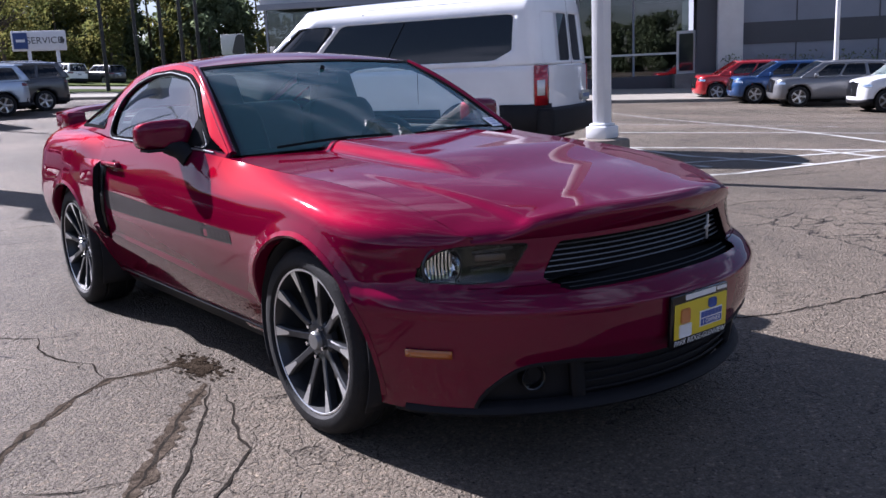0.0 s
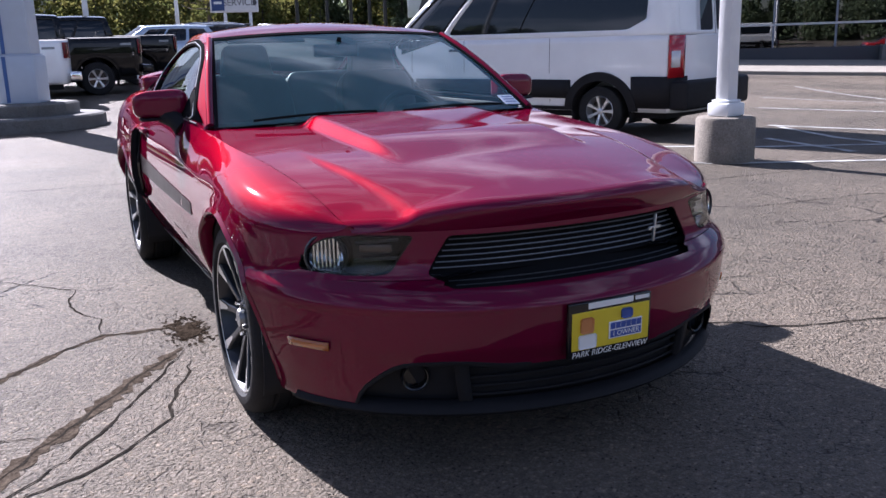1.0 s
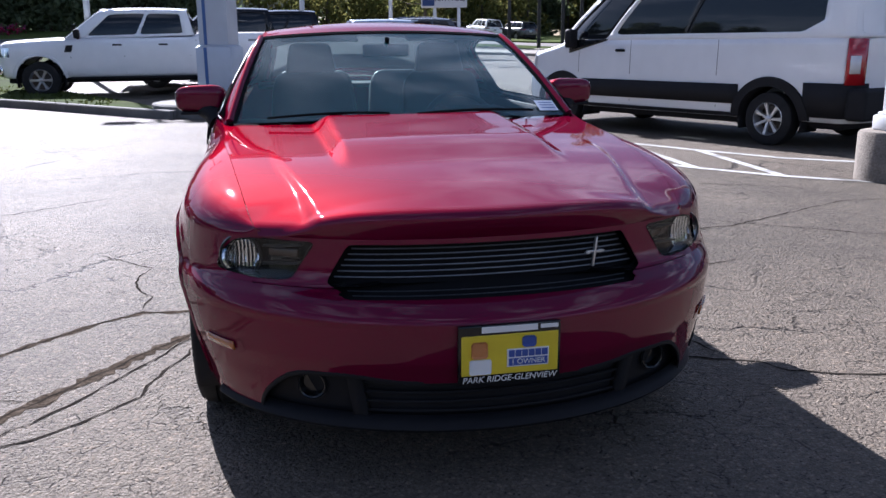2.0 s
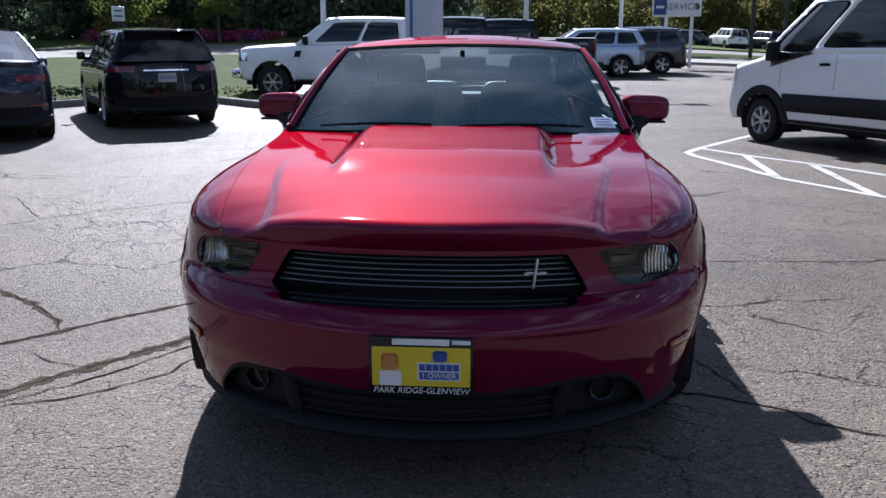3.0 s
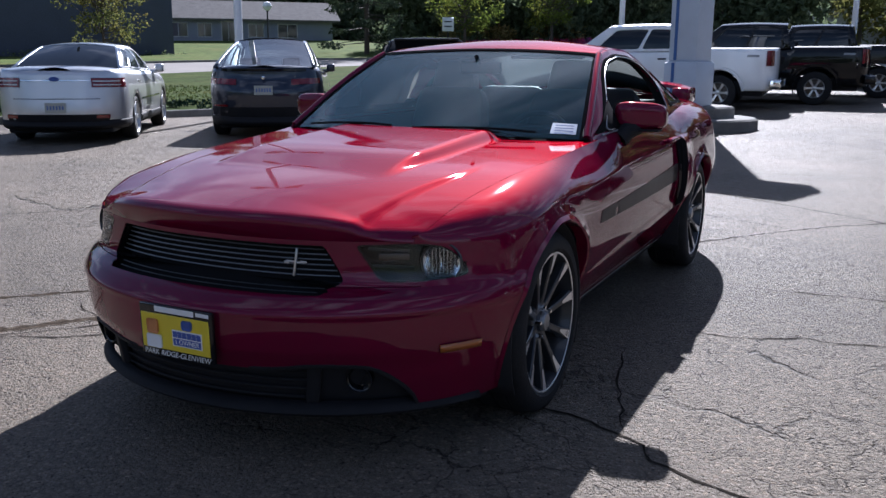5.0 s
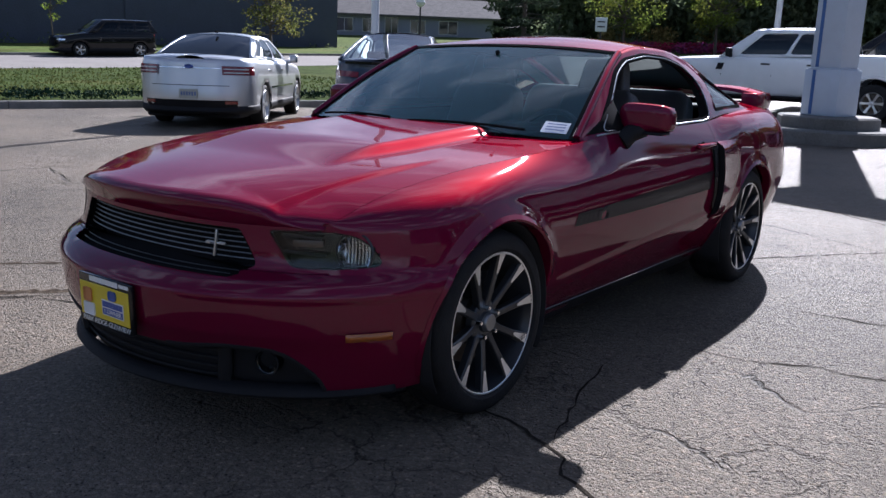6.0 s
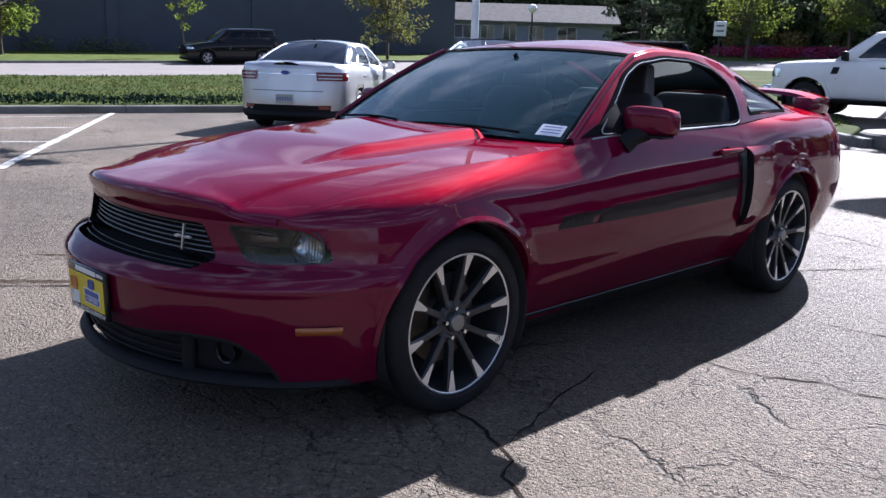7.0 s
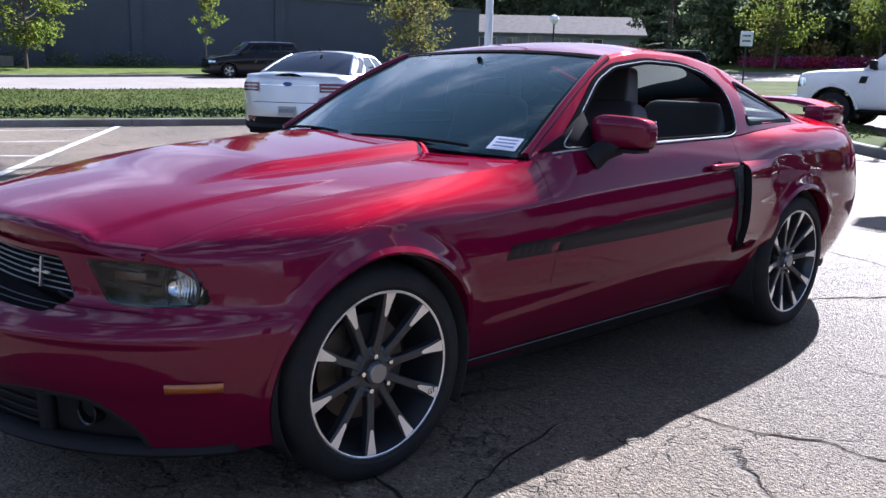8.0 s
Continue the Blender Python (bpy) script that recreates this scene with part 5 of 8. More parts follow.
    for lo, hi in ((-1.0, -0.93), (0.93, 1.0)):
        part("rear_pillar", sheet(lambda t, v: tuple(Vector(rear_glass(t, v)) + Vector((0, 0, 0.003))), [[(t, v) for v in steps(0, 1, 16)] for t in (lo, (lo + hi) / 2, hi)]), M_RED, root, thick=0.02)
    part("boot_lid", sheet(deck, [[(t, y) for y in steps(1.80, 2.32, 20)] for t in steps(-1, 1, 30)]), M_RED, root, thick=0.006)
    tailg = [[(t, z) for z in steps(0.24, 1.06, 24)] for t in steps(-1, 1, 40)]
    def tail(t, z):
        w = side_w(2.32, min(z, 0.86)) if z < 0.86 else lerp(side_w(2.32, 0.86), TOP_X(2.32), (z - 0.86) / 0.2)
        bulge = 0.10 * math.exp(-((z - 0.48) / 0.16) ** 2) + 0.02
        return w * t, 2.31 + bulge * (1 - t ** 4) + 0.02 * (1 - t * t), z
    part("tail_panel", sheet(tail, tailg), M_RED, root, thick=0.006)
    for s in (1, -1):
        for k in range(3):
            x0 = 0.34 + k * 0.12
            part("tail_lamp", sheet(lambda t, z: tuple(Vector(tail(t, z)) + Vector((0, 0.012, 0))), [[(t * s, z) for z in (0.78, 0.86, 0.94)] for t in steps(x0, x0 + 0.10, 3)]), M_TAIL, root, thick=-0.01)
    part("number_plate", box(-0.15, 0.15, 2.445, 2.452, 0.47, 0.60, 0.003, 1), M_PLATE, root)
    # rear spoiler on posts
    def wing(t, k):
        prof = [(0.0, 0.0), (0.02, 0.022), (0.11, 0.034), (0.24, 0.030), (0.27, 0.012), (0.24, 0.002), (0.10, -0.004), (0.0, 0.0)]
        dy, dz = prof[int(k)]
        return 0.70 * t, 2.13 + dy + 0.06 * (1 - t * t) - 0.10 * t * t, 1.135 + dz - 0.045 * abs(t) ** 5
    part("rear_spoiler", sheet(wing, [[(t, k) for k in range(8)] for t in steps(-1, 1, 40)]), M_RED, root)
    both("spoiler_post", box(0.58, 0.70, 2.05, 2.34, 1.015, 1.125, 0.02), M_RED, root)
    both("spoiler_foot", box(0.60, 0.685, 2.10, 2.30, 1.02, 1.075, 0.01), M_GLOSSBLACK, root)
    # side scoops with a dark mouth
    def scoop(p, z):
        e = 0.040 * (1 - p) ** 1.3 * smooth01((z - 0.47) / 0.06) * smooth01((0.895 - z) / 0.03)
        y = lerp(0.735 + 0.06 * (z - 0.5), 1.08, p)
        return flank(y, z)[0] + 0.003 + e, y, z
    both("side_scoop", sheet(scoop, [[(p, z) for z in steps(0.47, 0.893, 24)] for p in steps(0, 1, 16)]), M_RED, root)
    both("scoop_mouth", sheet(lambda y, z: (flank(y, z)[0] + 0.004 + 0.01 * (y > 0.72), y, z), [[(lerp(lerp(0.728, 0.668, (z - 0.5) / 0.378), 0.735 + 0.06 * (z - 0.5), k), z) for z in steps(0.500, 0.878, 14)] for k in steps(0, 1, 4)]), M_GLOSSBLACK, root)
    both("scoop_throat", sheet(lambda k, z: (lerp(flank(0.735, z)[0] + 0.004, scoop(0, z)[0] - 0.002, k), 0.737 + 0.06 * (z - 0.5), z), [[(k, z) for z in steps(0.48, 0.89, 14)] for k in (0, 0.5, 1)]), M_TRIM, root)
    # charcoal side stripe in two runs, with a lettering bar at its front end
    def stripe(p, q):
        y = lerp(-0.845, 0.69, p)
        z = lerp(lerp(0.642, 0.648, p), lerp(0.690, 0.745, p), q) - 0.006 * math.sin(math.pi * p)
        if -0.592 < y < -0.578:
            return flank(y, z)[0] - 0.004, y, z
        return flank(y, z)[0] + 0.0022, y, z
    both("side_stripe", sheet(stripe, [[(p + 0.02 * q, q) for q in steps(0, 1, 6)] for p in steps(0, 0.98, 60)]), M_STRIPE, root)
    for k in range(5):
        p0 = 0.018 + k * 0.026
        both("stripe_mark", sheet(lambda p, q: tuple(Vector(stripe(p, q)) + Vector((0.0015, 0, 0))), [[(p0 + 0.02 * q, q) for q in (0.25, 0.5, 0.75)], [(p0 + 0.018 + 0.02 * q, q) for q in (0.25, 0.5, 0.75)]]), M_STRIPETXT, root)
    # door handles and mirrors
    for s in (1, -1):
        hx = flank(0.58, 0.875)[0]
        g = join(box(hx - 0.004, hx + 0.030, 0.47, 0.70, 0.866, 0.894, 0.012, 3), box(hx - 0.02, hx + 0.006, 0.50, 0.62, 0.835, 0.865, 0.012))
        part("door_handle", g if s > 0 else mirrored(g), M_RED, root)
        cup = moved(lathe([(0.0, 0.0005), (0.002, 0.036), (0.0, 0.042)], 24, "x"), pose(hx + 0.001, 0.56, 0.862))
        part("handle_cup", cup if s > 0 else mirrored(cup), M_TRIM, root)
        bm = bmesh.new()
        bmesh.ops.create_cube(bm, size=1)
        bmesh.ops.bevel(bm, geom=list(bm.edges), offset=0.36, segments=7, affect="EDGES", profile=0.6)
        for v in bm.verts:
            c = v.co
            yy = c.y * 0.15 * (1 - 0.25 * (c.x + 0.5))
            v.co = Vector((0.925 + c.x * 0.235, -0.215 + yy + 0.03 * (c.x + 0.5), 1.050 + c.z * (0.142 - 0.02 * (c.x + 0.5)) - 0.01 * c.y))
        bm.verts.index_update()
        shell = [tuple(v.co) for v in bm.verts], [tuple(v.index for v in f.verts) for f in bm.faces]
        bm.free()
        mr = part("wing_mirror", shell if s > 0 else mirrored(shell), M_RED, root, sharp=60)
        foot = join(tube([(0.845, -0.30, 0.945), (0.875, -0.26, 0.985), (0.925, -0.22, 1.005)], [0.050, 0.042, 0.034], 10), box(0.845, 1.02, -0.26, -0.165, 0.982, 0.994, 0.004))
        part("mirror_foot", foot if s > 0 else mirrored(foot), M_PLASTIC, mr)
        sail = ([cabin_side(y, z) for y, z in ((-0.56, 0.985), (-0.27, 0.995), (-0.27, 1.125), (-0.42, 1.045))], [(0, 1, 2, 3)])
        sail = ([(x + 0.006, y, z) for x, y, z in sail[0]], sail[1])
        part("mirror_sail", sail if s > 0 else mirrored(sail), M_TRIM, mr, thick=-0.006)
        gl = box(0.85, 1.02, -0.138, -0.132, 1.005, 1.10, 0.002, 1)
        part("mirror_glass", gl if s > 0 else mirrored(gl), M_CHROME, mr)
    # wipers, cowl details, stickers
    for x0, x1 in ((-0.62, -0.10), (0.02, 0.58)):
        pts = [tuple(Vector(windscreen(lerp(x0, x1, k) / 0.79, 0.012 + 0.022 * math.sin(k * 2.6))) + Vector((0, -0.02, 0.014))) for k in steps(0, 1, 10)]
        part("wiper", join(tube(pts, 0.006, 6), tube([(lerp(x0, x1, 0.95), -0.66, 0.955), pts[5]], 0.007, 6)), M_TRIM, root)
    st = [tuple(Vector(windscreen(t, v)) + Vector((0, -0.004, 0.004))) for v in (0.035, 0.13) for t in steps(0.80, 0.935, 3)]
    stk = part("window_sticker", (st, [(i, i + 1, i + 5, i + 4) for i in range(3)]), M_PAPER, root, "pale stock sticker", smooth=False)
    for k in range(3):
        v0 = 0.055 + k * 0.024
        bars = [tuple(Vector(windscreen(t, v)) + Vector((0, -0.0055, 0.0055))) for v in (v0, v0 + 0.010) for t in (0.82, 0.92)]
        part("sticker_bar", (bars, [(0, 1, 3, 2)]), M_INK, stk, smooth=False)
    # underbody
    part("underbody", box(-0.74, 0.74, -1.95, 2.2, 0.17, 0.30, 0.03), M_PLASTIC, root)
    part("engine_bay", box(-0.54, 0.54, -1.95, -0.75, 0.28, 0.62, 0.02), M_TRIM, root)
    # interior
    part("dashboard", sheet(lambda t, v: (0.74 * t, lerp(-0.66, -0.18, v) - 0.06 * (1 - t * t), 0.925 + 0.045 * math.sin(math.pi * min(1, v * 1.15)) - 0.20 * max(0, v - 0.8) / 0.2), [[(t, v) for v in steps(0, 1, 14)] for t in steps(-1, 1, 30)]), M_DASH, root, thick=0.03)
    part("cabin_floor", box(-0.72, 0.72, -0.65, 1.7, 0.28, 0.34), M_DASH, root)
    part("bulkhead", box(-0.74, 0.74, -0.70, -0.66, 0.3, 0.93), M_DASH, root)
    part("parcel_shelf", box(-0.66, 0.66, 1.36, 1.84, 1.02, 1.05, 0.01), M_DASH, root)
    part("headliner", sheet(lambda t, y: tuple(Vector(roof_point(t * 0.96, y)) - Vector((0, 0, 0.03))), [[(t, y) for y in steps(0.10, 1.05, 10)] for t in steps(-1, 1, 12)]), M_SEATLIGHT, root)
    both("door_card", box(0.78, 0.80, -0.55, 0.80, 0.35, 0.975, 0.008), M_DASH, root)
    def seat_back(w, h, d):
        bm = bmesh.new()
        bmesh.ops.create_cube(bm, size=1)
        bmesh.ops.bevel(bm, geom=list(bm.edges), offset=0.2, segments=5, affect="EDGES", profile=0.6)
        for v in bm.verts:
            c = v.co
            v.co = Vector((c.x * w * (1.05 - 0.22 * (c.z + 0.5)), c.y * d * (1.2 - 0.3 * (c.z + 0.5)) + 0.03 * abs(c.x) ** 2 * -4, (c.z + 0.5) * h))
        bm.verts.index_update()
        o = [tuple(v.co) for v in bm.verts], [tuple(v.index for v in f.verts) for f in bm.faces]
        bm.free()
        return o
    for s in (1, -1):
        seat = part("front_seat", moved(seat_back(0.50, 0.66, 0.16), pose(s * 0.365, 0.30, 0.50, -15)), M_SEAT, root, "black leather bucket seat", sharp=70)
        part("seat_cushion", box(s * 0.365 - 0.25, s * 0.365 + 0.25, -0.20, 0.34, 0.42, 0.60, 0.06, 3), M_SEAT, seat)
        part("headrest", moved(seat_back(0.27, 0.19, 0.10), pose(s * 0.365, 0.475, 1.115, -10)), M_SEAT, seat, sharp=70)
        for dx in (-0.055, 0.055):
            part("headrest_post", tube([(s * 0.365 + dx, 0.45, 1.07), (s * 0.365 + dx, 0.475, 1.16)], 0.006, 8), M_CHROME, seat)
        part("rear_seat", moved(seat_back(0.58, 0.60, 0.16), pose(s * 0.31, 1.10, 0.55, -18)), M_SEAT, root, "black rear seat back", sharp=70)
        part("visor", moved(box(-0.20, 0.20, -0.07, 0.07, -0.008, 0.008, 0.006), pose(s * 0.33, 0.17, 1.330, 8)), M_SEATLIGHT, root)
    ringp = [(0.185 * math.cos(a), 0.185 * math.sin(a), 0) for a in steps(0, 2 * math.pi, 40)]
    sw = join(tube(ringp, 0.016, 8, False), tube([(-0.18, 0, 0), (0, 0, -0.03), (0.18, 0, 0)], 0.014, 6), tube([(0, -0.18, 0), (0, 0, -0.03)], 0.014, 6), moved(lathe([(-0.01, 0.0005), (-0.01, 0.06), (-0.04, 0.07)], 20, "z"), Matrix()))
    part("steering_wheel", moved(sw, pose(0.365, -0.13, 0.875, 64)), M_SEAT, root)
    part("instrument_hood", box(0.20, 0.54, -0.42, -0.22, 0.93, 0.995, 0.03, 3), M_DASH, root)
    part("inside_mirror", join(box(-0.12, 0.12, -0.01, 0.015, 1.235, 1.30, 0.012), tube([(0, -0.02, 1.29), (0, -0.06, 1.325)], 0.012, 6)), M_TRIM, root)
    # wheels
    W = hero_wheel()
    for y in (-1.36, 1.36):
        for s in (1, -1):
            tr = 0.792 if y < 0 else 0.806
            spin = 10.0 if y < 0 < s else random.Random(int(y * 10) + s).uniform(0, 360)
            m = pose(s * tr, y, 0.347, 0, 0, 0 if s > 0 else 180) @ pose(0, 0, 0, spin)
            t = share("tyre", W["tyre"], root, m)
            share("spoke_face", W["spokes"], t, Matrix(), "dark grey ten-spoke alloy")
            share("machined_edge", W["bright"], t, Matrix(), "machined silver rim edge and spoke tips")
            share("centre_cap", W["cap"], t, Matrix())
            share("brake_disc", W["disc"], t, Matrix())
            share("brake_caliper", W["caliper"], t, pose(0, 0, 0, -spin))
            share("dust_shield", W["backing"], t, Matrix())
            for lg in W["lug_all"]:
                share("lug_nut", lg, t, Matrix())
            if y < 0 < s:
                lettering("spoke_text", "GT", 0.024, M_TRIM, t, pose(0.1148, 0.190, -0.138, 90, 0, 90), 0.0004, label="small black letters on a spoke tip")
    return root


coupe()


# ---- the other vehicles ----
def heading(x, y, hx, hy):
    """Pose of a vehicle that stands at (x, y) and faces along (hx, hy); it leans with the ground."""
    a = math.atan2(hx, -hy)
    f = Vector((hx, hy)).normalized()
    zf, zr = ground_z(x + f.x * 1.5, y + f.y * 1.5), ground_z(x - f.x * 1.5, y - f.y * 1.5)
    sx = Vector((-f.y, f.x))
    zl, zrt = ground_z(x + sx.x, y + sx.y), ground_z(x - sx.x, y - sx.y)
    pitch = math.degrees(math.atan2(zf - zr, 3.0))
    rollv = math.degrees(math.atan2(zl - zrt, 2.0))
    return pose(x, y, (zf + zr) / 2) @ pose(0, 0, 0, 0, 0, math.degrees(a)) @ pose(0, 0, 0, -pitch, -rollv, 0)


WHEELS = {}


def wheel_meshes(r, width, rim_r, spokes, rim_mat):
    """Tyre and rim about the x axis, outer face towards +x."""
    key = (r, width, rim_r, spokes, rim_mat.name)
    if key in WHEELS:
        return WHEELS[key]
    h = width / 2
    tyre = lathe([(-h, rim_r), (-h * 1.02, lerp(rim_r, r, 0.55)), (-h * 0.86, r * 0.975), (-h * 0.6, r), (h * 0.6, r), (h * 0.86, r * 0.975), (h * 1.02, lerp(rim_r, r, 0.55)), (h * 0.93, rim_r)], 44)
    dish = lathe([(h * 0.93, rim_r * 1.01), (h * 0.98, rim_r * 0.985), (h * 0.8, rim_r * 0.93), (-h * 0.6, rim_r * 0.88)], 40)
    back = lathe([(-h * 0.1, rim_r * 0.90), (-h * 0.1, 0.03)], 24)
    geos = [dish]
    for i in range(spokes):
        a = 2 * math.pi * i / spokes
        w0, w1 = rim_r * 0.26 * 5 / (spokes + 1), rim_r * 0.42 * 5 / (spokes + 2)
        pts = []
        for rad, wd, xo in ((rim_r * 0.12, w0, h * 0.72), (rim_r * 0.55, w0 * 0.9, h * 0.82), (rim_r * 0.95, w1, h * 0.88)):
            for s in (-1, 1):
                pts.append((xo, rad, s * wd * 0.5))
                pts.append((xo - 0.03, rad, s * wd * 0.62))
        v = [tuple(Matrix.Rotation(a, 3, "X") @ Vector(p)) for p in pts]
        f = []
        for k in (0, 4):
            f += [(k, k + 2, k + 6, k + 4), (k, k + 4, k + 5, k + 1), (k + 2, k + 3, k + 7, k + 6)]
        geos.append((v, f))
    hub = lathe([(h * 0.86, 0.0005), (h * 0.86, rim_r * 0.13), (h * 0.8, rim_r * 0.2), (h * 0.5, rim_r * 0.22)], 20)
    geos.append(hub)
    WHEELS[key] = (mesh_of("tyre", tyre, M_TYRE), mesh_of("rim", join(*geos), rim_mat), mesh_of("brake_disc", back, M_STEELDARK))
    return WHEELS[key]


def add_wheels(root, ys, track, r, width, rim_r, spokes, rim_mat):
    tyre, rim, disc = wheel_meshes(r, width, rim_r, spokes, rim_mat)
    for y in ys:
        for s in (1, -1):
            m = pose(s * track, y, r, 0, 0, 0 if s > 0 else 180)
            t = share("tyre", tyre, root, m)
            share("rim", rim, t, Matrix())
            share("brake_disc", disc, t, Matrix())


class Body:
    """The wrapped lower body of a vehicle: plan outline rounded at the ends, sides bulged, top edge along a profile."""

    def __init__(self, yf, yr, W, zlo, top, rc=0.6, bulge=((0, 0.93), (0.18, 0.985), (0.5, 1.0), (0.8, 0.985), (1, 0.93)), front=((0, 0.05), (0.3, 0), (0.6, 0.0), (1, 0.08)), rear=((0, 0.06), (0.35, 0), (0.7, 0.02), (1, 0.06)), m=2.5):
        self.yf, self.yr, self.W, self.zlo, self.rc, self.m = yf, yr, W, zlo, rc, m
        self.top, self.bulge, self.front, self.rear = spl(top), spl(bulge), spl(front), spl(rear)

    def width(self, e):
        """Share of the full half width at a distance e from the end."""
        q = max(0.0, 1 - max(0.0, e) / self.rc)
        return (1 - q ** self.m) ** (1 / self.m)

    def depth(self, ux):
        """Distance from the end at a share of the half width."""
        return self.rc * (1 - (1 - min(1.0, abs(ux)) ** self.m) ** (1 / self.m))

    def at(self, ux, y, v, out=0.0):
        """Place on the skin: share of the half width ux, length y, height v in 0..1."""
        ef, er = y - self.yf, self.yr - y
        yy = y + self.front(v) * smooth01(1 - ef / 0.45) - self.rear(v) * smooth01(1 - er / 0.45)
        z = lerp(self.zlo, self.top(max(self.yf + 0.02, min(self.yr - 0.02, yy))), v)
        x = ux * self.W * self.bulge(v)
        if out:
            e, s = (ef, -1) if ef < er else (er, 1)
            q = max(0.0, 1 - max(0.0, e) / self.rc)
            nx, ny = math.copysign(abs(ux) ** (self.m - 1), ux) / self.W, s * q ** (self.m - 1) / self.rc
            L = math.hypot(nx, ny) or 1
            x, yy = x + nx / L * out, yy + ny / L * out
        return x, yy, z

    def u_of_y(self, y):
        return self.width(min(y - self.yf, self.yr - y)), y

    def v_of_z(self, y, z):
        return (z - self.zlo) / (self.top(y) - self.zlo)

    def outline(self, nside=70, nend=16):
        e0 = 0.07 * self.rc
        ex = self.width(e0)
        out = [self.u_of_y(y) for y in steps(self.yf + e0, self.yr - e0, nside)]
        out += [(ux, self.yr - self.depth(ux)) for ux in steps(ex, -ex, nend)[1:-1]]
        out += [(-w, y) for w, y in (self.u_of_y(y) for y in steps(self.yr - e0, self.yf + e0, nside))]
        out += [(ux, self.yf + self.depth(ux)) for ux in steps(-ex, ex, nend)[1:-1]]
        return out

    def side_mesh(self, arches, v0=0.0, v1=1.0, rows=12):
        loop = self.outline()
        n = len(loop)
        R = rows + 1
        verts, faces = [], []
        polys = [circle(y, z, r, 40) for y, z, r in arches]
        for i in range(n):
            for v in steps(v0, v1, rows):
                p = list(self.at(*loop[i], v))
                if abs(loop[i][0]) > 0.5:
                    for (cy, cz, r) in arches:
                        d = math.hypot(p[1] - cy, p[2] - cz)
                        if abs(d - r) < 0.035 and d > 0.01:
                            p[1], p[2] = cy + (p[1] - cy) * r / d, cz + (p[2] - cz) * r / d
                verts.append(tuple(p))
        for i in range(n):
            j = (i + 1) % n
            for q in range(rows):
                f = (i * R + q, j * R + q, j * R + q + 1, i * R + q + 1)
                cx = sum(verts[k][0] for k in f) / 4
                cy = sum(verts[k][1] for k in f) / 4
                cz = sum(verts[k][2] for k in f) / 4
                if abs(cx) > self.W * 0.6 and any((cy - a) ** 2 + (cz - b) ** 2 < r * r for a, b, r in arches):
                    continue
                faces.append(f)
        return verts, faces

    def top_mesh(self, crown=0.03, y0=None, y1=None, n=60):
        """The surface over the top edge, crowned in the middle."""
        ys = steps(self.yf + 0.012 if y0 is None else y0, self.yr - 0.012 if y1 is None else y1, n)
        verts, faces = [], []
        for y in ys:
            ux, uy = self.u_of_y(y)
            x1, yy, z1 = self.at(ux, uy, 1.0)
            for t in steps(-1, 1, 14):
                s = 1 - abs(t) ** 2.6
                verts.append((x1 * t, yy, z1 + crown * s))
        for i in range(len(ys) - 1):
            for j in range(14):
                k = i * 15 + j
                faces.append((k, k + 1, k + 16, k + 15))
        # end caps down to the wrap's rounded end
        return verts, faces

    def patch(self, y0, y1, z0, z1, side=1, out=0.006, n=8, slant=0.0):
        """A piece on the flank between two lengths and two heights."""
        verts, faces = [], []
        for i, y in enumerate(steps(y0, y1, n)):
            for z in (z0, (z0 + z1) / 2, z1):
                yy = y + slant * (z - z0)
                ux, uy = self.u_of_y(yy)
                p = self.at(ux * side, uy, self.v_of_z(yy, z), out)
                verts.append(p)
        for i in range(n):
            for j in range(2):
                k = i * 3 + j
                faces.append((k, k + 3, k + 4, k + 1))
        return verts, faces

    def end_patch(self, x0, x1, z0, z1, end=-1, out=0.008, n=8, lift=0.0):
        """A piece on the front (-1) or rear (1) face between two widths and heights; lift raises its second side."""
        verts, faces = [], []
        for i, x in enumerate(steps(x0, x1, n)):
            for q in (0, 0.5, 1):
                z = lerp(z0, z1, q) + lift * i / n
                ux = max(-0.99, min(0.99, x / self.W))
                yy = self.yf + self.depth(ux) if end < 0 else self.yr - self.depth(ux)
                verts.append(self.at(ux, yy, self.v_of_z(yy, z), out))
        for i in range(n):
            for j in range(2):
                k = i * 3 + j
                faces.append((k, k + 3, k + 4, k + 1))
        return verts, faces


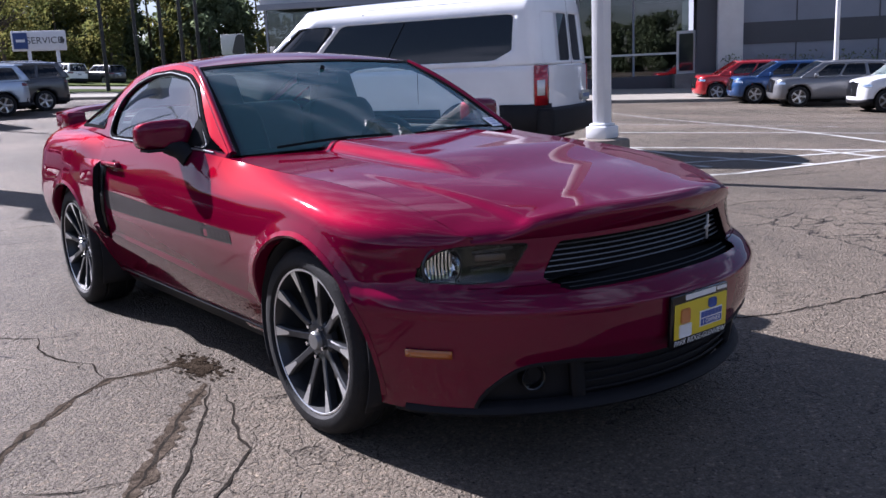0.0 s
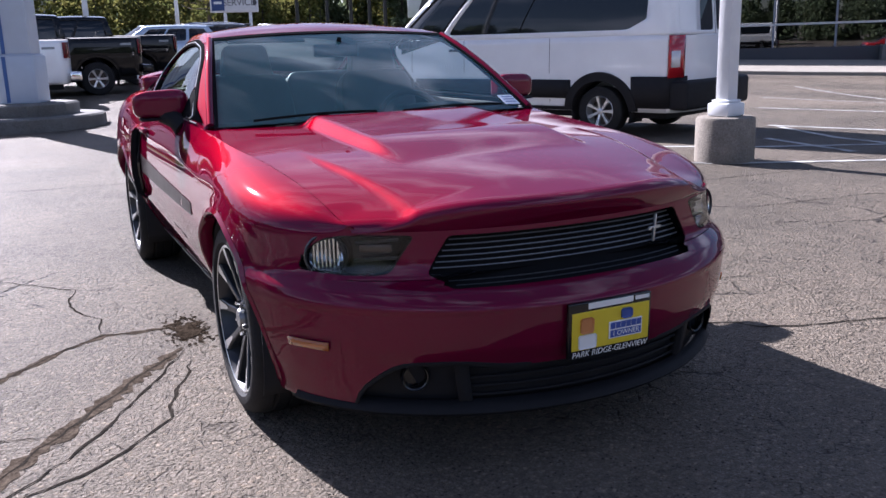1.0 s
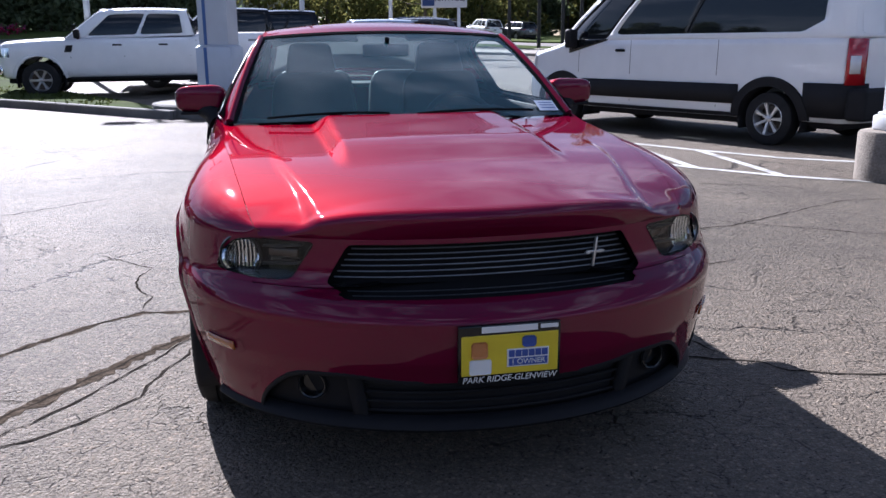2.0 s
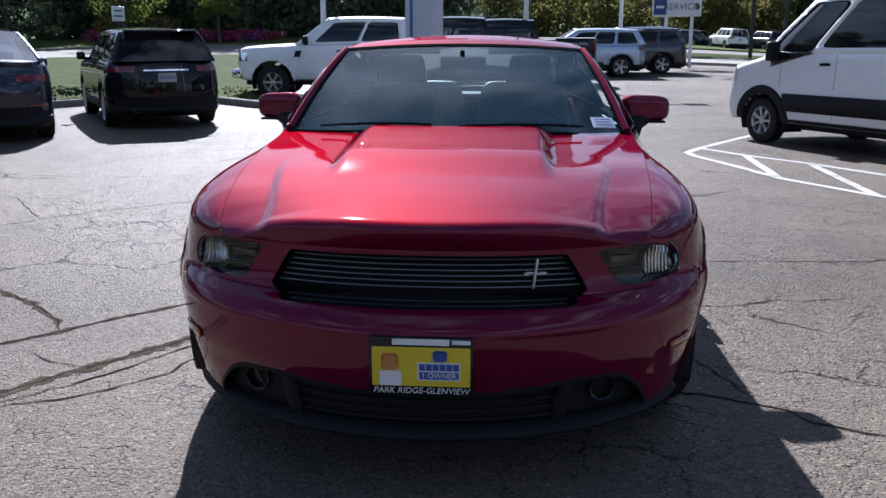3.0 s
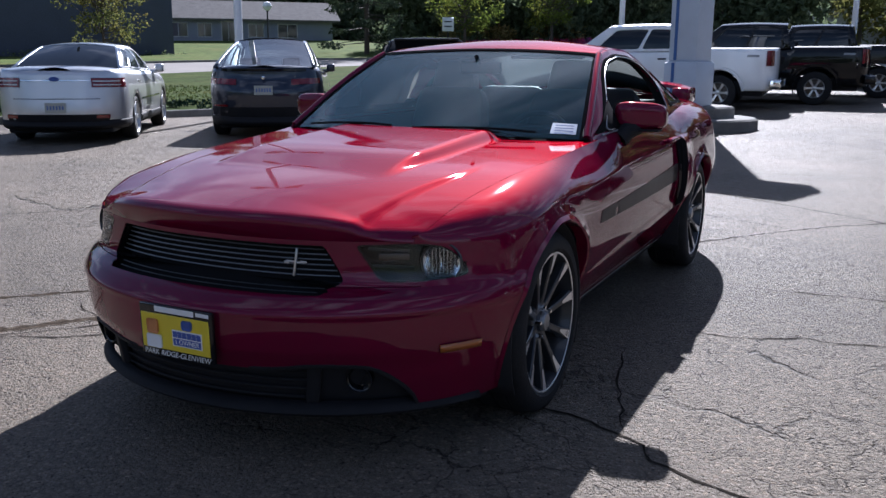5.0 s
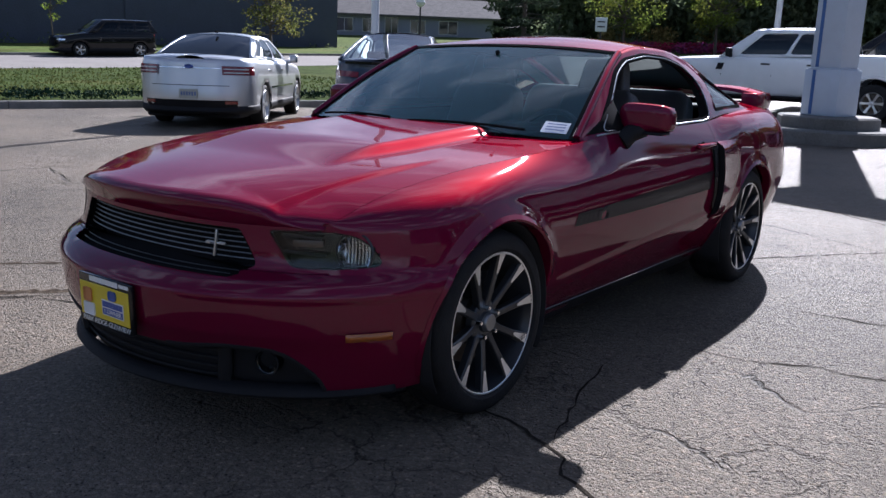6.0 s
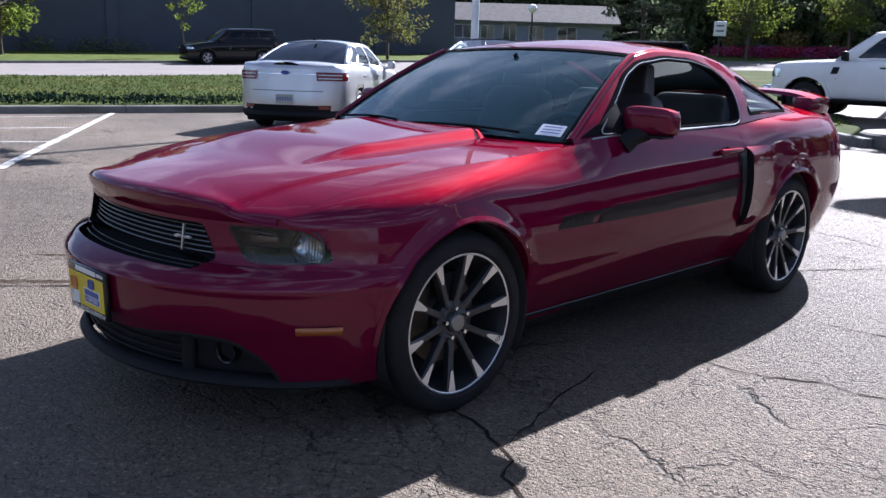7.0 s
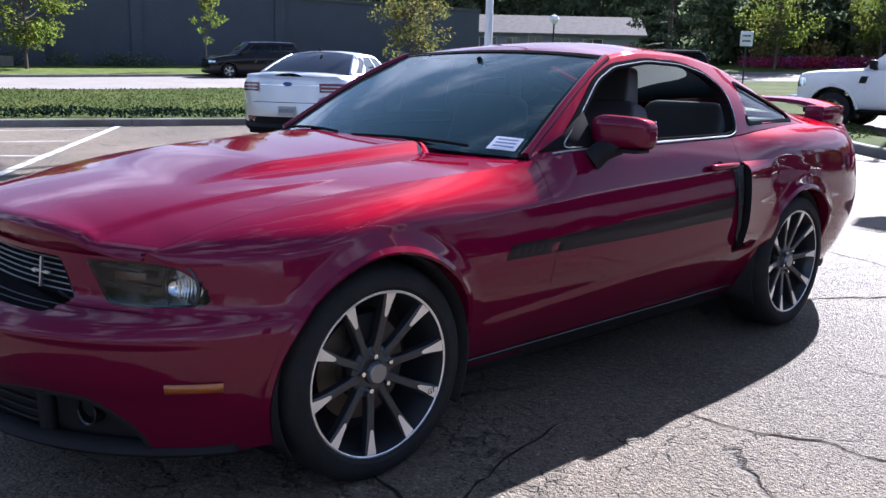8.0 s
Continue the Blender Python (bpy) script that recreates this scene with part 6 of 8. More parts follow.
def greenhouse(root, A, B, C, D, wb, wt, bays, paint, glass, crown=0.05, bow=0.16, rear_bow=0.08, zbelt=None, pillar=0.045, rear_glass=None, lipA=0.05, roof_mat=None, front_glass=None):
    """Roof, pillars and panes over a body. A, B, C, D: (y, z) of windscreen base and head, rear window head and base."""
    def base(p):
        y = lerp(A[0], D[0], p)
        z = lerp(A[1], D[1], p) if zbelt is None else zbelt(y)
        return Vector((wb * (1 - 0.06 * (2 * p - 1) ** 4), y, z))

    def head(p):
        y = lerp(B[0], C[0], p)
        z = lerp(B[1], C[1], p) + 0.03 * (1 - (2 * p - 1) ** 2)
        return Vector((wt, y, z))

    def side(p, v):
        a, b = base(p), head(p)
        q = a.lerp(b, v)
        q.x += 0.035 * math.sin(math.pi * v)
        return tuple(q)
    L = D[0] - A[0]
    holes = []
    for p0, p1 in bays:
        k = pillar / L
        holes.append(rounded([(p0 + k, 0.10), (p1 - k, 0.10), (p1 - k, 0.86), (p0 + k, 0.86)], 0.035, 3))
    grid = [[(p, v) for v in steps(0, 1, 16)] for p in steps(0, 1, 64)]
    for s in (1, -1):
        g = sheet(side, grid, holes)
        part("window_frame", g if s > 0 else mirrored(g), paint, root, thick=0.02)
        for (p0, p1) in bays:
            k = pillar / L * 0.8
            gg = sheet(lambda a, b: tuple(Vector(side(a, b)) + Vector((-0.008, 0, 0))), [[(p, v) for v in steps(0.09, 0.87, 5)] for p in steps(p0 + k, p1 - k, 6)])
            part("side_window", gg if s > 0 else mirrored(gg), glass, root)

    def screen(base_y, base_z, head_y, head_z, bw, sgn):
        def f(t, v):
            xb, xt = wb * 0.985 * t, wt * 0.985 * t
            c = 1 - t * t
            yb, yt = base_y + sgn * bw * c, head_y + sgn * bw * 0.45 * c
            zb, zt = base_z + 0.015 * c, head_z + crown * c * 0.8
            return lerp(xb, xt, v), lerp(yb, yt, v), lerp(zb, zt, v) + 0.02 * math.sin(math.pi * v)
        return f
    for nm, f, gm in (("windscreen", screen(A[0], base(0).z, B[0], B[1], bow, -1), front_glass or M_GLASS), ("rear_window", screen(D[0], base(1).z, C[0], C[1], rear_bow, 1), rear_glass or glass)):
        part(nm, sheet(f, [[(t, v) for v in steps(0.0, 1.0, 8)] for t in steps(-0.97, 0.97, 14)]), gm, root)
        for lo, hi in ((-1.0, -0.93), (0.93, 1.0)):
            part("pillar_trim", sheet(lambda t, v: tuple(Vector(f(t, v)) + Vector((0, 0, 0.006))), [[(t, v) for v in steps(0, 1, 8)] for t in (lo, (lo + hi) / 2, hi)]), paint, root, thick=0.03)

    def roof(t, p):
        h = head(p)
        c = 1 - t * t
        y = h.y + (-bow * 0.45 * c * (1 - p) + rear_bow * 0.45 * c * p) * 1.0
        return h.x * t, y, h.z + crown * (1 - abs(t) ** 2.4)
    part("roof", sheet(roof, [[(t, p) for p in steps(0, 1, 24)] for t in steps(-1, 1, 20)]), roof_mat or paint, root, thick=0.03)


def seats(root, rows, zh, wide=0.36):
    """Dark seats with headrests seen through the panes."""
    for y in rows:
        for x in (-wide, wide):
            part("seat", join(moved(box(-0.24, 0.24, -0.07, 0.07, 0.45, zh - 0.13, 0.05), pose(x, y, 0, -12)),
                              moved(box(-0.13, 0.13, -0.05, 0.05, zh - 0.12, zh + 0.06, 0.04), pose(x, y, 0, -12))), M_SEAT, root)


def number_plate(root, m, w=0.30, h=0.15):
    p = part("number_plate", box(-w / 2, w / 2, -0.006, 0.006, -h / 2, h / 2, 0.003, 1), M_PLATE, root, m=m)
    for i in range(6):
        x = -w * 0.36 + i * w * 0.144
        part("plate_mark", box(x - 0.012, x + 0.012, 0.006, 0.009, -0.03, 0.03), M_INK, p)
    return p


def door_lines(root, body, ys, z0, z1):
    for s in (1, -1):
        for y in ys:
            part("door_seam", body.patch(y - 0.004, y + 0.004, z0, z1, s, 0.0015, 1), M_TRIM, root)


def handles(root, body, ys, z, mat):
    for s in (1, -1):
        for y in ys:
            ux, uy = body.u_of_y(y)
            p = body.at(ux * s, uy, body.v_of_z(y, z))
            part("door_handle", box(p[0] - 0.012, p[0] + 0.025, y - 0.10, y + 0.10, z - 0.018, z + 0.018, 0.01), mat, root)


def mirrors(root, y, z, x, mat, size=(0.16, 0.14, 0.15)):
    for s in (1, -1):
        a, b = sorted((s * x, s * (x + size[0])))
        part("wing_mirror", join(box(a, b, y - size[1] / 2, y + size[1] / 2, z, z + size[2], 0.04, 3), box(min(s * (x - 0.10), s * (x + 0.03)), max(s * (x - 0.10), s * (x + 0.03)), y - 0.03, y + 0.03, z - 0.02, z + 0.05, 0.015)), mat, root)


def under(root, body, z0=0.17):
    part("underbody", box(-body.W * 0.80, body.W * 0.80, body.yf + 0.25, body.yr - 0.25, z0, body.zlo + 0.22, 0.03), M_PLASTIC, root)


def wells(root, body, arches):
    """Dark liners inside the wheel openings."""
    for y, z, r in arches:
        for s in (1, -1):
            g = [(s * x, y + r * math.cos(a), z + r * math.sin(a)) for x in (body.W * 0.60, body.W * 0.965) for a in steps(-0.35, math.pi + 0.35, 20)]
            f = [(i, i + 1, i + 22, i + 21) for i in range(20)]
            part("wheel_liner", (g, f), M_PLASTIC, root, thick=0.01)


def lower_cladding(root, body, arches, h, mat=M_PLASTIC, out=0.008):
    """Darker band round the foot of the body."""
    b2 = Body(body.yf - out, body.yr + out, body.W + out, body.zlo - 0.01, [(body.yf, body.zlo + h), (body.yr, body.zlo + h)], body.rc, bulge=((0, 0.93), (0.5, 0.985), (1, 0.985)))
    part("cladding", b2.side_mesh(arches, 0, 1, 5), mat, root, thick=0.015)


def sedan(m):
    root = thing("sedan", "silver four-door sedan with dark bumper foot parked nose to the kerb", "car", m)
    b = Body(-2.40, 2.72, 0.955, 0.24, [(-2.40, 0.80), (-2.2, 0.88), (-1.2, 1.02), (-0.9, 1.05), (1.6, 1.10), (2.2, 1.13), (2.72, 1.10)], 0.75, rear=((0, 0.10), (0.25, 0.0), (0.6, 0.03), (1, 0.07)))
    ar = [(-1.43, 0.34, 0.40), (1.43, 0.34, 0.40)]
    part("body", b.side_mesh(ar), M_SILVER, root, thick=0.012)
    part("deck_and_bonnet", b.top_mesh(0.05), M_SILVER, root)
    wells(root, b, ar)
    under(root, b)
    lower_cladding(root, b, ar, 0.13)
    part("rear_valance", b.end_patch(-0.74, 0.74, 0.24, 0.46, 1, 0.012), M_PLASTIC, root)
    greenhouse(root, (-1.0, 1.05), (-0.25, 1.47), (0.95, 1.47), (1.85, 1.14), 0.84, 0.62, ((0.10, 0.44), (0.44, 0.76), (0.77, 0.93)), M_SILVER, M_DARKGLASS, 0.06, rear_bow=0.02, rear_glass=M_VANGLASS)
    for s in (1, -1):
        t = part("tail_lamp", join(b.end_patch(s * 0.52, s * 0.80, 0.86, 1.00, 1, 0.014), b.end_patch(s * 0.80, s * 0.935, 0.86, 1.00, 1, 0.014)), M_TAIL, root)
        part("lamp_bar", b.end_patch(s * 0.54, s * 0.88, 0.89, 0.905, 1, 0.020), M_TAILCLEAR, t)
        part("lamp_bar", b.end_patch(s * 0.54, s * 0.88, 0.945, 0.96, 1, 0.020), M_TAILCLEAR, t)
        part("reflector", b.end_patch(s * 0.56, s * 0.74, 0.40, 0.45, 1, 0.022), M_TAIL, root)
    part("boot_seam", b.end_patch(-0.62, 0.62, 0.685, 0.695, 1, 0.004), M_TRIM, root)
    part("chrome_strip", b.end_patch(-0.5, 0.5, 0.955, 0.967, 1, 0.012), M_CHROME, root)
    part("badge", moved(lathe([(0, 0.0005), (0.012, 0.06), (0, 0.075)], 20, "y"), pose(0, 2.685, 0.985) @ Matrix.Diagonal((1, 1, 0.45, 1))), M_PLATEBLUE, root)
    number_plate(root, pose(0, 2.735, 0.56))
    door_lines(root, b, (-0.95, 0.22, 1.25), 0.34, 1.04)
    handles(root, b, (0.02, 1.05), 0.93, M_SILVER)
    mirrors(root, -0.75, 1.04, 0.93, M_SILVER)
    part("flank_strip", b.patch(-0.9, 1.0, 0.62, 0.65, 1, 0.006), M_CHROME, root)
    part("flank_strip", b.patch(-0.9, 1.0, 0.62, 0.65, -1, 0.006), M_CHROME, root)
    seats(root, (0.15, 1.05), 1.22)
    part("antenna_fin", box(-0.02, 0.02, 1.0, 1.12, 1.535, 1.575, 0.012), M_TRIM, root)
    add_wheels(root, (-1.43, 1.43), 0.83, 0.345, 0.235, 0.25, 5, M_ALLOY)
    return root


def hatch_ev(m):
    root = thing("electric_crossover", "dark navy electric crossover with sloping glass rear by the kerb", "car", m)
    b = Body(-2.32, 2.43, 0.96, 0.22, [(-2.32, 0.75), (-2.0, 0.88), (-1.1, 1.02), (1.2, 1.10), (2.1, 1.17), (2.43, 1.15)], 0.8, rear=((0, 0.12), (0.25, 0.02), (0.6, 0.0), (0.85, 0.10), (1, 0.10)))
    ar = [(-1.445, 0.35, 0.41), (1.445, 0.35, 0.41)]
    part("body", b.side_mesh(ar), M_NAVY, root, thick=0.012)
    part("deck_and_bonnet", b.top_mesh(0.04), M_NAVY, root)
    wells(root, b, ar)
    under(root, b)
    lower_cladding(root, b, ar, 0.16)
    part("rear_valance", b.end_patch(-0.75, 0.75, 0.22, 0.52, 1, 0.012), M_PLASTIC, root)
    greenhouse(root, (-1.05, 1.0), (-0.1, 1.52), (0.75, 1.60), (2.1, 1.17), 0.86, 0.62, ((0.08, 0.40), (0.40, 0.70), (0.71, 0.90)), M_NAVY, M_DARKGLASS, 0.06, rear_glass=M_SIDEGLASS, roof_mat=M_GLOSSBLACK)
    part("rear_spoiler", b.end_patch(-0.70, 0.70, 1.10, 1.14, 1, 0.05), M_BLACKP, root)
    for s in (1, -1):
        part("tail_lamp", b.end_patch(s * 0.45, s * 0.90, 0.88, 0.97, 1, 0.014, lift=0.02), M_TAIL, root)
        part("reflector", b.end_patch(s * 0.60, s * 0.85, 0.53, 0.56, 1, 0.014), M_TAIL, root)
    part("badge", box(-0.025, 0.025, 2.40, 2.42, 0.97, 1.03, 0.01), M_CHROME, root)
    number_plate(root, pose(0, 2.445, 0.80))
    door_lines(root, b, (-0.9, 0.2, 1.2), 0.34, 1.03)
    mirrors(root, -0.7, 1.03, 0.93, M_NAVY)
    seats(root, (0.2, 1.05), 1.28)
    add_wheels(root, (-1.445, 1.445), 0.83, 0.355, 0.245, 0.25, 5, M_RIMDARK)
    return root


def suv(m, name, label, paint, L=(-2.35, 2.43), W=0.96, belt=1.12, roof_z=1.70, axle=1.425, rim=M_ALLOY, glass=M_DARKGLASS, tail=True, rear_drop=0.35, rails=False, spokes=5, clad=True, cab=0.0):
    root = thing(name, label, "car", m)
    yf, yr = L
    b = Body(yf, yr, W, 0.27, [(yf, 0.86), (yf + 0.25, 1.0), (-1.0, belt - 0.03), (1.4, belt + 0.02), (yr, belt + 0.02)], 0.55)
    ar = [(-axle, 0.36, 0.43), (axle, 0.36, 0.43)]
    part("body", b.side_mesh(ar), paint, root, thick=0.012)
    part("bonnet", b.top_mesh(0.05), paint, root)
    wells(root, b, ar)
    under(root, b, 0.2)
    if clad:
        lower_cladding(root, b, ar, 0.17)
    greenhouse(root, (-1.05 - cab, belt - 0.03), (-0.25 - cab, roof_z - 0.07), (yr - rear_drop - 0.05, roof_z - 0.08), (yr - 0.10, belt + 0.02), W * 0.90, W * 0.70, ((0.10, 0.38), (0.38, 0.66), (0.67, 0.93)), paint, glass, 0.06, rear_bow=0.06)
    part("roof_spoiler", box(-W * 0.62, W * 0.62, yr - rear_drop - 0.12, yr - rear_drop + 0.16, roof_z - 0.075, roof_z - 0.03, 0.02), paint, root)
    for s in (1, -1):
        part("tail_lamp", join(b.end_patch(s * 0.52, s * 0.90, belt - 0.15, belt - 0.05, 1, 0.014), b.patch(yr - 0.30, yr - 0.10, belt - 0.15, belt - 0.05, s, 0.012)), M_TAIL, root)
        part("headlamp", join(b.end_patch(s * 0.60, s * 0.90, 0.80, 0.87, -1, 0.012), b.patch(yf + 0.10, yf + 0.36, 0.82, 0.885, s, 0.012)), M_REFLECTOR, root)
        part("exhaust_tip", moved(lathe([(0, 0.035), (0.08, 0.04), (0.08, 0.032), (0, 0.03)], 14, "y"), pose(s * 0.55, yr - 0.06, 0.34)), M_STEELDARK, root)
        if rails:
            part("roof_rail", tube([(s * W * 0.62, -0.1, roof_z - 0.02), (s * W * 0.64, 0.4, roof_z + 0.03), (s * W * 0.64, 1.3, roof_z + 0.03), (s * W * 0.62, 1.8, roof_z - 0.03)], 0.018, 6), M_CHROME, root)
    part("grille", b.end_patch(-0.5, 0.5, 0.50, 0.88, -1, 0.008), M_GLOSSBLACK, root)
    part("chrome_strip", b.end_patch(-0.38, 0.38, belt - 0.13, belt - 0.105, 1, 0.014), M_CHROME, root)
    part("rear_bumper", b.end_patch(-0.85, 0.85, 0.28, 0.55, 1, 0.016), M_PLASTIC, root)
    number_plate(root, pose(0, yr + 0.012, belt - 0.24))
    door_lines(root, b, (-0.95, 0.2, 1.15), 0.36, belt - 0.04)
    handles(root, b, (0.0, 1.0), belt - 0.12, paint)
    mirrors(root, -0.8, belt - 0.02, W - 0.03, paint)
    seats(root, (0.15, 1.05), roof_z - 0.36)
    add_wheels(root, (-axle, axle), W - 0.13, 0.36, 0.245, 0.245, spokes, rim)
    return root


def pickup(m, name, label, paint, wb=3.99, rim=M_ALLOY, roof_z=1.95, chrome=True):
    root = thing(name, label, "pickup truck", m)
    ya, yb = -wb / 2, wb / 2
    yf, yr = ya - 0.95, yb + 1.22
    b = Body(yf, yr, 1.015, 0.46, [(yf, 1.08), (yf + 0.15, 1.20), (ya + 0.75, 1.30), (ya + 0.95, 1.31), (yb - 0.66, 1.33), (yb - 0.56, 1.40), (yr, 1.40)], 0.32,
             bulge=((0, 0.94), (0.2, 0.985), (0.55, 1.0), (0.85, 0.985), (1, 0.95)), front=((0, 0.04), (0.4, 0), (0.8, 0.02), (1, 0.07)), rear=((0, 0.03), (0.5, 0), (1, 0.01)))
    ar = [(ya, 0.42, 0.52), (yb, 0.42, 0.52)]
    part("body", b.side_mesh(ar), paint, root, thick=0.015)
    part("bonnet", b.top_mesh(0.05, y1=yb - 0.60), paint, root)
    part("bed_cover", b.top_mesh(0.012, y0=yb - 0.56), M_PLASTIC, root)
    wells(root, b, ar)
    under(root, b, 0.34)
    yc = ya + 0.58
    greenhouse(root, (yc, 1.30), (yc + 0.78, roof_z - 0.05), (yb - 0.76, roof_z - 0.05), (yb - 0.62, 1.36), 0.94, 0.79, ((0.13, 0.55), (0.55, 0.93)), paint, M_VANGLASS, 0.06, rear_bow=0.02)
    for s in (1, -1):
        part("tail_lamp", join(b.end_patch(s * 0.80, s * 0.985, 1.02, 1.36, 1, 0.014), b.patch(yr - 0.19, yr - 0.06, 1.02, 1.36, s, 0.012)), M_TAIL, root)
        part("headlamp", join(b.end_patch(s * 0.66, s * 0.97, 0.92, 1.12, -1, 0.014), b.patch(yf + 0.06, yf + 0.36, 0.92, 1.12, s, 0.014)), M_REFLECTOR, root)
        part("running_board", box(min(s * 0.90, s * 1.03), max(s * 0.90, s * 1.03), ya + 0.62, yb - 0.62, 0.42, 0.47, 0.015), M_PLASTIC, root)
        part("fender_vent", b.patch(ya + 0.55, ya + 0.70, 1.02, 1.17, s, 0.010, slant=0.3), M_PLASTIC, root)
        part("bed_marking", b.patch(yr - 0.62, yr - 0.36, 1.22, 1.27, s, 0.004), M_MIDGREY, root)
        part("arch_trim", (lambda g: g if s > 0 else mirrored(g))(arch_ring(b, ya, 0.42, 0.52)), paint, root, thick=0.02)
        part("arch_trim", (lambda g: g if s > 0 else mirrored(g))(arch_ring(b, yb, 0.42, 0.52)), paint, root, thick=0.02)
    part("grille", b.end_patch(-0.66, 0.66, 0.78, 1.14, -1, 0.012), M_GLOSSBLACK, root)
    for z in (0.86, 0.96, 1.06):
        part("grille_bar", b.end_patch(-0.64, 0.64, z - 0.018, z + 0.018, -1, 0.03), M_CHROME if chrome else M_PLASTIC, root)
    bm_mat = M_CHROME if chrome else M_BLACKP
    part("front_bumper", box(-0.98, 0.98, yf - 0.06, yf + 0.20, 0.50, 0.72, 0.05, 3), bm_mat, root)
    part("rear_bumper", box(-0.98, 0.98, yr - 0.12, yr + 0.14, 0.52, 0.72, 0.04, 3), bm_mat, root)
    door_lines(root, b, (yc + 0.10, yc + 1.25, yb - 0.72, yb - 0.58), 0.55, 1.28)
    handles(root, b, (yc + 1.10, yc + 2.10), 1.17, M_PLASTIC)
    mirrors(root, yc + 0.28, 1.32, 1.0, M_PLASTIC, (0.22, 0.12, 0.20))
    number_plate(root, pose(0, yr + 0.15, 0.62))
    seats(root, (yc + 1.05, yc + 1.95), roof_z - 0.35)
    add_wheels(root, (ya, yb), 0.87, 0.41, 0.28, 0.24, 6, rim)
    return root


def arch_ring(b, y, z, r, w=0.05, out=0.012):
    verts, faces = [], []
    A = steps(-0.1, math.pi + 0.1, 26)
    for a in A:
        for rr, o in ((r - 0.012, 0.0), (r, out), (r + w, out), (r + w + 0.012, 0.0)):
            yy, zz = y + rr * math.cos(a), z + rr * math.sin(a)
            zz = max(zz, b.zlo + 0.01)
            ux, uy = b.u_of_y(yy)
            verts.append(b.at(ux, uy, b.v_of_z(yy, zz), o))
    for i in range(len(A) - 1):
        for j in range(3):
            k = i * 4 + j
            faces.append((k, k + 1, k + 5, k + 4))
    return verts, faces




def van(m):
    root = thing("passenger_van", "white high-roof passenger van with black lower cladding and dark windows", "van", m)
    ya, yb = -1.875, 1.875
    yf, yr = ya - 0.95, yb + 1.15
    roofz = 2.52
    # one tall body: its top edge is the roof behind the windscreen and the bonnet in front of it
    b = Body(yf, yr, 1.03, 0.36, [(yf, 0.98), (yf + 0.25, 1.18), (ya - 0.05, 1.36), (ya + 0.10, 1.42), (yr, 1.42)], 0.26,
             bulge=((0, 0.95), (0.15, 0.985), (0.5, 1.0), (1, 0.985)), front=((0, 0.05), (0.3, 0.0), (0.7, 0.06), (1, 0.16)), rear=((0, 0.02), (0.4, 0), (1, 0.0)))
    ar = [(ya, 0.36, 0.46), (yb, 0.36, 0.46)]
    part("body", b.side_mesh(ar), M_WHITE, root, thick=0.015)
    part("bonnet", b.top_mesh(0.05, y1=ya + 0.3), M_WHITE, root)
    wells(root, b, ar)
    under(root, b, 0.26)
    # upper body
    A, B, Cc, D = (ya - 0.08, 1.40), (ya + 0.86, roofz - 0.22), (yr - 0.10, roofz - 0.10), (yr - 0.012, 1.42)
    L = D[0] - A[0]

    def side(p, z):
        """Flank above the belt: p along, z height; the front edge follows the windscreen pillar."""
        v = (z - 1.42) / (roofz - 0.16 - 1.42)
        y0 = lerp(A[0] - 0.02, B[0], smooth01(v) * 0.35 + v * 0.65)
        y1 = lerp(D[0], Cc[0], v)
        y = lerp(y0, y1, p)
        x = 1.03 * 0.985 - 0.10 * v ** 1.5 - 0.06 * max(0, (v - 0.8) / 0.2) ** 2
        x *= (1 - 0.10 * smooth01((0.10 - p) / 0.10) * (1 - p)) * b.width(y1 + 0.012 - y)
        return x, y, z
    zt = roofz - 0.16
    wins = [rounded([(0.020, 1.50), (0.030, 1.437), (0.190, 1.437), (0.202, 1.47), (0.205, 2.08), (0.190, 2.15), (0.040, 2.15)], 0.03, 3),
            rounded([(0.235, 1.52), (0.25, 1.50), (0.85, 1.50), (0.905, 1.64), (0.905, 2.12), (0.89, 2.15), (0.25, 2.15), (0.235, 2.12)], 0.012, 3)]
    grid = [[(p, z) for z in steps(1.42, zt, 30)] for p in steps(0, 0.94, 130) + steps(0.94, 1, 24)[1:]]
    for s in (1, -1):
        g = sheet(side, grid, wins)
        part("upper_side", g if s > 0 else mirrored(g), M_WHITE, root, thick=0.008)
        for k, w in enumerate(wins):
            px0, px1 = min(q[0] for q in w), max(q[0] for q in w)
            pz0, pz1 = min(q[1] for q in w), max(q[1] for q in w)

            def pane(a, z):
                x, y, zz = side(a, z)
                return x - (0.004 if k else 0.012), y, zz
            gg = sheet(pane, [[(a, z) for z in steps(pz0 - 0.015, pz1 + 0.015, 10)] for a in steps(px0 - 0.006 * k, px1 + 0.006 * k, 40)])
            part("side_window", gg if s > 0 else mirrored(gg), M_VANGLASS, root, "dark privacy glass" if k else "")
        # the front window dips below the belt towards the mirror
        dip = sheet(lambda y, q: (1.024 + 0.004 * q, y, lerp(lerp(1.21, 1.415, (y + 1.74) / 0.82), 1.436, q)), [[(y, q) for q in steps(0, 1, 4)] for y in steps(-1.74, -0.92, 12)])
        part("window_foot", dip if s > 0 else mirrored(dip), M_VANGLASS, root, "dark glass below the belt", thick=0.01)
        ring = strip_loop(side, wins[0], 0.006, 0.010)
        part("window_seal", ring if s > 0 else mirrored(ring), M_TRIM, root)
        for p in (0.50,):
            bar = sheet(lambda q, z: (side(q, z)[0] - 0.001, side(q, z)[1], z), [[(q, z) for z in steps(1.52, 2.13, 8)] for q in (p - 0.0022, p + 0.0022)])
            part("pane_joint", bar if s > 0 else mirrored(bar), M_TRIM, root)

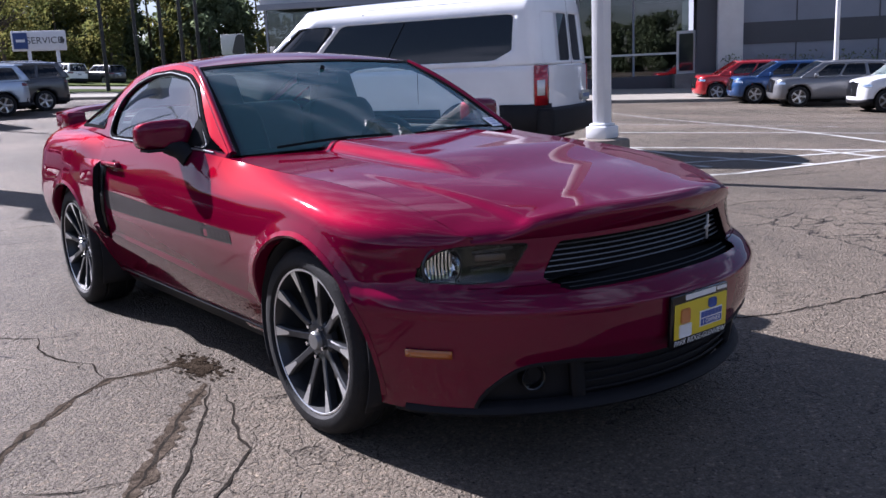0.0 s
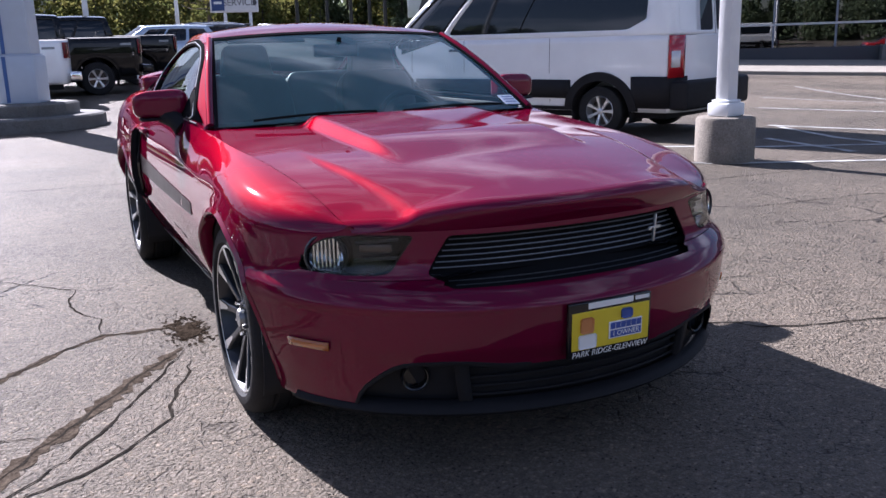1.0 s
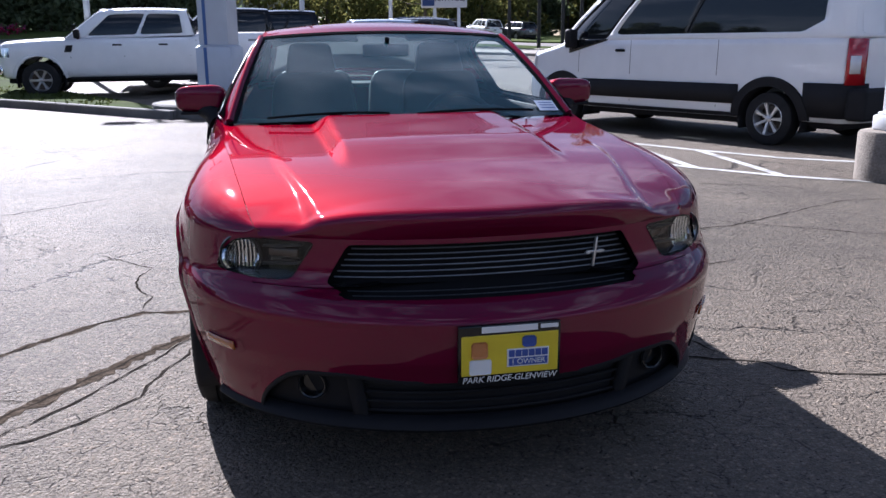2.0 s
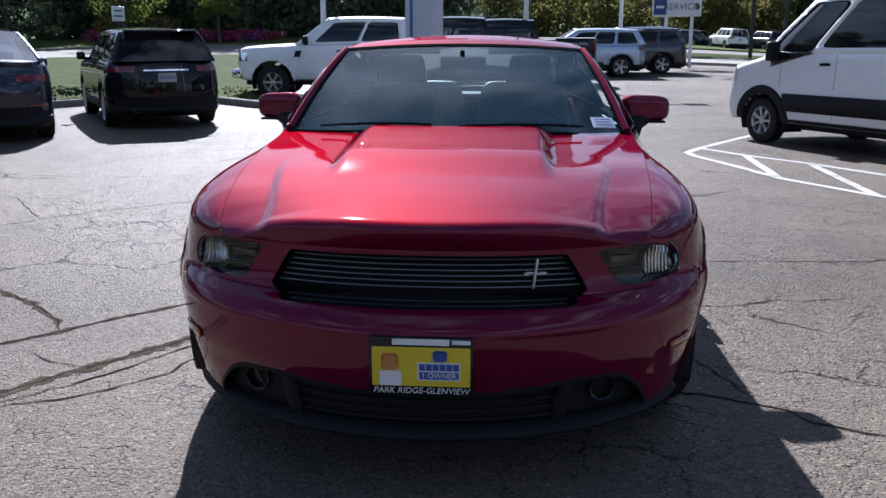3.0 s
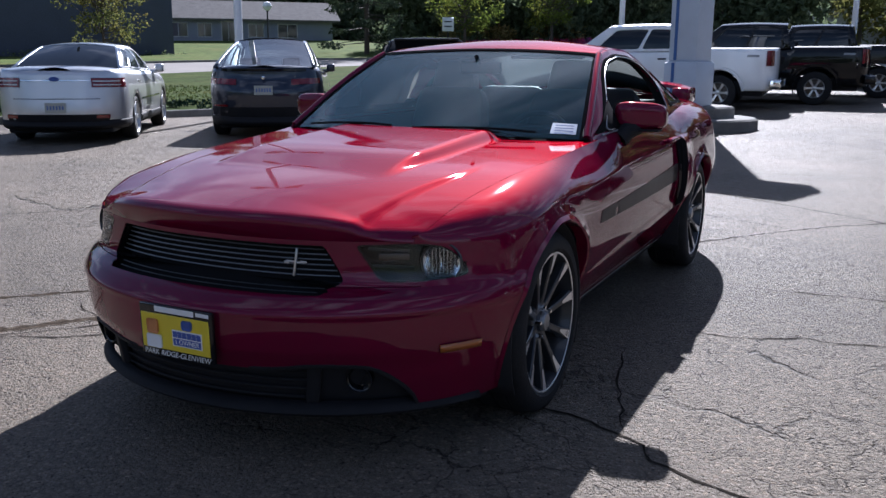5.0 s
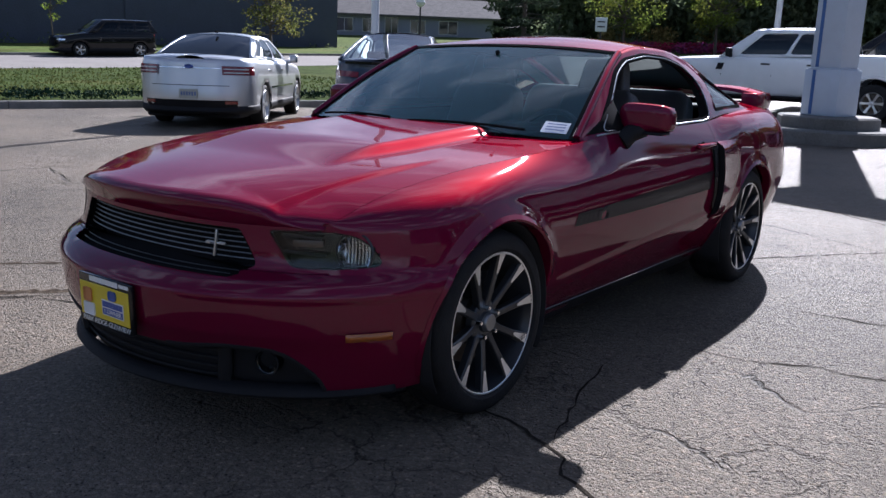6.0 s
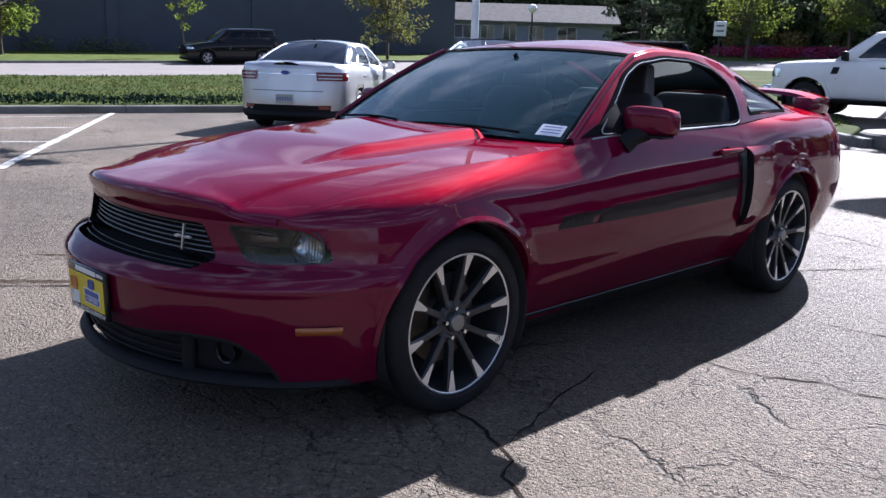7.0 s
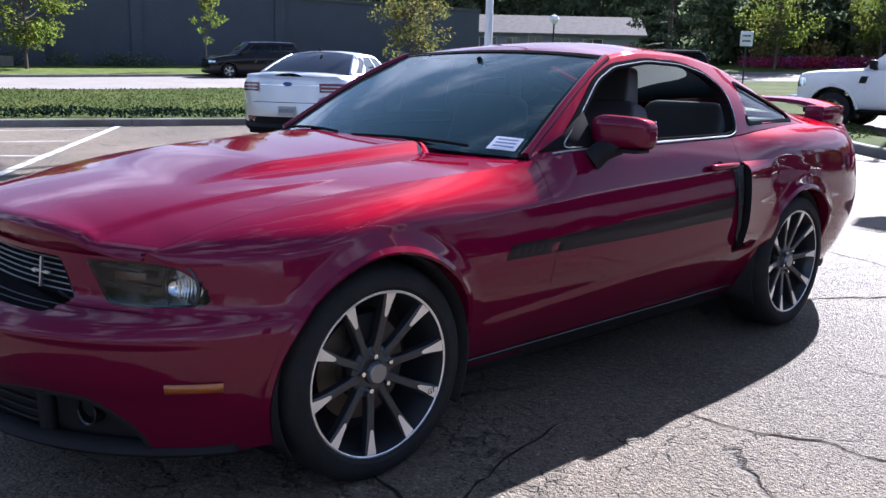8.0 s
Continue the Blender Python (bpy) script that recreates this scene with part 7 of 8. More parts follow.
    def roof(t, p):
        h = side(p, zt)
        return h[0] * t, h[1] - 0.18 * (1 - t * t) * (1 - p) ** 6, zt + 0.16 * (1 - abs(t) ** 3.5) * (1 - 0.25 * (1 - p) ** 8)
    part("roof", sheet(roof, [[(t, p) for p in steps(0, 1, 40)] for t in steps(-1, 1, 24)]), M_WHITE, root, thick=0.02)

    def screen(t, v):
        z = lerp(1.40, zt, v)
        a = side(0.0, max(1.42, z))
        return a[0] * t, a[1] - 0.30 * (1 - t * t) * (1 - 0.4 * v), z + 0.02 * (1 - t * t) + 0.10 * v * (1 - abs(t) ** 3)
    part("windscreen", sheet(screen, [[(t, v) for v in steps(0, 1, 12)] for t in steps(-1, 1, 16)]), M_VANSCREEN, root)

    def tail(t, z):
        """Rear doors above the belt: t share of the width."""
        zz = max(1.42, min(zt, z))
        v = (zz - 1.42) / (zt - 1.42)
        x = 1.03 * 0.985 - 0.10 * v ** 1.5 - 0.06 * max(0, (v - 0.8) / 0.2) ** 2
        return x * t, lerp(D[0], Cc[0], v) + 0.012 - b.depth(t), z
    rear_panes = [rounded([(s * 0.05, 1.47), (s * 0.84, 1.47), (s * 0.84, 2.16), (s * 0.05, 2.16)], 0.07, 4) for s in (1, -1)]
    part("rear_door", sheet(tail, [[(t, z) for z in steps(1.42, zt + 0.03, 30)] for t in steps(-0.92, 0.92, 80)], rear_panes), M_WHITE, root, thick=0.008)
    part("rear_joint", sheet(lambda t, z: tuple(Vector(tail(t, z)) + Vector((0, 0.003, 0))), [[(t, z) for z in steps(1.42, zt, 8)] for t in (-0.006, 0.006)]), M_TRIM, root)
    part("rear_door_foot", b.end_patch(-0.8, 0.8, 0.80, 1.40, 1, 0.01), M_WHITE, root)
    for s in (1, -1):
        gp = sheet(lambda t, z: tuple(Vector(tail(t, z)) - Vector((0, 0.005, 0))), [[(t, z) for z in steps(1.45, 2.18, 8)] for t in steps(s * 0.04, s * 0.86, 16)])
        part("rear_window", gp, M_VANGLASS, root)
        lamp = part("tail_lamp", b.patch(yr - 0.175, yr - 0.065, 0.84, 1.412, s, 0.022, 10), M_TAILBRIGHT, root, "tall red and clear tail lamp", thick=0.02)
        part("lamp_clear", b.patch(yr - 0.15, yr - 0.09, 0.98, 1.20, s, 0.0265, 10), M_TAILCLEAR, lamp, thick=0.004)
        part("headlamp", join(b.end_patch(s * 0.62, s * 0.98, 0.90, 1.10, -1, 0.014), b.patch(yf + 0.10, yf + 0.34, 0.96, 1.15, s, 0.012)), M_TAILCLEAR, root)
        part("side_cladding", b.patch(ya + 0.45, yb - 0.45, 0.54, 0.81, s, 0.022, 20), M_PLASTIC, root, thick=0.02)
        part("rear_cladding", b.patch(yb + 0.48, yr - 0.05, 0.42, 0.86, s, 0.022, 8), M_PLASTIC, root, thick=0.02)
        for yy in (ya, yb):
            g = arch_ring(b, yy, 0.36, 0.438, 0.115, 0.026)
            part("arch_trim", g if s > 0 else mirrored(g), M_PLASTIC, root, thick=0.015)
        part("sill_strip", b.patch(ya + 0.5, yb - 0.5, 0.365, 0.42, s, 0.01, 10), M_PLASTIC, root)
    part("rear_bumper", box(-1.0, 1.0, yr - 0.16, yr + 0.10, 0.40, 0.80, 0.05, 3), M_PLASTIC, root)
    part("front_bumper", b.end_patch(-0.95, 0.95, 0.36, 0.66, -1, 0.02), M_PLASTIC, root)
    part("grille", b.end_patch(-0.62, 0.62, 0.70, 1.00, -1, 0.012), M_GLOSSBLACK, root)
    number_plate(root, pose(-0.45, yr + 0.05, 0.93))
    for s in (1, -1):
        for y in (ya + 0.36, ya + 1.42, ya + 2.95):
            part("door_seam", b.patch(y - 0.004, y + 0.004, 0.48, 1.41, s, 0.002, 1), M_TRIM, root)
        for y in (ya + 1.22,):
            part("door_handle", box(min(s * 1.0, s * 1.045), max(s * 1.0, s * 1.045), y - 0.09, y + 0.09, 1.24, 1.28, 0.012), M_TRIM, root)
    mirrors(root, ya + 0.27, 1.30, 1.02, M_PLASTIC, (0.19, 0.13, 0.30))
    seats(root, (ya + 1.5,), 1.82, 0.45)
    part("bulkhead", box(-0.9, 0.9, ya + 2.0, ya + 2.03, 0.6, 2.3), M_DASH, root)
    part("dashboard", box(-0.92, 0.92, ya + 0.12, ya + 0.55, 0.9, 1.38, 0.06), M_DASH, root)
    for ob in root.children_recursive:
        for v in ob.data.vertices:
            v.co.z *= 0.93
        ob.location.z *= 0.93
    add_wheels(root, (ya, yb), 0.90, 0.335, 0.235, 0.205, 7, M_ALLOY)
    return root


sedan(heading(-10.72, 7.09, -0.58, 0.81))
hatch_ev(heading(-8.45, 9.4, -0.53, 0.85))
suv(heading(-6.8, 12.1, -0.53, 0.85), "dark_suv", "glossy black sport utility vehicle with chrome trim strip by the kerb", M_BLACKP)
pickup(heading(-3.51, 17.73, -0.995, -0.03), "white_pickup", "white crew-cab pickup truck with chrome bumpers", M_WHITE)
pickup(heading(-1.47, 20.35, -0.995, -0.03), "black_pickup", "black crew-cab pickup truck with dark bumpers", M_BLACKP, 3.69, M_ALLOY, 1.98, False)
pickup(heading(-0.06, 23.5, -0.995, -0.03), "black_pickup", "black crew-cab pickup truck with chrome bumpers", M_BLACKP, 3.69, M_ALLOY, 1.95, False)
suv(heading(2.92, 28.15, -0.995, -0.03), "compact_suv", "pale silver-blue compact sport utility vehicle", M_PALEBLUE, (-2.2, 2.32), 0.92, 1.10, 1.68, 1.345)
suv(heading(4.68, 30.4, -0.995, -0.03), "grey_suv", "dark grey sport utility vehicle with roof rails", M_GREYP, (-2.35, 2.45), 0.95, 1.12, 1.72, 1.41, rails=True)
van(heading(5.74, 7.53, -0.4, 0.917))
suv(heading(-39.2, 22.3, -0.2, -0.98), "road_suv", "long black sport utility vehicle on the road", M_BLACKP, (-2.6, 2.6), 1.0, 1.22, 1.88, 1.53)
RIGHT_ROW = ((M_REDP, "compact_car", "bright red compact crossover parked in a row"), (M_BLUEP, "compact_car", "blue compact crossover parked in a row"), (M_MIDGREY, "compact_car", "grey compact crossover parked in a row"),
             (M_WHITE, "compact_car", "white sport utility vehicle parked in a row"), (M_BLACKP, "compact_car", "black sport utility vehicle parked in a row"))
for k, (pm, nm, lb) in zip((0, 1, 2, 3.65, 4.75), RIGHT_ROW):
    wheel = Vector((29.2, 17.6)) + Vector((-0.94, -2.34)) * k
    f = Vector((-0.70, 0.714)).normalized()
    left = Vector((-f.y, f.x))
    c = wheel - f * 1.34 - left * 0.80
    big = k > 3
    suv(heading(c.x, c.y, f.x, f.y), nm, lb, pm, (-2.2, 2.25), 0.92, 1.04 + 0.12 * big, 1.60 + 0.20 * big, 1.34, rear_drop=0.35 if big else 0.55, clad=big, cab=0.24)
# cars standing under the far trees
suv(heading(19.7, 76.0, -0.2, 0.98), "far_suv", "white sport utility vehicle by the far road", M_WHITE, (-2.3, 2.4), 0.95, 1.12, 1.80, 1.41)
suv(heading(23.0, 76.5, -0.3, 0.95), "far_suv", "dark sport utility vehicle by the far road", M_GREYP, (-2.3, 2.4), 0.95, 1.10, 1.70, 1.41)
suv(heading(16.8, 80.0, -0.75, 0.66), "far_car", "dark compact car by the far road", M_GREYP, (-2.1, 2.2), 0.90, 0.98, 1.46, 1.32, clad=False)


# ---- surroundings ----
def leaf_mat(name, color, alt, trans=0.35):
    """Leaves: a rough face with light coming through, colour varied leaf by leaf."""
    m = base_mat(name, color, rough=0.8, vary=0.3, scale=2.0, rand=0.45, alt=alt, alt_pos=(0.42, 0.68))
    nt = m.node_tree
    b = nt.nodes["Principled BSDF"]
    b.inputs["Specular IOR Level"].default_value = 0.03
    out = nt.nodes["Material Output"]
    tl = nt.nodes.new("ShaderNodeBsdfTranslucent")
    mx = nt.nodes.new("ShaderNodeMixShader")
    mx.inputs["Fac"].default_value = trans
    src = b.inputs["Base Color"].links[0].from_socket
    nt.links.new(src, tl.inputs["Color"])
    nt.links.new(b.outputs["BSDF"], mx.inputs[1])
    nt.links.new(tl.outputs["BSDF"], mx.inputs[2])
    nt.links.new(mx.outputs["Shader"], out.inputs["Surface"])
    return m


M_LEAF = leaf_mat("leaf_green", (0.12, 0.165, 0.03), (0.20, 0.21, 0.04), 0.5)
M_LEAFY = leaf_mat("leaf_turning", (0.115, 0.130, 0.042), (0.205, 0.180, 0.055), 0.45)
M_LEAFDARK = leaf_mat("leaf_dark", (0.12, 0.155, 0.09), (0.16, 0.19, 0.10), 0.5)
M_NEEDLE = leaf_mat("needles", (0.028, 0.042, 0.028), (0.045, 0.06, 0.03), 0.2)
M_JUNIPER = leaf_mat("juniper", (0.012, 0.030, 0.020), (0.026, 0.048, 0.026), 0.05)
M_PINK = leaf_mat("pink_flowers", (0.36, 0.035, 0.08), (0.26, 0.09, 0.28), 0.2)
M_STRAW = leaf_mat("straw_grass", (0.30, 0.24, 0.10), (0.20, 0.19, 0.07), 0.3)
M_DARKBRICK = base_mat("dark_painted_block", (0.056, 0.066, 0.096), rough=0.8, vary=0.15, scale=0.8, bump=0.4, bump_scale=12, fine=0.15)
M_GREYPANEL = base_mat("grey_metal_panel", (0.20, 0.22, 0.26), rough=0.5, vary=0.08, scale=0.6)
M_DARKBAND = base_mat("dark_band_panel", (0.05, 0.055, 0.065), rough=0.5, vary=0.08, scale=0.6)
M_STUCCO = base_mat("white_stucco", (0.58, 0.58, 0.56), rough=0.8, vary=0.08, scale=1.0, bump=0.3, bump_scale=20)
M_ROOFING = base_mat("grey_shingle", (0.13, 0.125, 0.125), rough=0.95, spec=0.03, vary=0.25, scale=2.0, bump=0.5, bump_scale=14, fine=0.2)
M_BROWNWALL = base_mat("brown_siding", (0.055, 0.042, 0.036), rough=0.8, vary=0.2, scale=0.7, bump=0.3, bump_scale=10)
M_PANE = base_mat("window_pane_dark", (0.02, 0.025, 0.03), rough=0.05, vary=0.1, scale=0.5, spec=0.8)
M_SHOPGLASS = glass_mat("shop_front_glass", (0.30, 0.33, 0.34), ior=2.2)
M_SIGNWHITE = base_mat("sign_white", (0.66, 0.67, 0.68), rough=0.5, vary=0.05)
M_SIGNBLUE = base_mat("sign_blue", (0.02, 0.05, 0.17), rough=0.45)
M_SIGNTEXT = base_mat("sign_text", (0.06, 0.06, 0.065), rough=0.5)
M_GLOBE = base_mat("white_globe", (0.8, 0.8, 0.8), rough=0.3, vary=0.02)
M_PAVE = base_mat("pale_pavement", (0.27, 0.25, 0.215), rough=0.85, spec=0.15, vary=0.12, scale=1.5, bump=0.3, bump_scale=40, fine=0.12)


def leaves(centres, per, size, rnd, flat=0.0):
    """Many small bent leaves round clump centres (x, y, z, rx, ry, rz)."""
    V, F = [], []
    for (x, y, z, rx, ry, rz) in centres:
        for _ in range(per):
            while True:
                a, b, c = rnd.uniform(-1, 1), rnd.uniform(-1, 1), rnd.uniform(-1, 1)
                d = a * a + b * b + c * c
                if 0.08 < d < 1:
                    break
            k = rnd.uniform(0.75, 1.0) if d < 0.4 else 1.0
            p = Vector((x + a * rx * k, y + b * ry * k, z + c * rz * k))
            u = Vector((rnd.gauss(0, 1), rnd.gauss(0, 1), rnd.gauss(0, 1) * (1 - flat))).normalized()
            w = Vector((rnd.gauss(0, 1), rnd.gauss(0, 1), rnd.gauss(0, 1))).cross(u).normalized()
            s = size * rnd.uniform(0.55, 1.3)
            n = u.cross(w) * s * 0.22
            i = len(V)
            V += [tuple(p - u * s * 0.5), tuple(p + w * s * 0.30 + n), tuple(p + u * s * 0.5), tuple(p - w * s * 0.30 + n)]
            F += [(i, i + 1, i + 2), (i, i + 2, i + 3)]
    return V, F


def leaf_mesh(name, geo, mat, parent=None):
    me = bpy.data.meshes.new(name)
    me.from_pydata(geo[0], [], geo[1])
    me.materials.append(mat)
    ob = new(name, me)
    if parent is not None:
        ob.parent = parent
    return ob


def tree(x, y, height, spread, trunk_h, seed, mat=None, label="young street tree with green leaves", leaf=0.20, clumps=26, per=70, r0=None, name="tree"):
    rnd = random.Random(seed)
    z0 = ground_z(x, y) + 0.1
    root = thing(name, label, "tree", pose(x, y, z0), "street trees")
    r0 = r0 or 0.05 + height * 0.014
    geos = [tube([(0, 0, -0.15), (rnd.uniform(-.05, .05), 0, trunk_h * 0.5), (rnd.uniform(-.1, .1), rnd.uniform(-.1, .1), trunk_h), (0, 0, height * 0.85)], [r0, r0 * 0.8, r0 * 0.65, 0.015], 8)]
    cs = []
    for i in range(clumps):
        a = rnd.uniform(0, 2 * math.pi)
        t = rnd.uniform(0.0, 1.0)
        zc = lerp(trunk_h, height, t)
        rr = spread * (math.sin(math.pi * (0.15 + 0.8 * t)) ** 0.7) * rnd.uniform(0.25, 0.95)
        c = Vector((rr * math.cos(a), rr * math.sin(a), zc))
        s = spread * rnd.uniform(0.22, 0.40)
        cs.append((c.x, c.y, c.z, s, s, s * 0.7))
        st = Vector((0, 0, lerp(trunk_h * 0.8, zc, 0.55)))
        geos.append(tube([st, st.lerp(c, 0.5) + Vector((0, 0, -0.1 * rr)), c], [r0 * 0.35, r0 * 0.22, 0.008], 5))
    part("trunk", join(*geos), M_BARK, root)
    leaf_mesh("crown", leaves(cs, per, leaf, rnd), mat or M_LEAF, root)
    return root


def conifer(x, y, height, spread, seed):
    rnd = random.Random(seed)
    root = thing("conifer", "tall dark spreading pine tree", "tree", pose(x, y, ground_z(x, y) + 0.1), "street trees")
    geos = [tube([(0, 0, -0.1), (0, 0, height)], [0.22, 0.03], 8)]
    cs = []
    for i in range(70):
        t = rnd.uniform(0.08, 1.0)
        a = rnd.uniform(0, 6.283)
        rr = spread * (1 - t) ** 0.7 * rnd.uniform(0.4, 1.0)
        c = Vector((rr * math.cos(a), rr * math.sin(a), height * t - 0.1 * rr))
        cs.append((c.x, c.y, c.z, 0.75, 0.75, 0.28))
        geos.append(tube([(0, 0, height * t), c], [0.05, 0.01], 5))
    part("trunk", join(*geos), M_BARK, root)
    leaf_mesh("crown", leaves(cs, 75, 0.26, rnd), M_NEEDLE, root)


def woods(line, depth, height, seed, mat, label, dens=1.0, leaf=0.55, base=0.0):
    """A belt of far trees as one mass of leaves with trunks."""
    rnd = random.Random(seed)
    cs, trunks = [], []
    for i in range(len(line) - 1):
        a, b = Vector(line[i]), Vector(line[i + 1])
        n = int((b - a).length / 3.2 * dens)
        nr = Vector((b - a).orthogonal()).normalized()
        for k in range(n):
            p = a.lerp(b, (k + rnd.random()) / n) + nr * rnd.uniform(-depth, depth) * 0.5
            h = height * rnd.uniform(0.65, 1.15)
            w = rnd.uniform(2.0, 3.4)
            z = ground_z(p.x, p.y)
            trunks.append(tube([(p.x, p.y, z - 0.2), (p.x + rnd.uniform(-.3, .3), p.y, z + h * 0.75)], [0.22, 0.05], 5))
            for _ in range(14):
                t = rnd.uniform(base, 1.0)
                rr = w * math.sin(math.pi * (0.2 + 0.72 * t)) * rnd.uniform(0.1, 0.9)
                an = rnd.uniform(0, 6.283)
                cs.append((p.x + rr * math.cos(an), p.y + rr * math.sin(an), z + 0.5 + (h - 0.5) * t, 1.7, 1.7, 1.2))
    ob = leaf_mesh("woods", leaves(cs, 95, leaf, rnd), mat)
    tagged(ob, label, "trees", kind="stuff")
    tr = part("tree_trunks", join(*trunks), M_BARK)
    tagged(tr, "dark bare trunks among the far trees", "tree trunks", kind="stuff")


def pole(x, y, h, r, mat, name, label, globe=False, square=False, group=""):
    z = ground_z(x, y)
    root = thing(name, label, "lamp post", pose(x, y, z), group)
    if square:
        part("shaft", box(-r, r, -r, r, 0, h, 0.012), mat, root)
    else:
        part("shaft", lathe([(-0.1, r * 1.1), (h, r * 0.7), (h, 0.001)], 12, "z"), mat, root)
    if globe:
        part("globe", lathe([(h - 0.02, 0.06), (h + 0.05, 0.16), (h + 0.18, 0.21), (h + 0.31, 0.16), (h + 0.38, 0.001)], 20, "z"), M_GLOBE, root)
    else:
        for dx in (-1, 1):
            part("lamp_head", join(box(min(0, dx * 0.5), max(0, dx * 0.5), -0.03, 0.03, h - 0.12, h - 0.06), box(min(dx * 0.4, dx * 0.95), max(dx * 0.4, dx * 0.95), -0.2, 0.2, h - 0.16, h - 0.04, 0.03)), mat, root)
    return root


def lot_lamp():
    """White square lamp post on a round concrete footing beside the van."""
    x, y = 5.12, 2.58
    foot = thing("lamp_footing", "stained round concrete footing of the lamp post", "concrete footing", pose(x, y, 0))
    part("drum", lathe([(-0.1, 0.305), (0.44, 0.30), (0.465, 0.285), (0.472, 0.26), (0.472, 0.0005)], 40, "z"), M_CONCRETE, foot)
    post = thing("lamp_post", "white square steel lamp post with four heads on a concrete footing", "lamp post", pose(x, y, 0.472, 0, 0, 8))
    part("base_cover", join(box(-0.135, 0.135, -0.135, 0.135, 0, 0.14, 0.02), box(-0.105, 0.105, -0.105, 0.105, 0.14, 0.17, 0.01)), M_POLEWHITE, post)
    part("shaft", box(-0.078, 0.078, -0.078, 0.078, 0.15, 7.2, 0.012), M_POLEWHITE, post)
    for k in range(4):
        M = Matrix.Rotation(k * math.pi / 2 + 0.785, 4, "Z")
        part("arm", moved(box(0.05, 0.55, -0.03, 0.03, 7.02, 7.10, 0.01), M), M_POLEWHITE, post)
        h = part("lamp_head", moved(box(0.45, 1.0, -0.22, 0.22, 6.98, 7.14, 0.04), M), M_POLEWHITE, post)
        part("lamp_glass", moved(box(0.52, 0.93, -0.16, 0.16, 6.965, 6.98), M), M_TAILCLEAR, h)


def pylon():
    x, y = -1.38, 12.75
    z = ground_z(x, y)
    foot = thing("pylon_footing", "two-step round concrete footing of the pylon", "concrete footing", pose(x, y, z))
    part("lower_step", lathe([(-0.1, 1.32), (0.17, 1.31), (0.20, 1.27), (0.20, 0.5)], 16, "z"), M_KERB, foot, sharp=20)
    part("upper_step", lathe([(0.15, 0.88), (0.38, 0.88), (0.41, 0.84), (0.41, 0.0005)], 8, "z"), M_KERB, foot, sharp=20)
    py = thing("sign_pylon", "pale blue-white square dealer pylon with a dark blue edge stripe", "pylon", pose(x, y, z + 0.41, 0, 0, -18))
    part("plinth", join(box(-0.34, 0.34, -0.34, 0.34, 0, 0.80, 0.02), box(-0.31, 0.31, -0.31, 0.31, 0.80, 0.83, 0.01)), M_PYLON, py)
    part("column", box(-0.285, 0.285, -0.285, 0.285, 0.83, 4.6, 0.02), M_PYLON, py)
    for s in (-1, 1):
        part("edge_stripe", box(-0.15 - 0.03, -0.15 + 0.03, s * 0.289 - 0.004, s * 0.289 + 0.004, 0.84, 4.55), M_PYLONBLUE, py)
        part("edge_stripe", box(-0.15 - 0.03, -0.15 + 0.03, s * 0.344 - 0.004, s * 0.344 + 0.004, 0.02, 0.79), M_PYLONBLUE, py)
    part("head_panel", box(-0.75, 0.75, -0.45, 0.45, 4.6, 5.0, 0.03), M_PYLON, py)


def service_sign():
    x, y = 7.6, 35.2
    z = ground_z(x, y)
    root = thing("service_sign", "white dealer service sign with blue square on two posts", "sign", pose(x, y, z, 0, 0, -14))
    part("board", box(-1.03, 1.03, -0.12, 0.12, 2.17, 2.97, 0.03), M_SIGNWHITE, root)
    part("blue_square", box(-0.97, -0.43, -0.135, -0.12, 2.25, 2.89), M_SIGNBLUE, root)
    part("logo_bar", box(-0.87, -0.53, -0.142, -0.135, 2.52, 2.63), M_SIGNWHITE, root)
    lettering("sign_text", "SERVICE", 0.38, M_SIGNTEXT, root, pose(0.20, -0.125, 2.57, 90), 0.004)
    arrow = [(0.80, 0.11), (0.88, 0.11), (0.88, 0.18), (0.98, 0.0), (0.88, -0.18), (0.88, -0.11), (0.80, -0.11)]
    part("arrow", ([(a, -0.13, 2.57 + b) for a, b in arrow], [tuple(range(7))]), M_SIGNTEXT, root, smooth=False)
    for s in (-0.42, 0.66):
        part("post", box(s - 0.07, s + 0.07, -0.06, 0.06, -0.1, 2.18, 0.01), M_POLEWHITE, root)


def frame_window(root, m, w, h, mull=1):
    win = part("window", box(-w / 2, w / 2, -0.03, 0.05, 0, h, 0.0), M_PANE, root, m=m)
    part("window_frame", join(box(-w / 2 - 0.06, -w / 2, -0.08, 0.02, -0.06, h + 0.06), box(w / 2, w / 2 + 0.06, -0.08, 0.02, -0.06, h + 0.06), box(-w / 2, w / 2, -0.08, 0.02, h, h + 0.06), box(-w / 2, w / 2, -0.08, 0.02, -0.06, 0),
         *[box(-w / 2 + w * (k + 1) / (mull + 1) - 0.025, -w / 2 + w * (k + 1) / (mull + 1) + 0.025, -0.06, 0.02, 0, h) for k in range(mull)]), M_STUCCO, win)


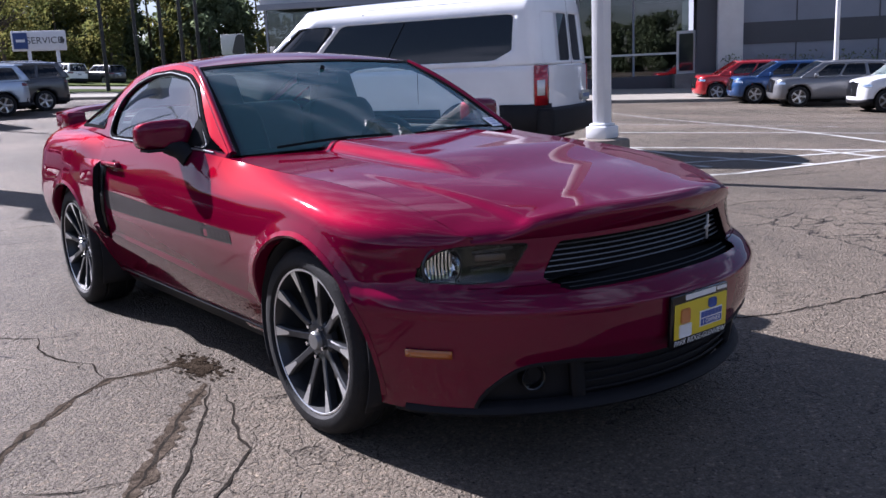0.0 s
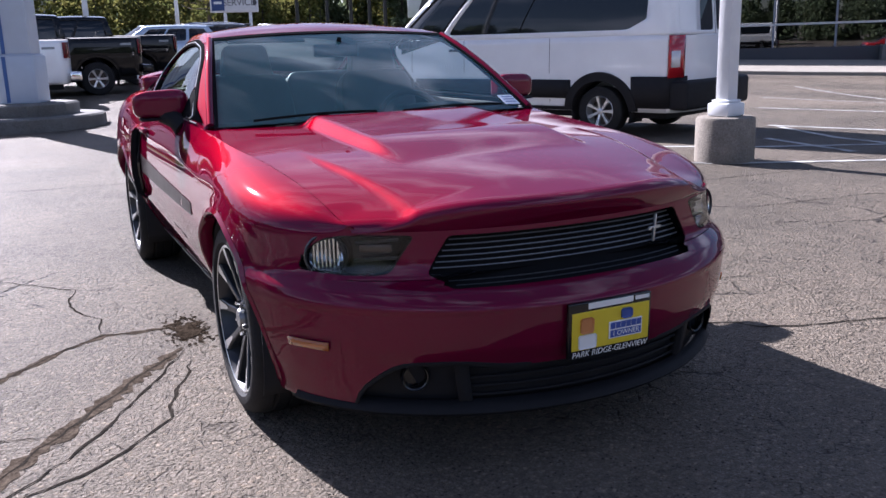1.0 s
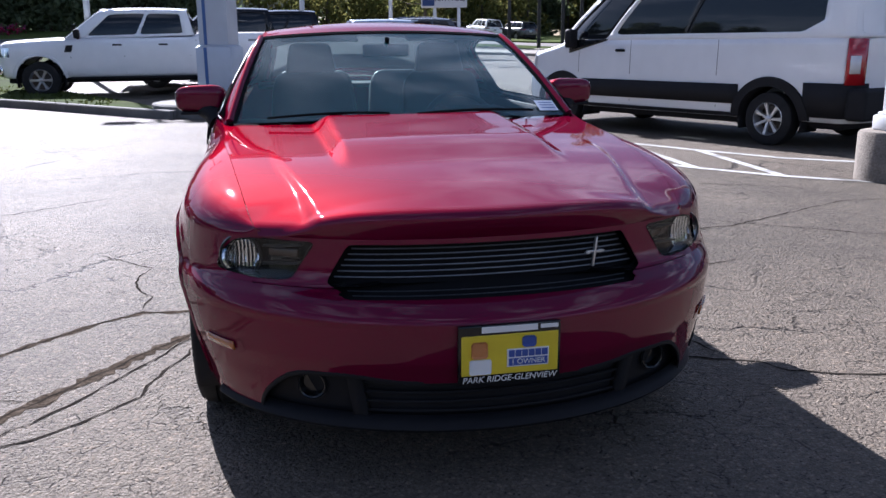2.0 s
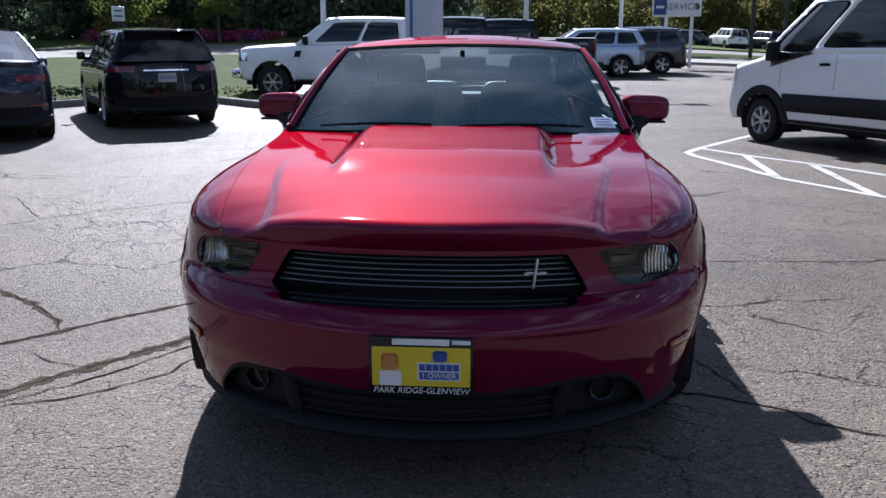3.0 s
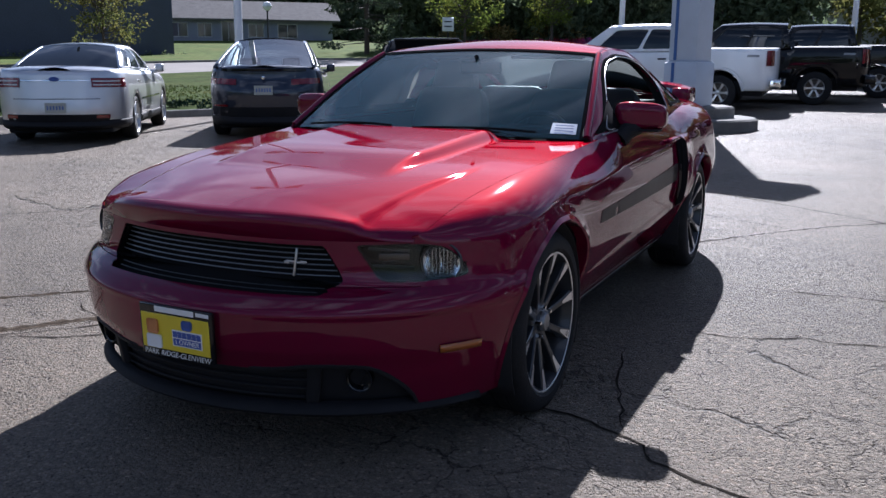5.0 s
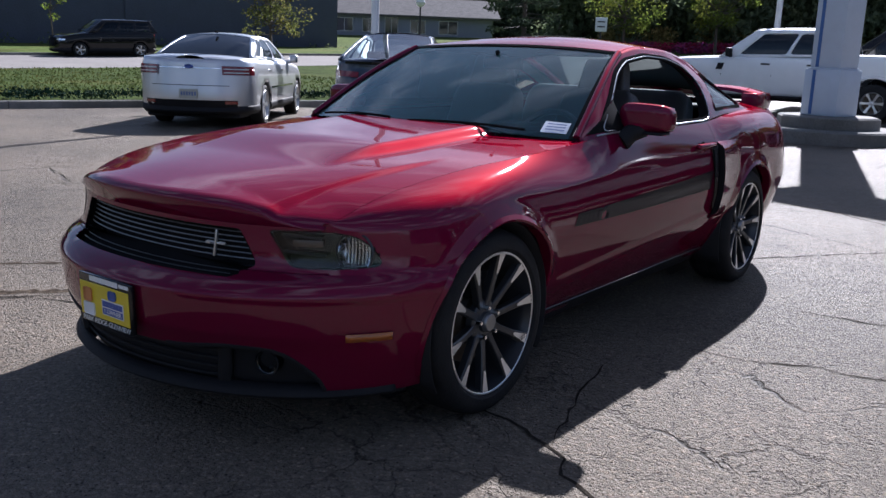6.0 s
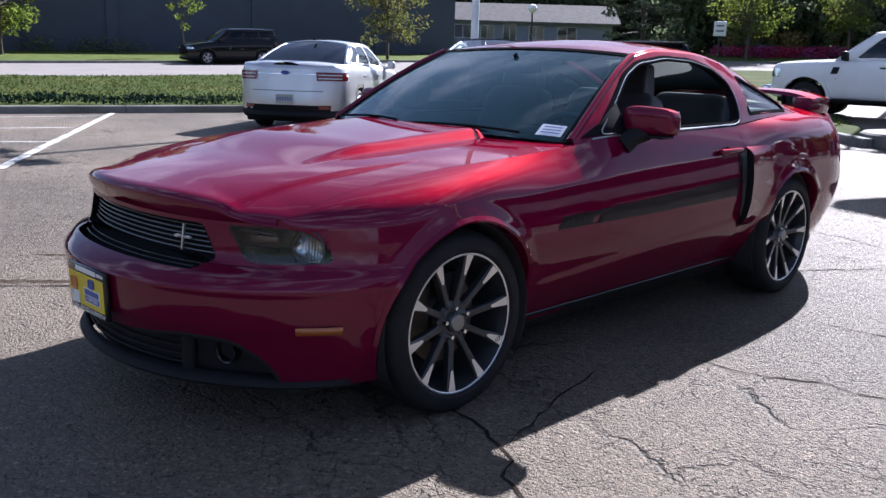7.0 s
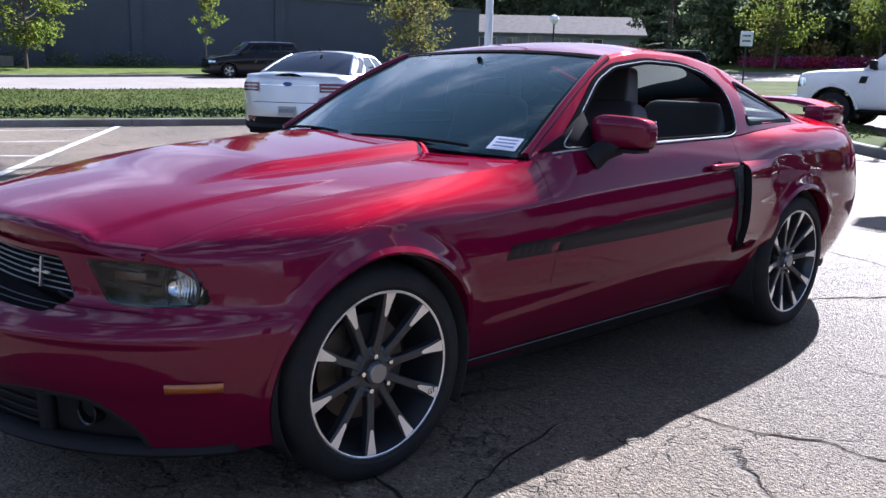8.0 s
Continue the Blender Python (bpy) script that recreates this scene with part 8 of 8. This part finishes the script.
def wall_building():
    """Long dark windowless building across the road."""
    a, b = Vector((-64.5, -40.0)), Vector((-45.6, 46.2))
    d = (b - a).normalized()
    ang = math.degrees(math.atan2(d.y, d.x))
    L = (b - a).length
    root = thing("dark_building", "long windowless dark blue-grey painted block building", "building", pose(a.x, a.y, 0, 0, 0, ang))
    part("wall", box(0, L, 0, 18, 0.2, 5.75), M_DARKBRICK, root)
    part("parapet_cap", box(-0.08, L + 0.08, -0.10, 18.1, 5.75, 5.92), M_DARKBAND, root)
    for k in range(9):
        s = 6 + k * 9.4
        part("pilaster", box(s, s + 0.7, -0.14, 0, 0.2, 5.75), M_DARKBRICK, root)
    part("bay", box(L * 0.60, L * 0.60 + 4.5, -0.35, 0, 0.2, 5.75), M_DARKBRICK, root)
    part("step", box(L * 0.60 + 0.6, L * 0.60 + 2.6, -1.6, -0.35, 0.5, 1.45), M_KERB, root)
    part("wall_lamp", box(L * 0.60 + 1.5, L * 0.60 + 1.75, -0.6, -0.35, 4.7, 5.0, 0.03), M_SIGNWHITE, root)
    rnd = random.Random(9)
    cs = [(rnd.uniform(-3, L), rnd.uniform(-1.1, -0.7), 1.35, 0.8, 0.5, 0.55) for _ in range(130)]
    hg = leaf_mesh("foundation_hedge", leaves(cs, 36, 0.22, rnd), M_LEAFDARK)
    hg.matrix_basis = pose(a.x, a.y, 0, 0, 0, ang)
    tagged(hg, "low dark clipped hedge along the building", "hedge", kind="stuff")


def house(x, y, ang, L, W, eave, ridge, wall, name, label, wins, two=False, gable_white=False):
    z = ground_z(x, y)
    root = thing(name, label, "building", pose(x, y, z, 0, 0, ang))
    part("wall", box(-L / 2, L / 2, 0, W, -0.3, eave), wall, root)
    for s in (-1, 1):
        xx = s * L / 2
        part("gable", ([(xx, 0, eave), (xx, W, eave), (xx, W / 2, ridge)], [(0, 1, 2)]), wall, root, smooth=False, thick=0.1)
    o = 0.7
    for yy0, zz0 in ((-o, eave - (ridge - eave) * o / (W / 2)), (W + o, eave - (ridge - eave) * o / (W / 2))):
        part("roof", ([(-L / 2 - o, yy0, zz0), (L / 2 + o, yy0, zz0), (L / 2 + o, W / 2, ridge + 0.05), (-L / 2 - o, W / 2, ridge + 0.05)], [(0, 1, 2, 3)]), M_ROOFING, root, smooth=False, thick=-0.2)
    for (wx, wz, ww, wh) in wins:
        frame_window(root, pose(wx, -0.0, wz), ww, wh)
    return root


def dealership():
    """Showroom with a glass front, white column and grey panelled wall."""
    o = Vector((23.2, 39.0))
    e = Vector((52.0, 8.5))
    d = (e - o).normalized()
    ang = math.degrees(math.atan2(d.y, d.x))
    L = (e - o).length
    z = -0.15
    root = thing("dealership", "showroom building with glass front, white column and grey panel wall", "building", pose(o.x, o.y, z, 0, 0, ang))
    g1 = 21.2
    part("grey_wall", box(g1 + 1.2, L + 30, 0, 20, -0.5, 8.0), M_GREYPANEL, root)
    part("dark_band", box(g1 + 1.2, L + 30, -0.05, 0, 2.2, 3.3), M_DARKBAND, root)
    for k in range(9):
        part("panel_joint", box(g1 + 4 + k * 4.0, g1 + 4.06 + k * 4.0, -0.03, 0.01, -0.3, 7.9), M_DARKBAND, root)
    part("white_column", box(g1, g1 + 1.25, -0.9, 1.0, -0.5, 8.5, 0.03), M_STUCCO, root)
    part("dark_return", box(g1 - 1.0, g1, -0.5, 0.8, -0.5, 8.5), M_DARKBAND, root)
    part("fascia", box(-3, g1, -0.8, 1.0, 5.4, 8.5), M_STUCCO, root)
    part("canopy", box(-3, g1, -1.3, -0.8, 5.2, 5.5), M_GREYPANEL, root)
    part("floor_slab", box(-3, g1, 0, 14, -0.4, 0.1), M_PAVE, root)
    part("back_wall", box(-3, g1, 14, 14.3, 0, 8.4), M_DARKBAND, root)
    part("shop_ceiling", box(-3, g1, 1.0, 14, 5.4, 5.6), M_GREYPANEL, root)
    n = 8
    for k in range(n):
        x0 = -3 + k * (g1 - 1.3 + 3) / n
        w = (g1 - 1.3 + 3) / n
        part("shop_pane", box(x0 + 0.04, x0 + w - 0.04, 0.02, 0.04, 0.5, 5.3), M_SHOPGLASS, root)
        part("mullion", box(x0 - 0.05, x0 + 0.05, -0.06, 0.10, 0, 5.4), M_GREYPANEL, root)
    part("transom", box(-3, g1 - 1.3, -0.07, 0.10, 1.88, 1.98), M_STUCCO, root)
    part("plinth_band", box(-3, g1 - 1.3, -0.12, 0.1, -0.4, 0.8), M_DARKBAND, root)
    dr = part("entrance_door", box(g1 - 1.95, g1 - 1.0, -0.10, 0.0, 0.85, 3.05), M_STUCCO, root)
    part("door_pane", box(g1 - 1.83, g1 - 1.12, -0.14, -0.10, 1.0, 2.9), M_PANE, dr)
    part("entrance_steps", join(box(g1 - 2.2, g1 + 0.2, -1.6, -0.1, -0.4, 0.85)), M_KERB, root)
    rnd = random.Random(4)
    cs = [(o.x + d.x * t + d.y * 1.6 + rnd.uniform(-.2, .2), o.y + d.y * t - d.x * 1.6 + rnd.uniform(-.2, .2), 0.9, 0.8, 0.8, 0.7) for t in [g1 + 0.6 + 1.3 * k for k in range(7)]]
    sh = leaf_mesh("shrub_row", leaves(cs, 160, 0.13, rnd), M_LEAFDARK)
    tagged(sh, "dark green shrubs along the showroom wall", "shrubs", kind="stuff")
    pv = drape([tuple(o + d * -32 + Vector((d.y, -d.x)) * 1.0), tuple(o + d * (L + 28) + Vector((d.y, -d.x)) * 1.0), tuple(o + d * (L + 28) + Vector((d.y, -d.x)) * 11.0), tuple(o + d * -32 + Vector((d.y, -d.x)) * 11.0)], 0.13, "pavement", M_PAVE, "pale concrete pavement along the showroom", "pavement", 4.0)


def hedge_strip():
    """Creeping juniper along the kerb."""
    rnd = random.Random(12)
    cs = []
    pts = [Vector(p) for p in KERB_LINE[1:8]]
    for i in range(len(pts) - 1):
        a, b = pts[i], pts[i + 1]
        n = int((b - a).length / 0.22)
        dd = (b - a).normalized()
        nr = Vector((-dd.y, dd.x))
        for k in range(n):
            off = rnd.uniform(0.25, 1.55)
            p = a.lerp(b, (k + rnd.random()) / n) + nr * off
            cs.append((p.x, p.y, ground_z(p.x, p.y) + 0.19 + rnd.uniform(0, 0.10), 0.42, 0.42, 0.09))
    ob = leaf_mesh("juniper_strip", leaves(cs, 70, 0.085, rnd), M_JUNIPER)
    tagged(ob, "low spreading juniper ground cover behind the kerb", "ground cover", kind="stuff")
    # grass tufts over the near lawn
    kerb_pts = [tuple(a.lerp(b, q / 8)) for a, b in zip(pts, pts[1:]) for q in range(8)]
    V, F = [], []
    for _ in range(26000):
        t = rnd.random()
        y = rnd.uniform(-10, 19)
        x = rnd.uniform(-30, -3.5)
        if not inside(lawn_near, x, y) or min((x - kx) ** 2 + (y - ky) ** 2 for kx, ky in kerb_pts) < 3.0:
            continue
        z = ground_z(x, y) + 0.12
        a = rnd.uniform(0, 6.283)
        h = rnd.uniform(0.03, 0.07)
        i = len(V)
        V += [(x - 0.03 * math.cos(a), y - 0.03 * math.sin(a), z), (x + 0.03 * math.cos(a), y + 0.03 * math.sin(a), z), (x + rnd.uniform(-.04, .04), y + rnd.uniform(-.04, .04), z + h)]
        F.append((i, i + 1, i + 2))
    gr = leaf_mesh("grass_tufts", (V, F), leaf_mat("grass_blades", (0.05, 0.07, 0.02), (0.10, 0.10, 0.035), 0.3))
    tagged(gr, "short green grass tufts on the lawn", "grass", kind="stuff")


def flower_bed():
    rnd = random.Random(31)
    c0, c1 = Vector((-29.0, 58.8)), Vector((-18.5, 64.0))
    cs = []
    for k in range(60):
        p = c0.lerp(c1, rnd.random())
        cs.append((p.x + rnd.uniform(-1, 1), p.y + rnd.uniform(-1, 1), ground_z(p.x, p.y) + 0.55, 0.9, 0.9, 0.45))
    tagged(leaf_mesh("flower_bed", leaves(cs, 60, 0.22, rnd), M_PINK), "bed of pink and purple petunias", "flower bed", kind="stuff")
    cs = []
    for k in range(26):
        p = c0.lerp(c1, rnd.random()) + Vector((-1.6, 2.2))
        cs.append((p.x, p.y, ground_z(p.x, p.y) + 1.2, 0.8, 0.8, 0.8))
    tagged(leaf_mesh("ornamental_grass", leaves(cs, 80, 0.30, rnd), M_STRAW), "tall straw-coloured ornamental grasses", "ornamental grass", kind="stuff")


lot_lamp()
pylon()
service_sign()
wall_building()
dealership()
hedge_strip()
flower_bed()
house(-54.0, 64.0, 42, 18, 10, 2.2, 3.9, M_GREYPANEL, "low_house", "low white building with grey shingle roof", [(-5.6, 0.5, 1.6, 1.2), (-3.2, 0.5, 1.2, 1.2), (-1, 0.1, 1.2, 1.8), (1.6, 0.5, 1.4, 1.2), (4.6, 0.5, 1.8, 1.2)])
house(-26.0, 84.0, 25, 30, 12, 5.4, 8.0, M_BROWNWALL, "townhouse", "dark brown two-storey townhouse behind trees", [(-12, 1, 1.6, 1.5), (-8, 1, 1.6, 1.5), (-3, 1, 1.6, 1.5), (3, 1, 1.6, 1.5), (8, 1, 1.6, 1.5), (12, 1, 1.6, 1.5), (-10, 3.6, 1.6, 1.3), (-3, 3.6, 1.6, 1.3), (4, 3.6, 1.6, 1.3), (11, 3.6, 1.6, 1.3)])
house(-6.0, 88.0, 4, 18, 11, 4.8, 7.6, M_STUCCO, "pale_house", "pale gabled house behind the lot", [(-5, 1, 1.6, 1.5), (0, 1, 1.6, 1.5), (5, 1, 1.6, 1.5)])
# street trees on the far lawn and by the flower bed
tree(-48.5, 13.8, 5.6, 2.7, 1.6, 1, M_LEAF, leaf=0.22, clumps=34, per=80)
tree(-44.3, 22.4, 4.3, 1.05, 1.7, 2, M_LEAF, "slender young street tree with thin crown", leaf=0.16, clumps=16, per=40, r0=0.05)
tree(-39.0, 33.5, 5.2, 2.5, 1.2, 3, M_LEAFY, "street tree with yellowing leaves", leaf=0.20, clumps=34, per=80)
conifer(-33.0, 53.0, 11.0, 5.0, 5)
tree(-26.5, 56.3, 6.2, 2.7, 2.0, 6, M_LEAF, leaf=0.18, clumps=34, per=90)
tree(-21.0, 60.3, 6.4, 2.8, 2.1, 7, M_LEAF, leaf=0.18, clumps=34, per=90)
tree(9.8, 52.0, 7.5, 3.0, 2.6, 8, M_LEAFY, "street tree with yellow-green autumn leaves", leaf=0.24, clumps=40, per=80)
woods([(-84, 26), (-82, 64), (-54, 100), (-10, 112), (20, 108), (45, 92)], 16, 11, 21, M_LEAFDARK, "dark belt of tall trees behind the houses", 1.9, 0.8)
woods([(-76, 72), (-56, 90), (-28, 102)], 8, 10, 25, M_LEAFDARK, "dense dark trees behind the low house", 2.2, 0.75)
woods([(-36, 62), (-20, 70), (-5, 76)], 7, 7.5, 26, M_LEAFDARK, "dark shrubs and trees before the townhouse", 2.4, 0.6)
woods([(-4, 84), (10, 92), (30, 88)], 8, 10.5, 22, M_LEAFY, "yellow-green autumn trees beyond the lot", 1.2, 0.5)
woods([(14, 104), (36, 97), (58, 84)], 14, 17, 23, M_LEAFY, "tall yellow-green autumn trees beyond the lot", 1.3, 0.55)
woods([(-14, -62), (20, -70), (60, -55), (-60, -40), (-14, -62)], 10, 8, 24, M_LEAFDARK, "far trees behind the lot", 0.7, 0.7)
pole(-22.3, 27.2, 2.85, 0.05, M_POLEDARK, "globe_lamp", "dark lamp post with white globe", True)
pole(-10.8, 11.2, 8.0, 0.09, M_POLEWHITE, "tall_lamp_post", "tall white steel lamp post with twin heads")
pole(-5.4, 22.6, 8.0, 0.09, M_POLEWHITE, "tall_lamp_post", "tall white steel lamp post with twin heads")
pole(0.9, 27.5, 8.0, 0.09, M_POLEWHITE, "tall_lamp_post", "tall white steel lamp post with twin heads")
pole(5.5, 37.5, 8.0, 0.09, M_POLEWHITE, "tall_lamp_post", "tall white steel lamp post with twin heads")
pole(35.2, 15.7, 9.0, 0.10, M_POLEWHITE, "tall_lamp_post", "tall white steel lamp post with twin heads")
for px, py in ((14.4, 48.4), (16.1, 47.8), (17.45, 47.3), (18.5, 46.9), (19.35, 46.5)):
    pole(px, py, 9.5, 0.11, M_POLEDARK, "dark_post", "tall thin dark post by the road", group="row of dark posts")


def small_sign(x, y, h, w, hh, ang, mat, label):
    root = thing("small_sign", label, "sign", pose(x, y, ground_z(x, y), 0, 0, ang))
    part("post", box(-0.03, 0.03, -0.02, 0.02, -0.1, h, 0.005), M_POLEDARK, root)
    part("panel", box(-w / 2, w / 2, -0.05, -0.02, h - hh, h, 0.01), mat, root)
    for k in range(2):
        part("bar", box(-w * 0.32, w * 0.32, -0.054, -0.05, h - hh * (0.35 + 0.35 * k), h - hh * (0.25 + 0.35 * k)), M_SIGNTEXT, root)


small_sign(-17.2, 34.6, 2.6, 0.55, 0.65, 30, M_SIGNWHITE, "small white sign on a dark post")
board = thing("far_sign", "white road sign with a black rounded shape", "sign", pose(23.3, 50.2, ground_z(23.3, 50.2), 0, 0, -25))
part("post", box(-0.10, 0.10, -0.05, 0.05, -0.1, 2.6, 0.01), M_POLEDARK, board)
part("panel", box(-0.75, 0.75, -0.09, 0.05, 2.5, 3.8, 0.03), M_SIGNWHITE, board)
part("black_shape", ([(x, -0.095, z) for x, z in rounded([(-0.15, 2.52), (0.74, 2.52), (0.74, 3.78), (0.25, 3.78)], 0.25, 5)], [tuple(range(24))]), M_SIGNTEXT, board, smooth=False)
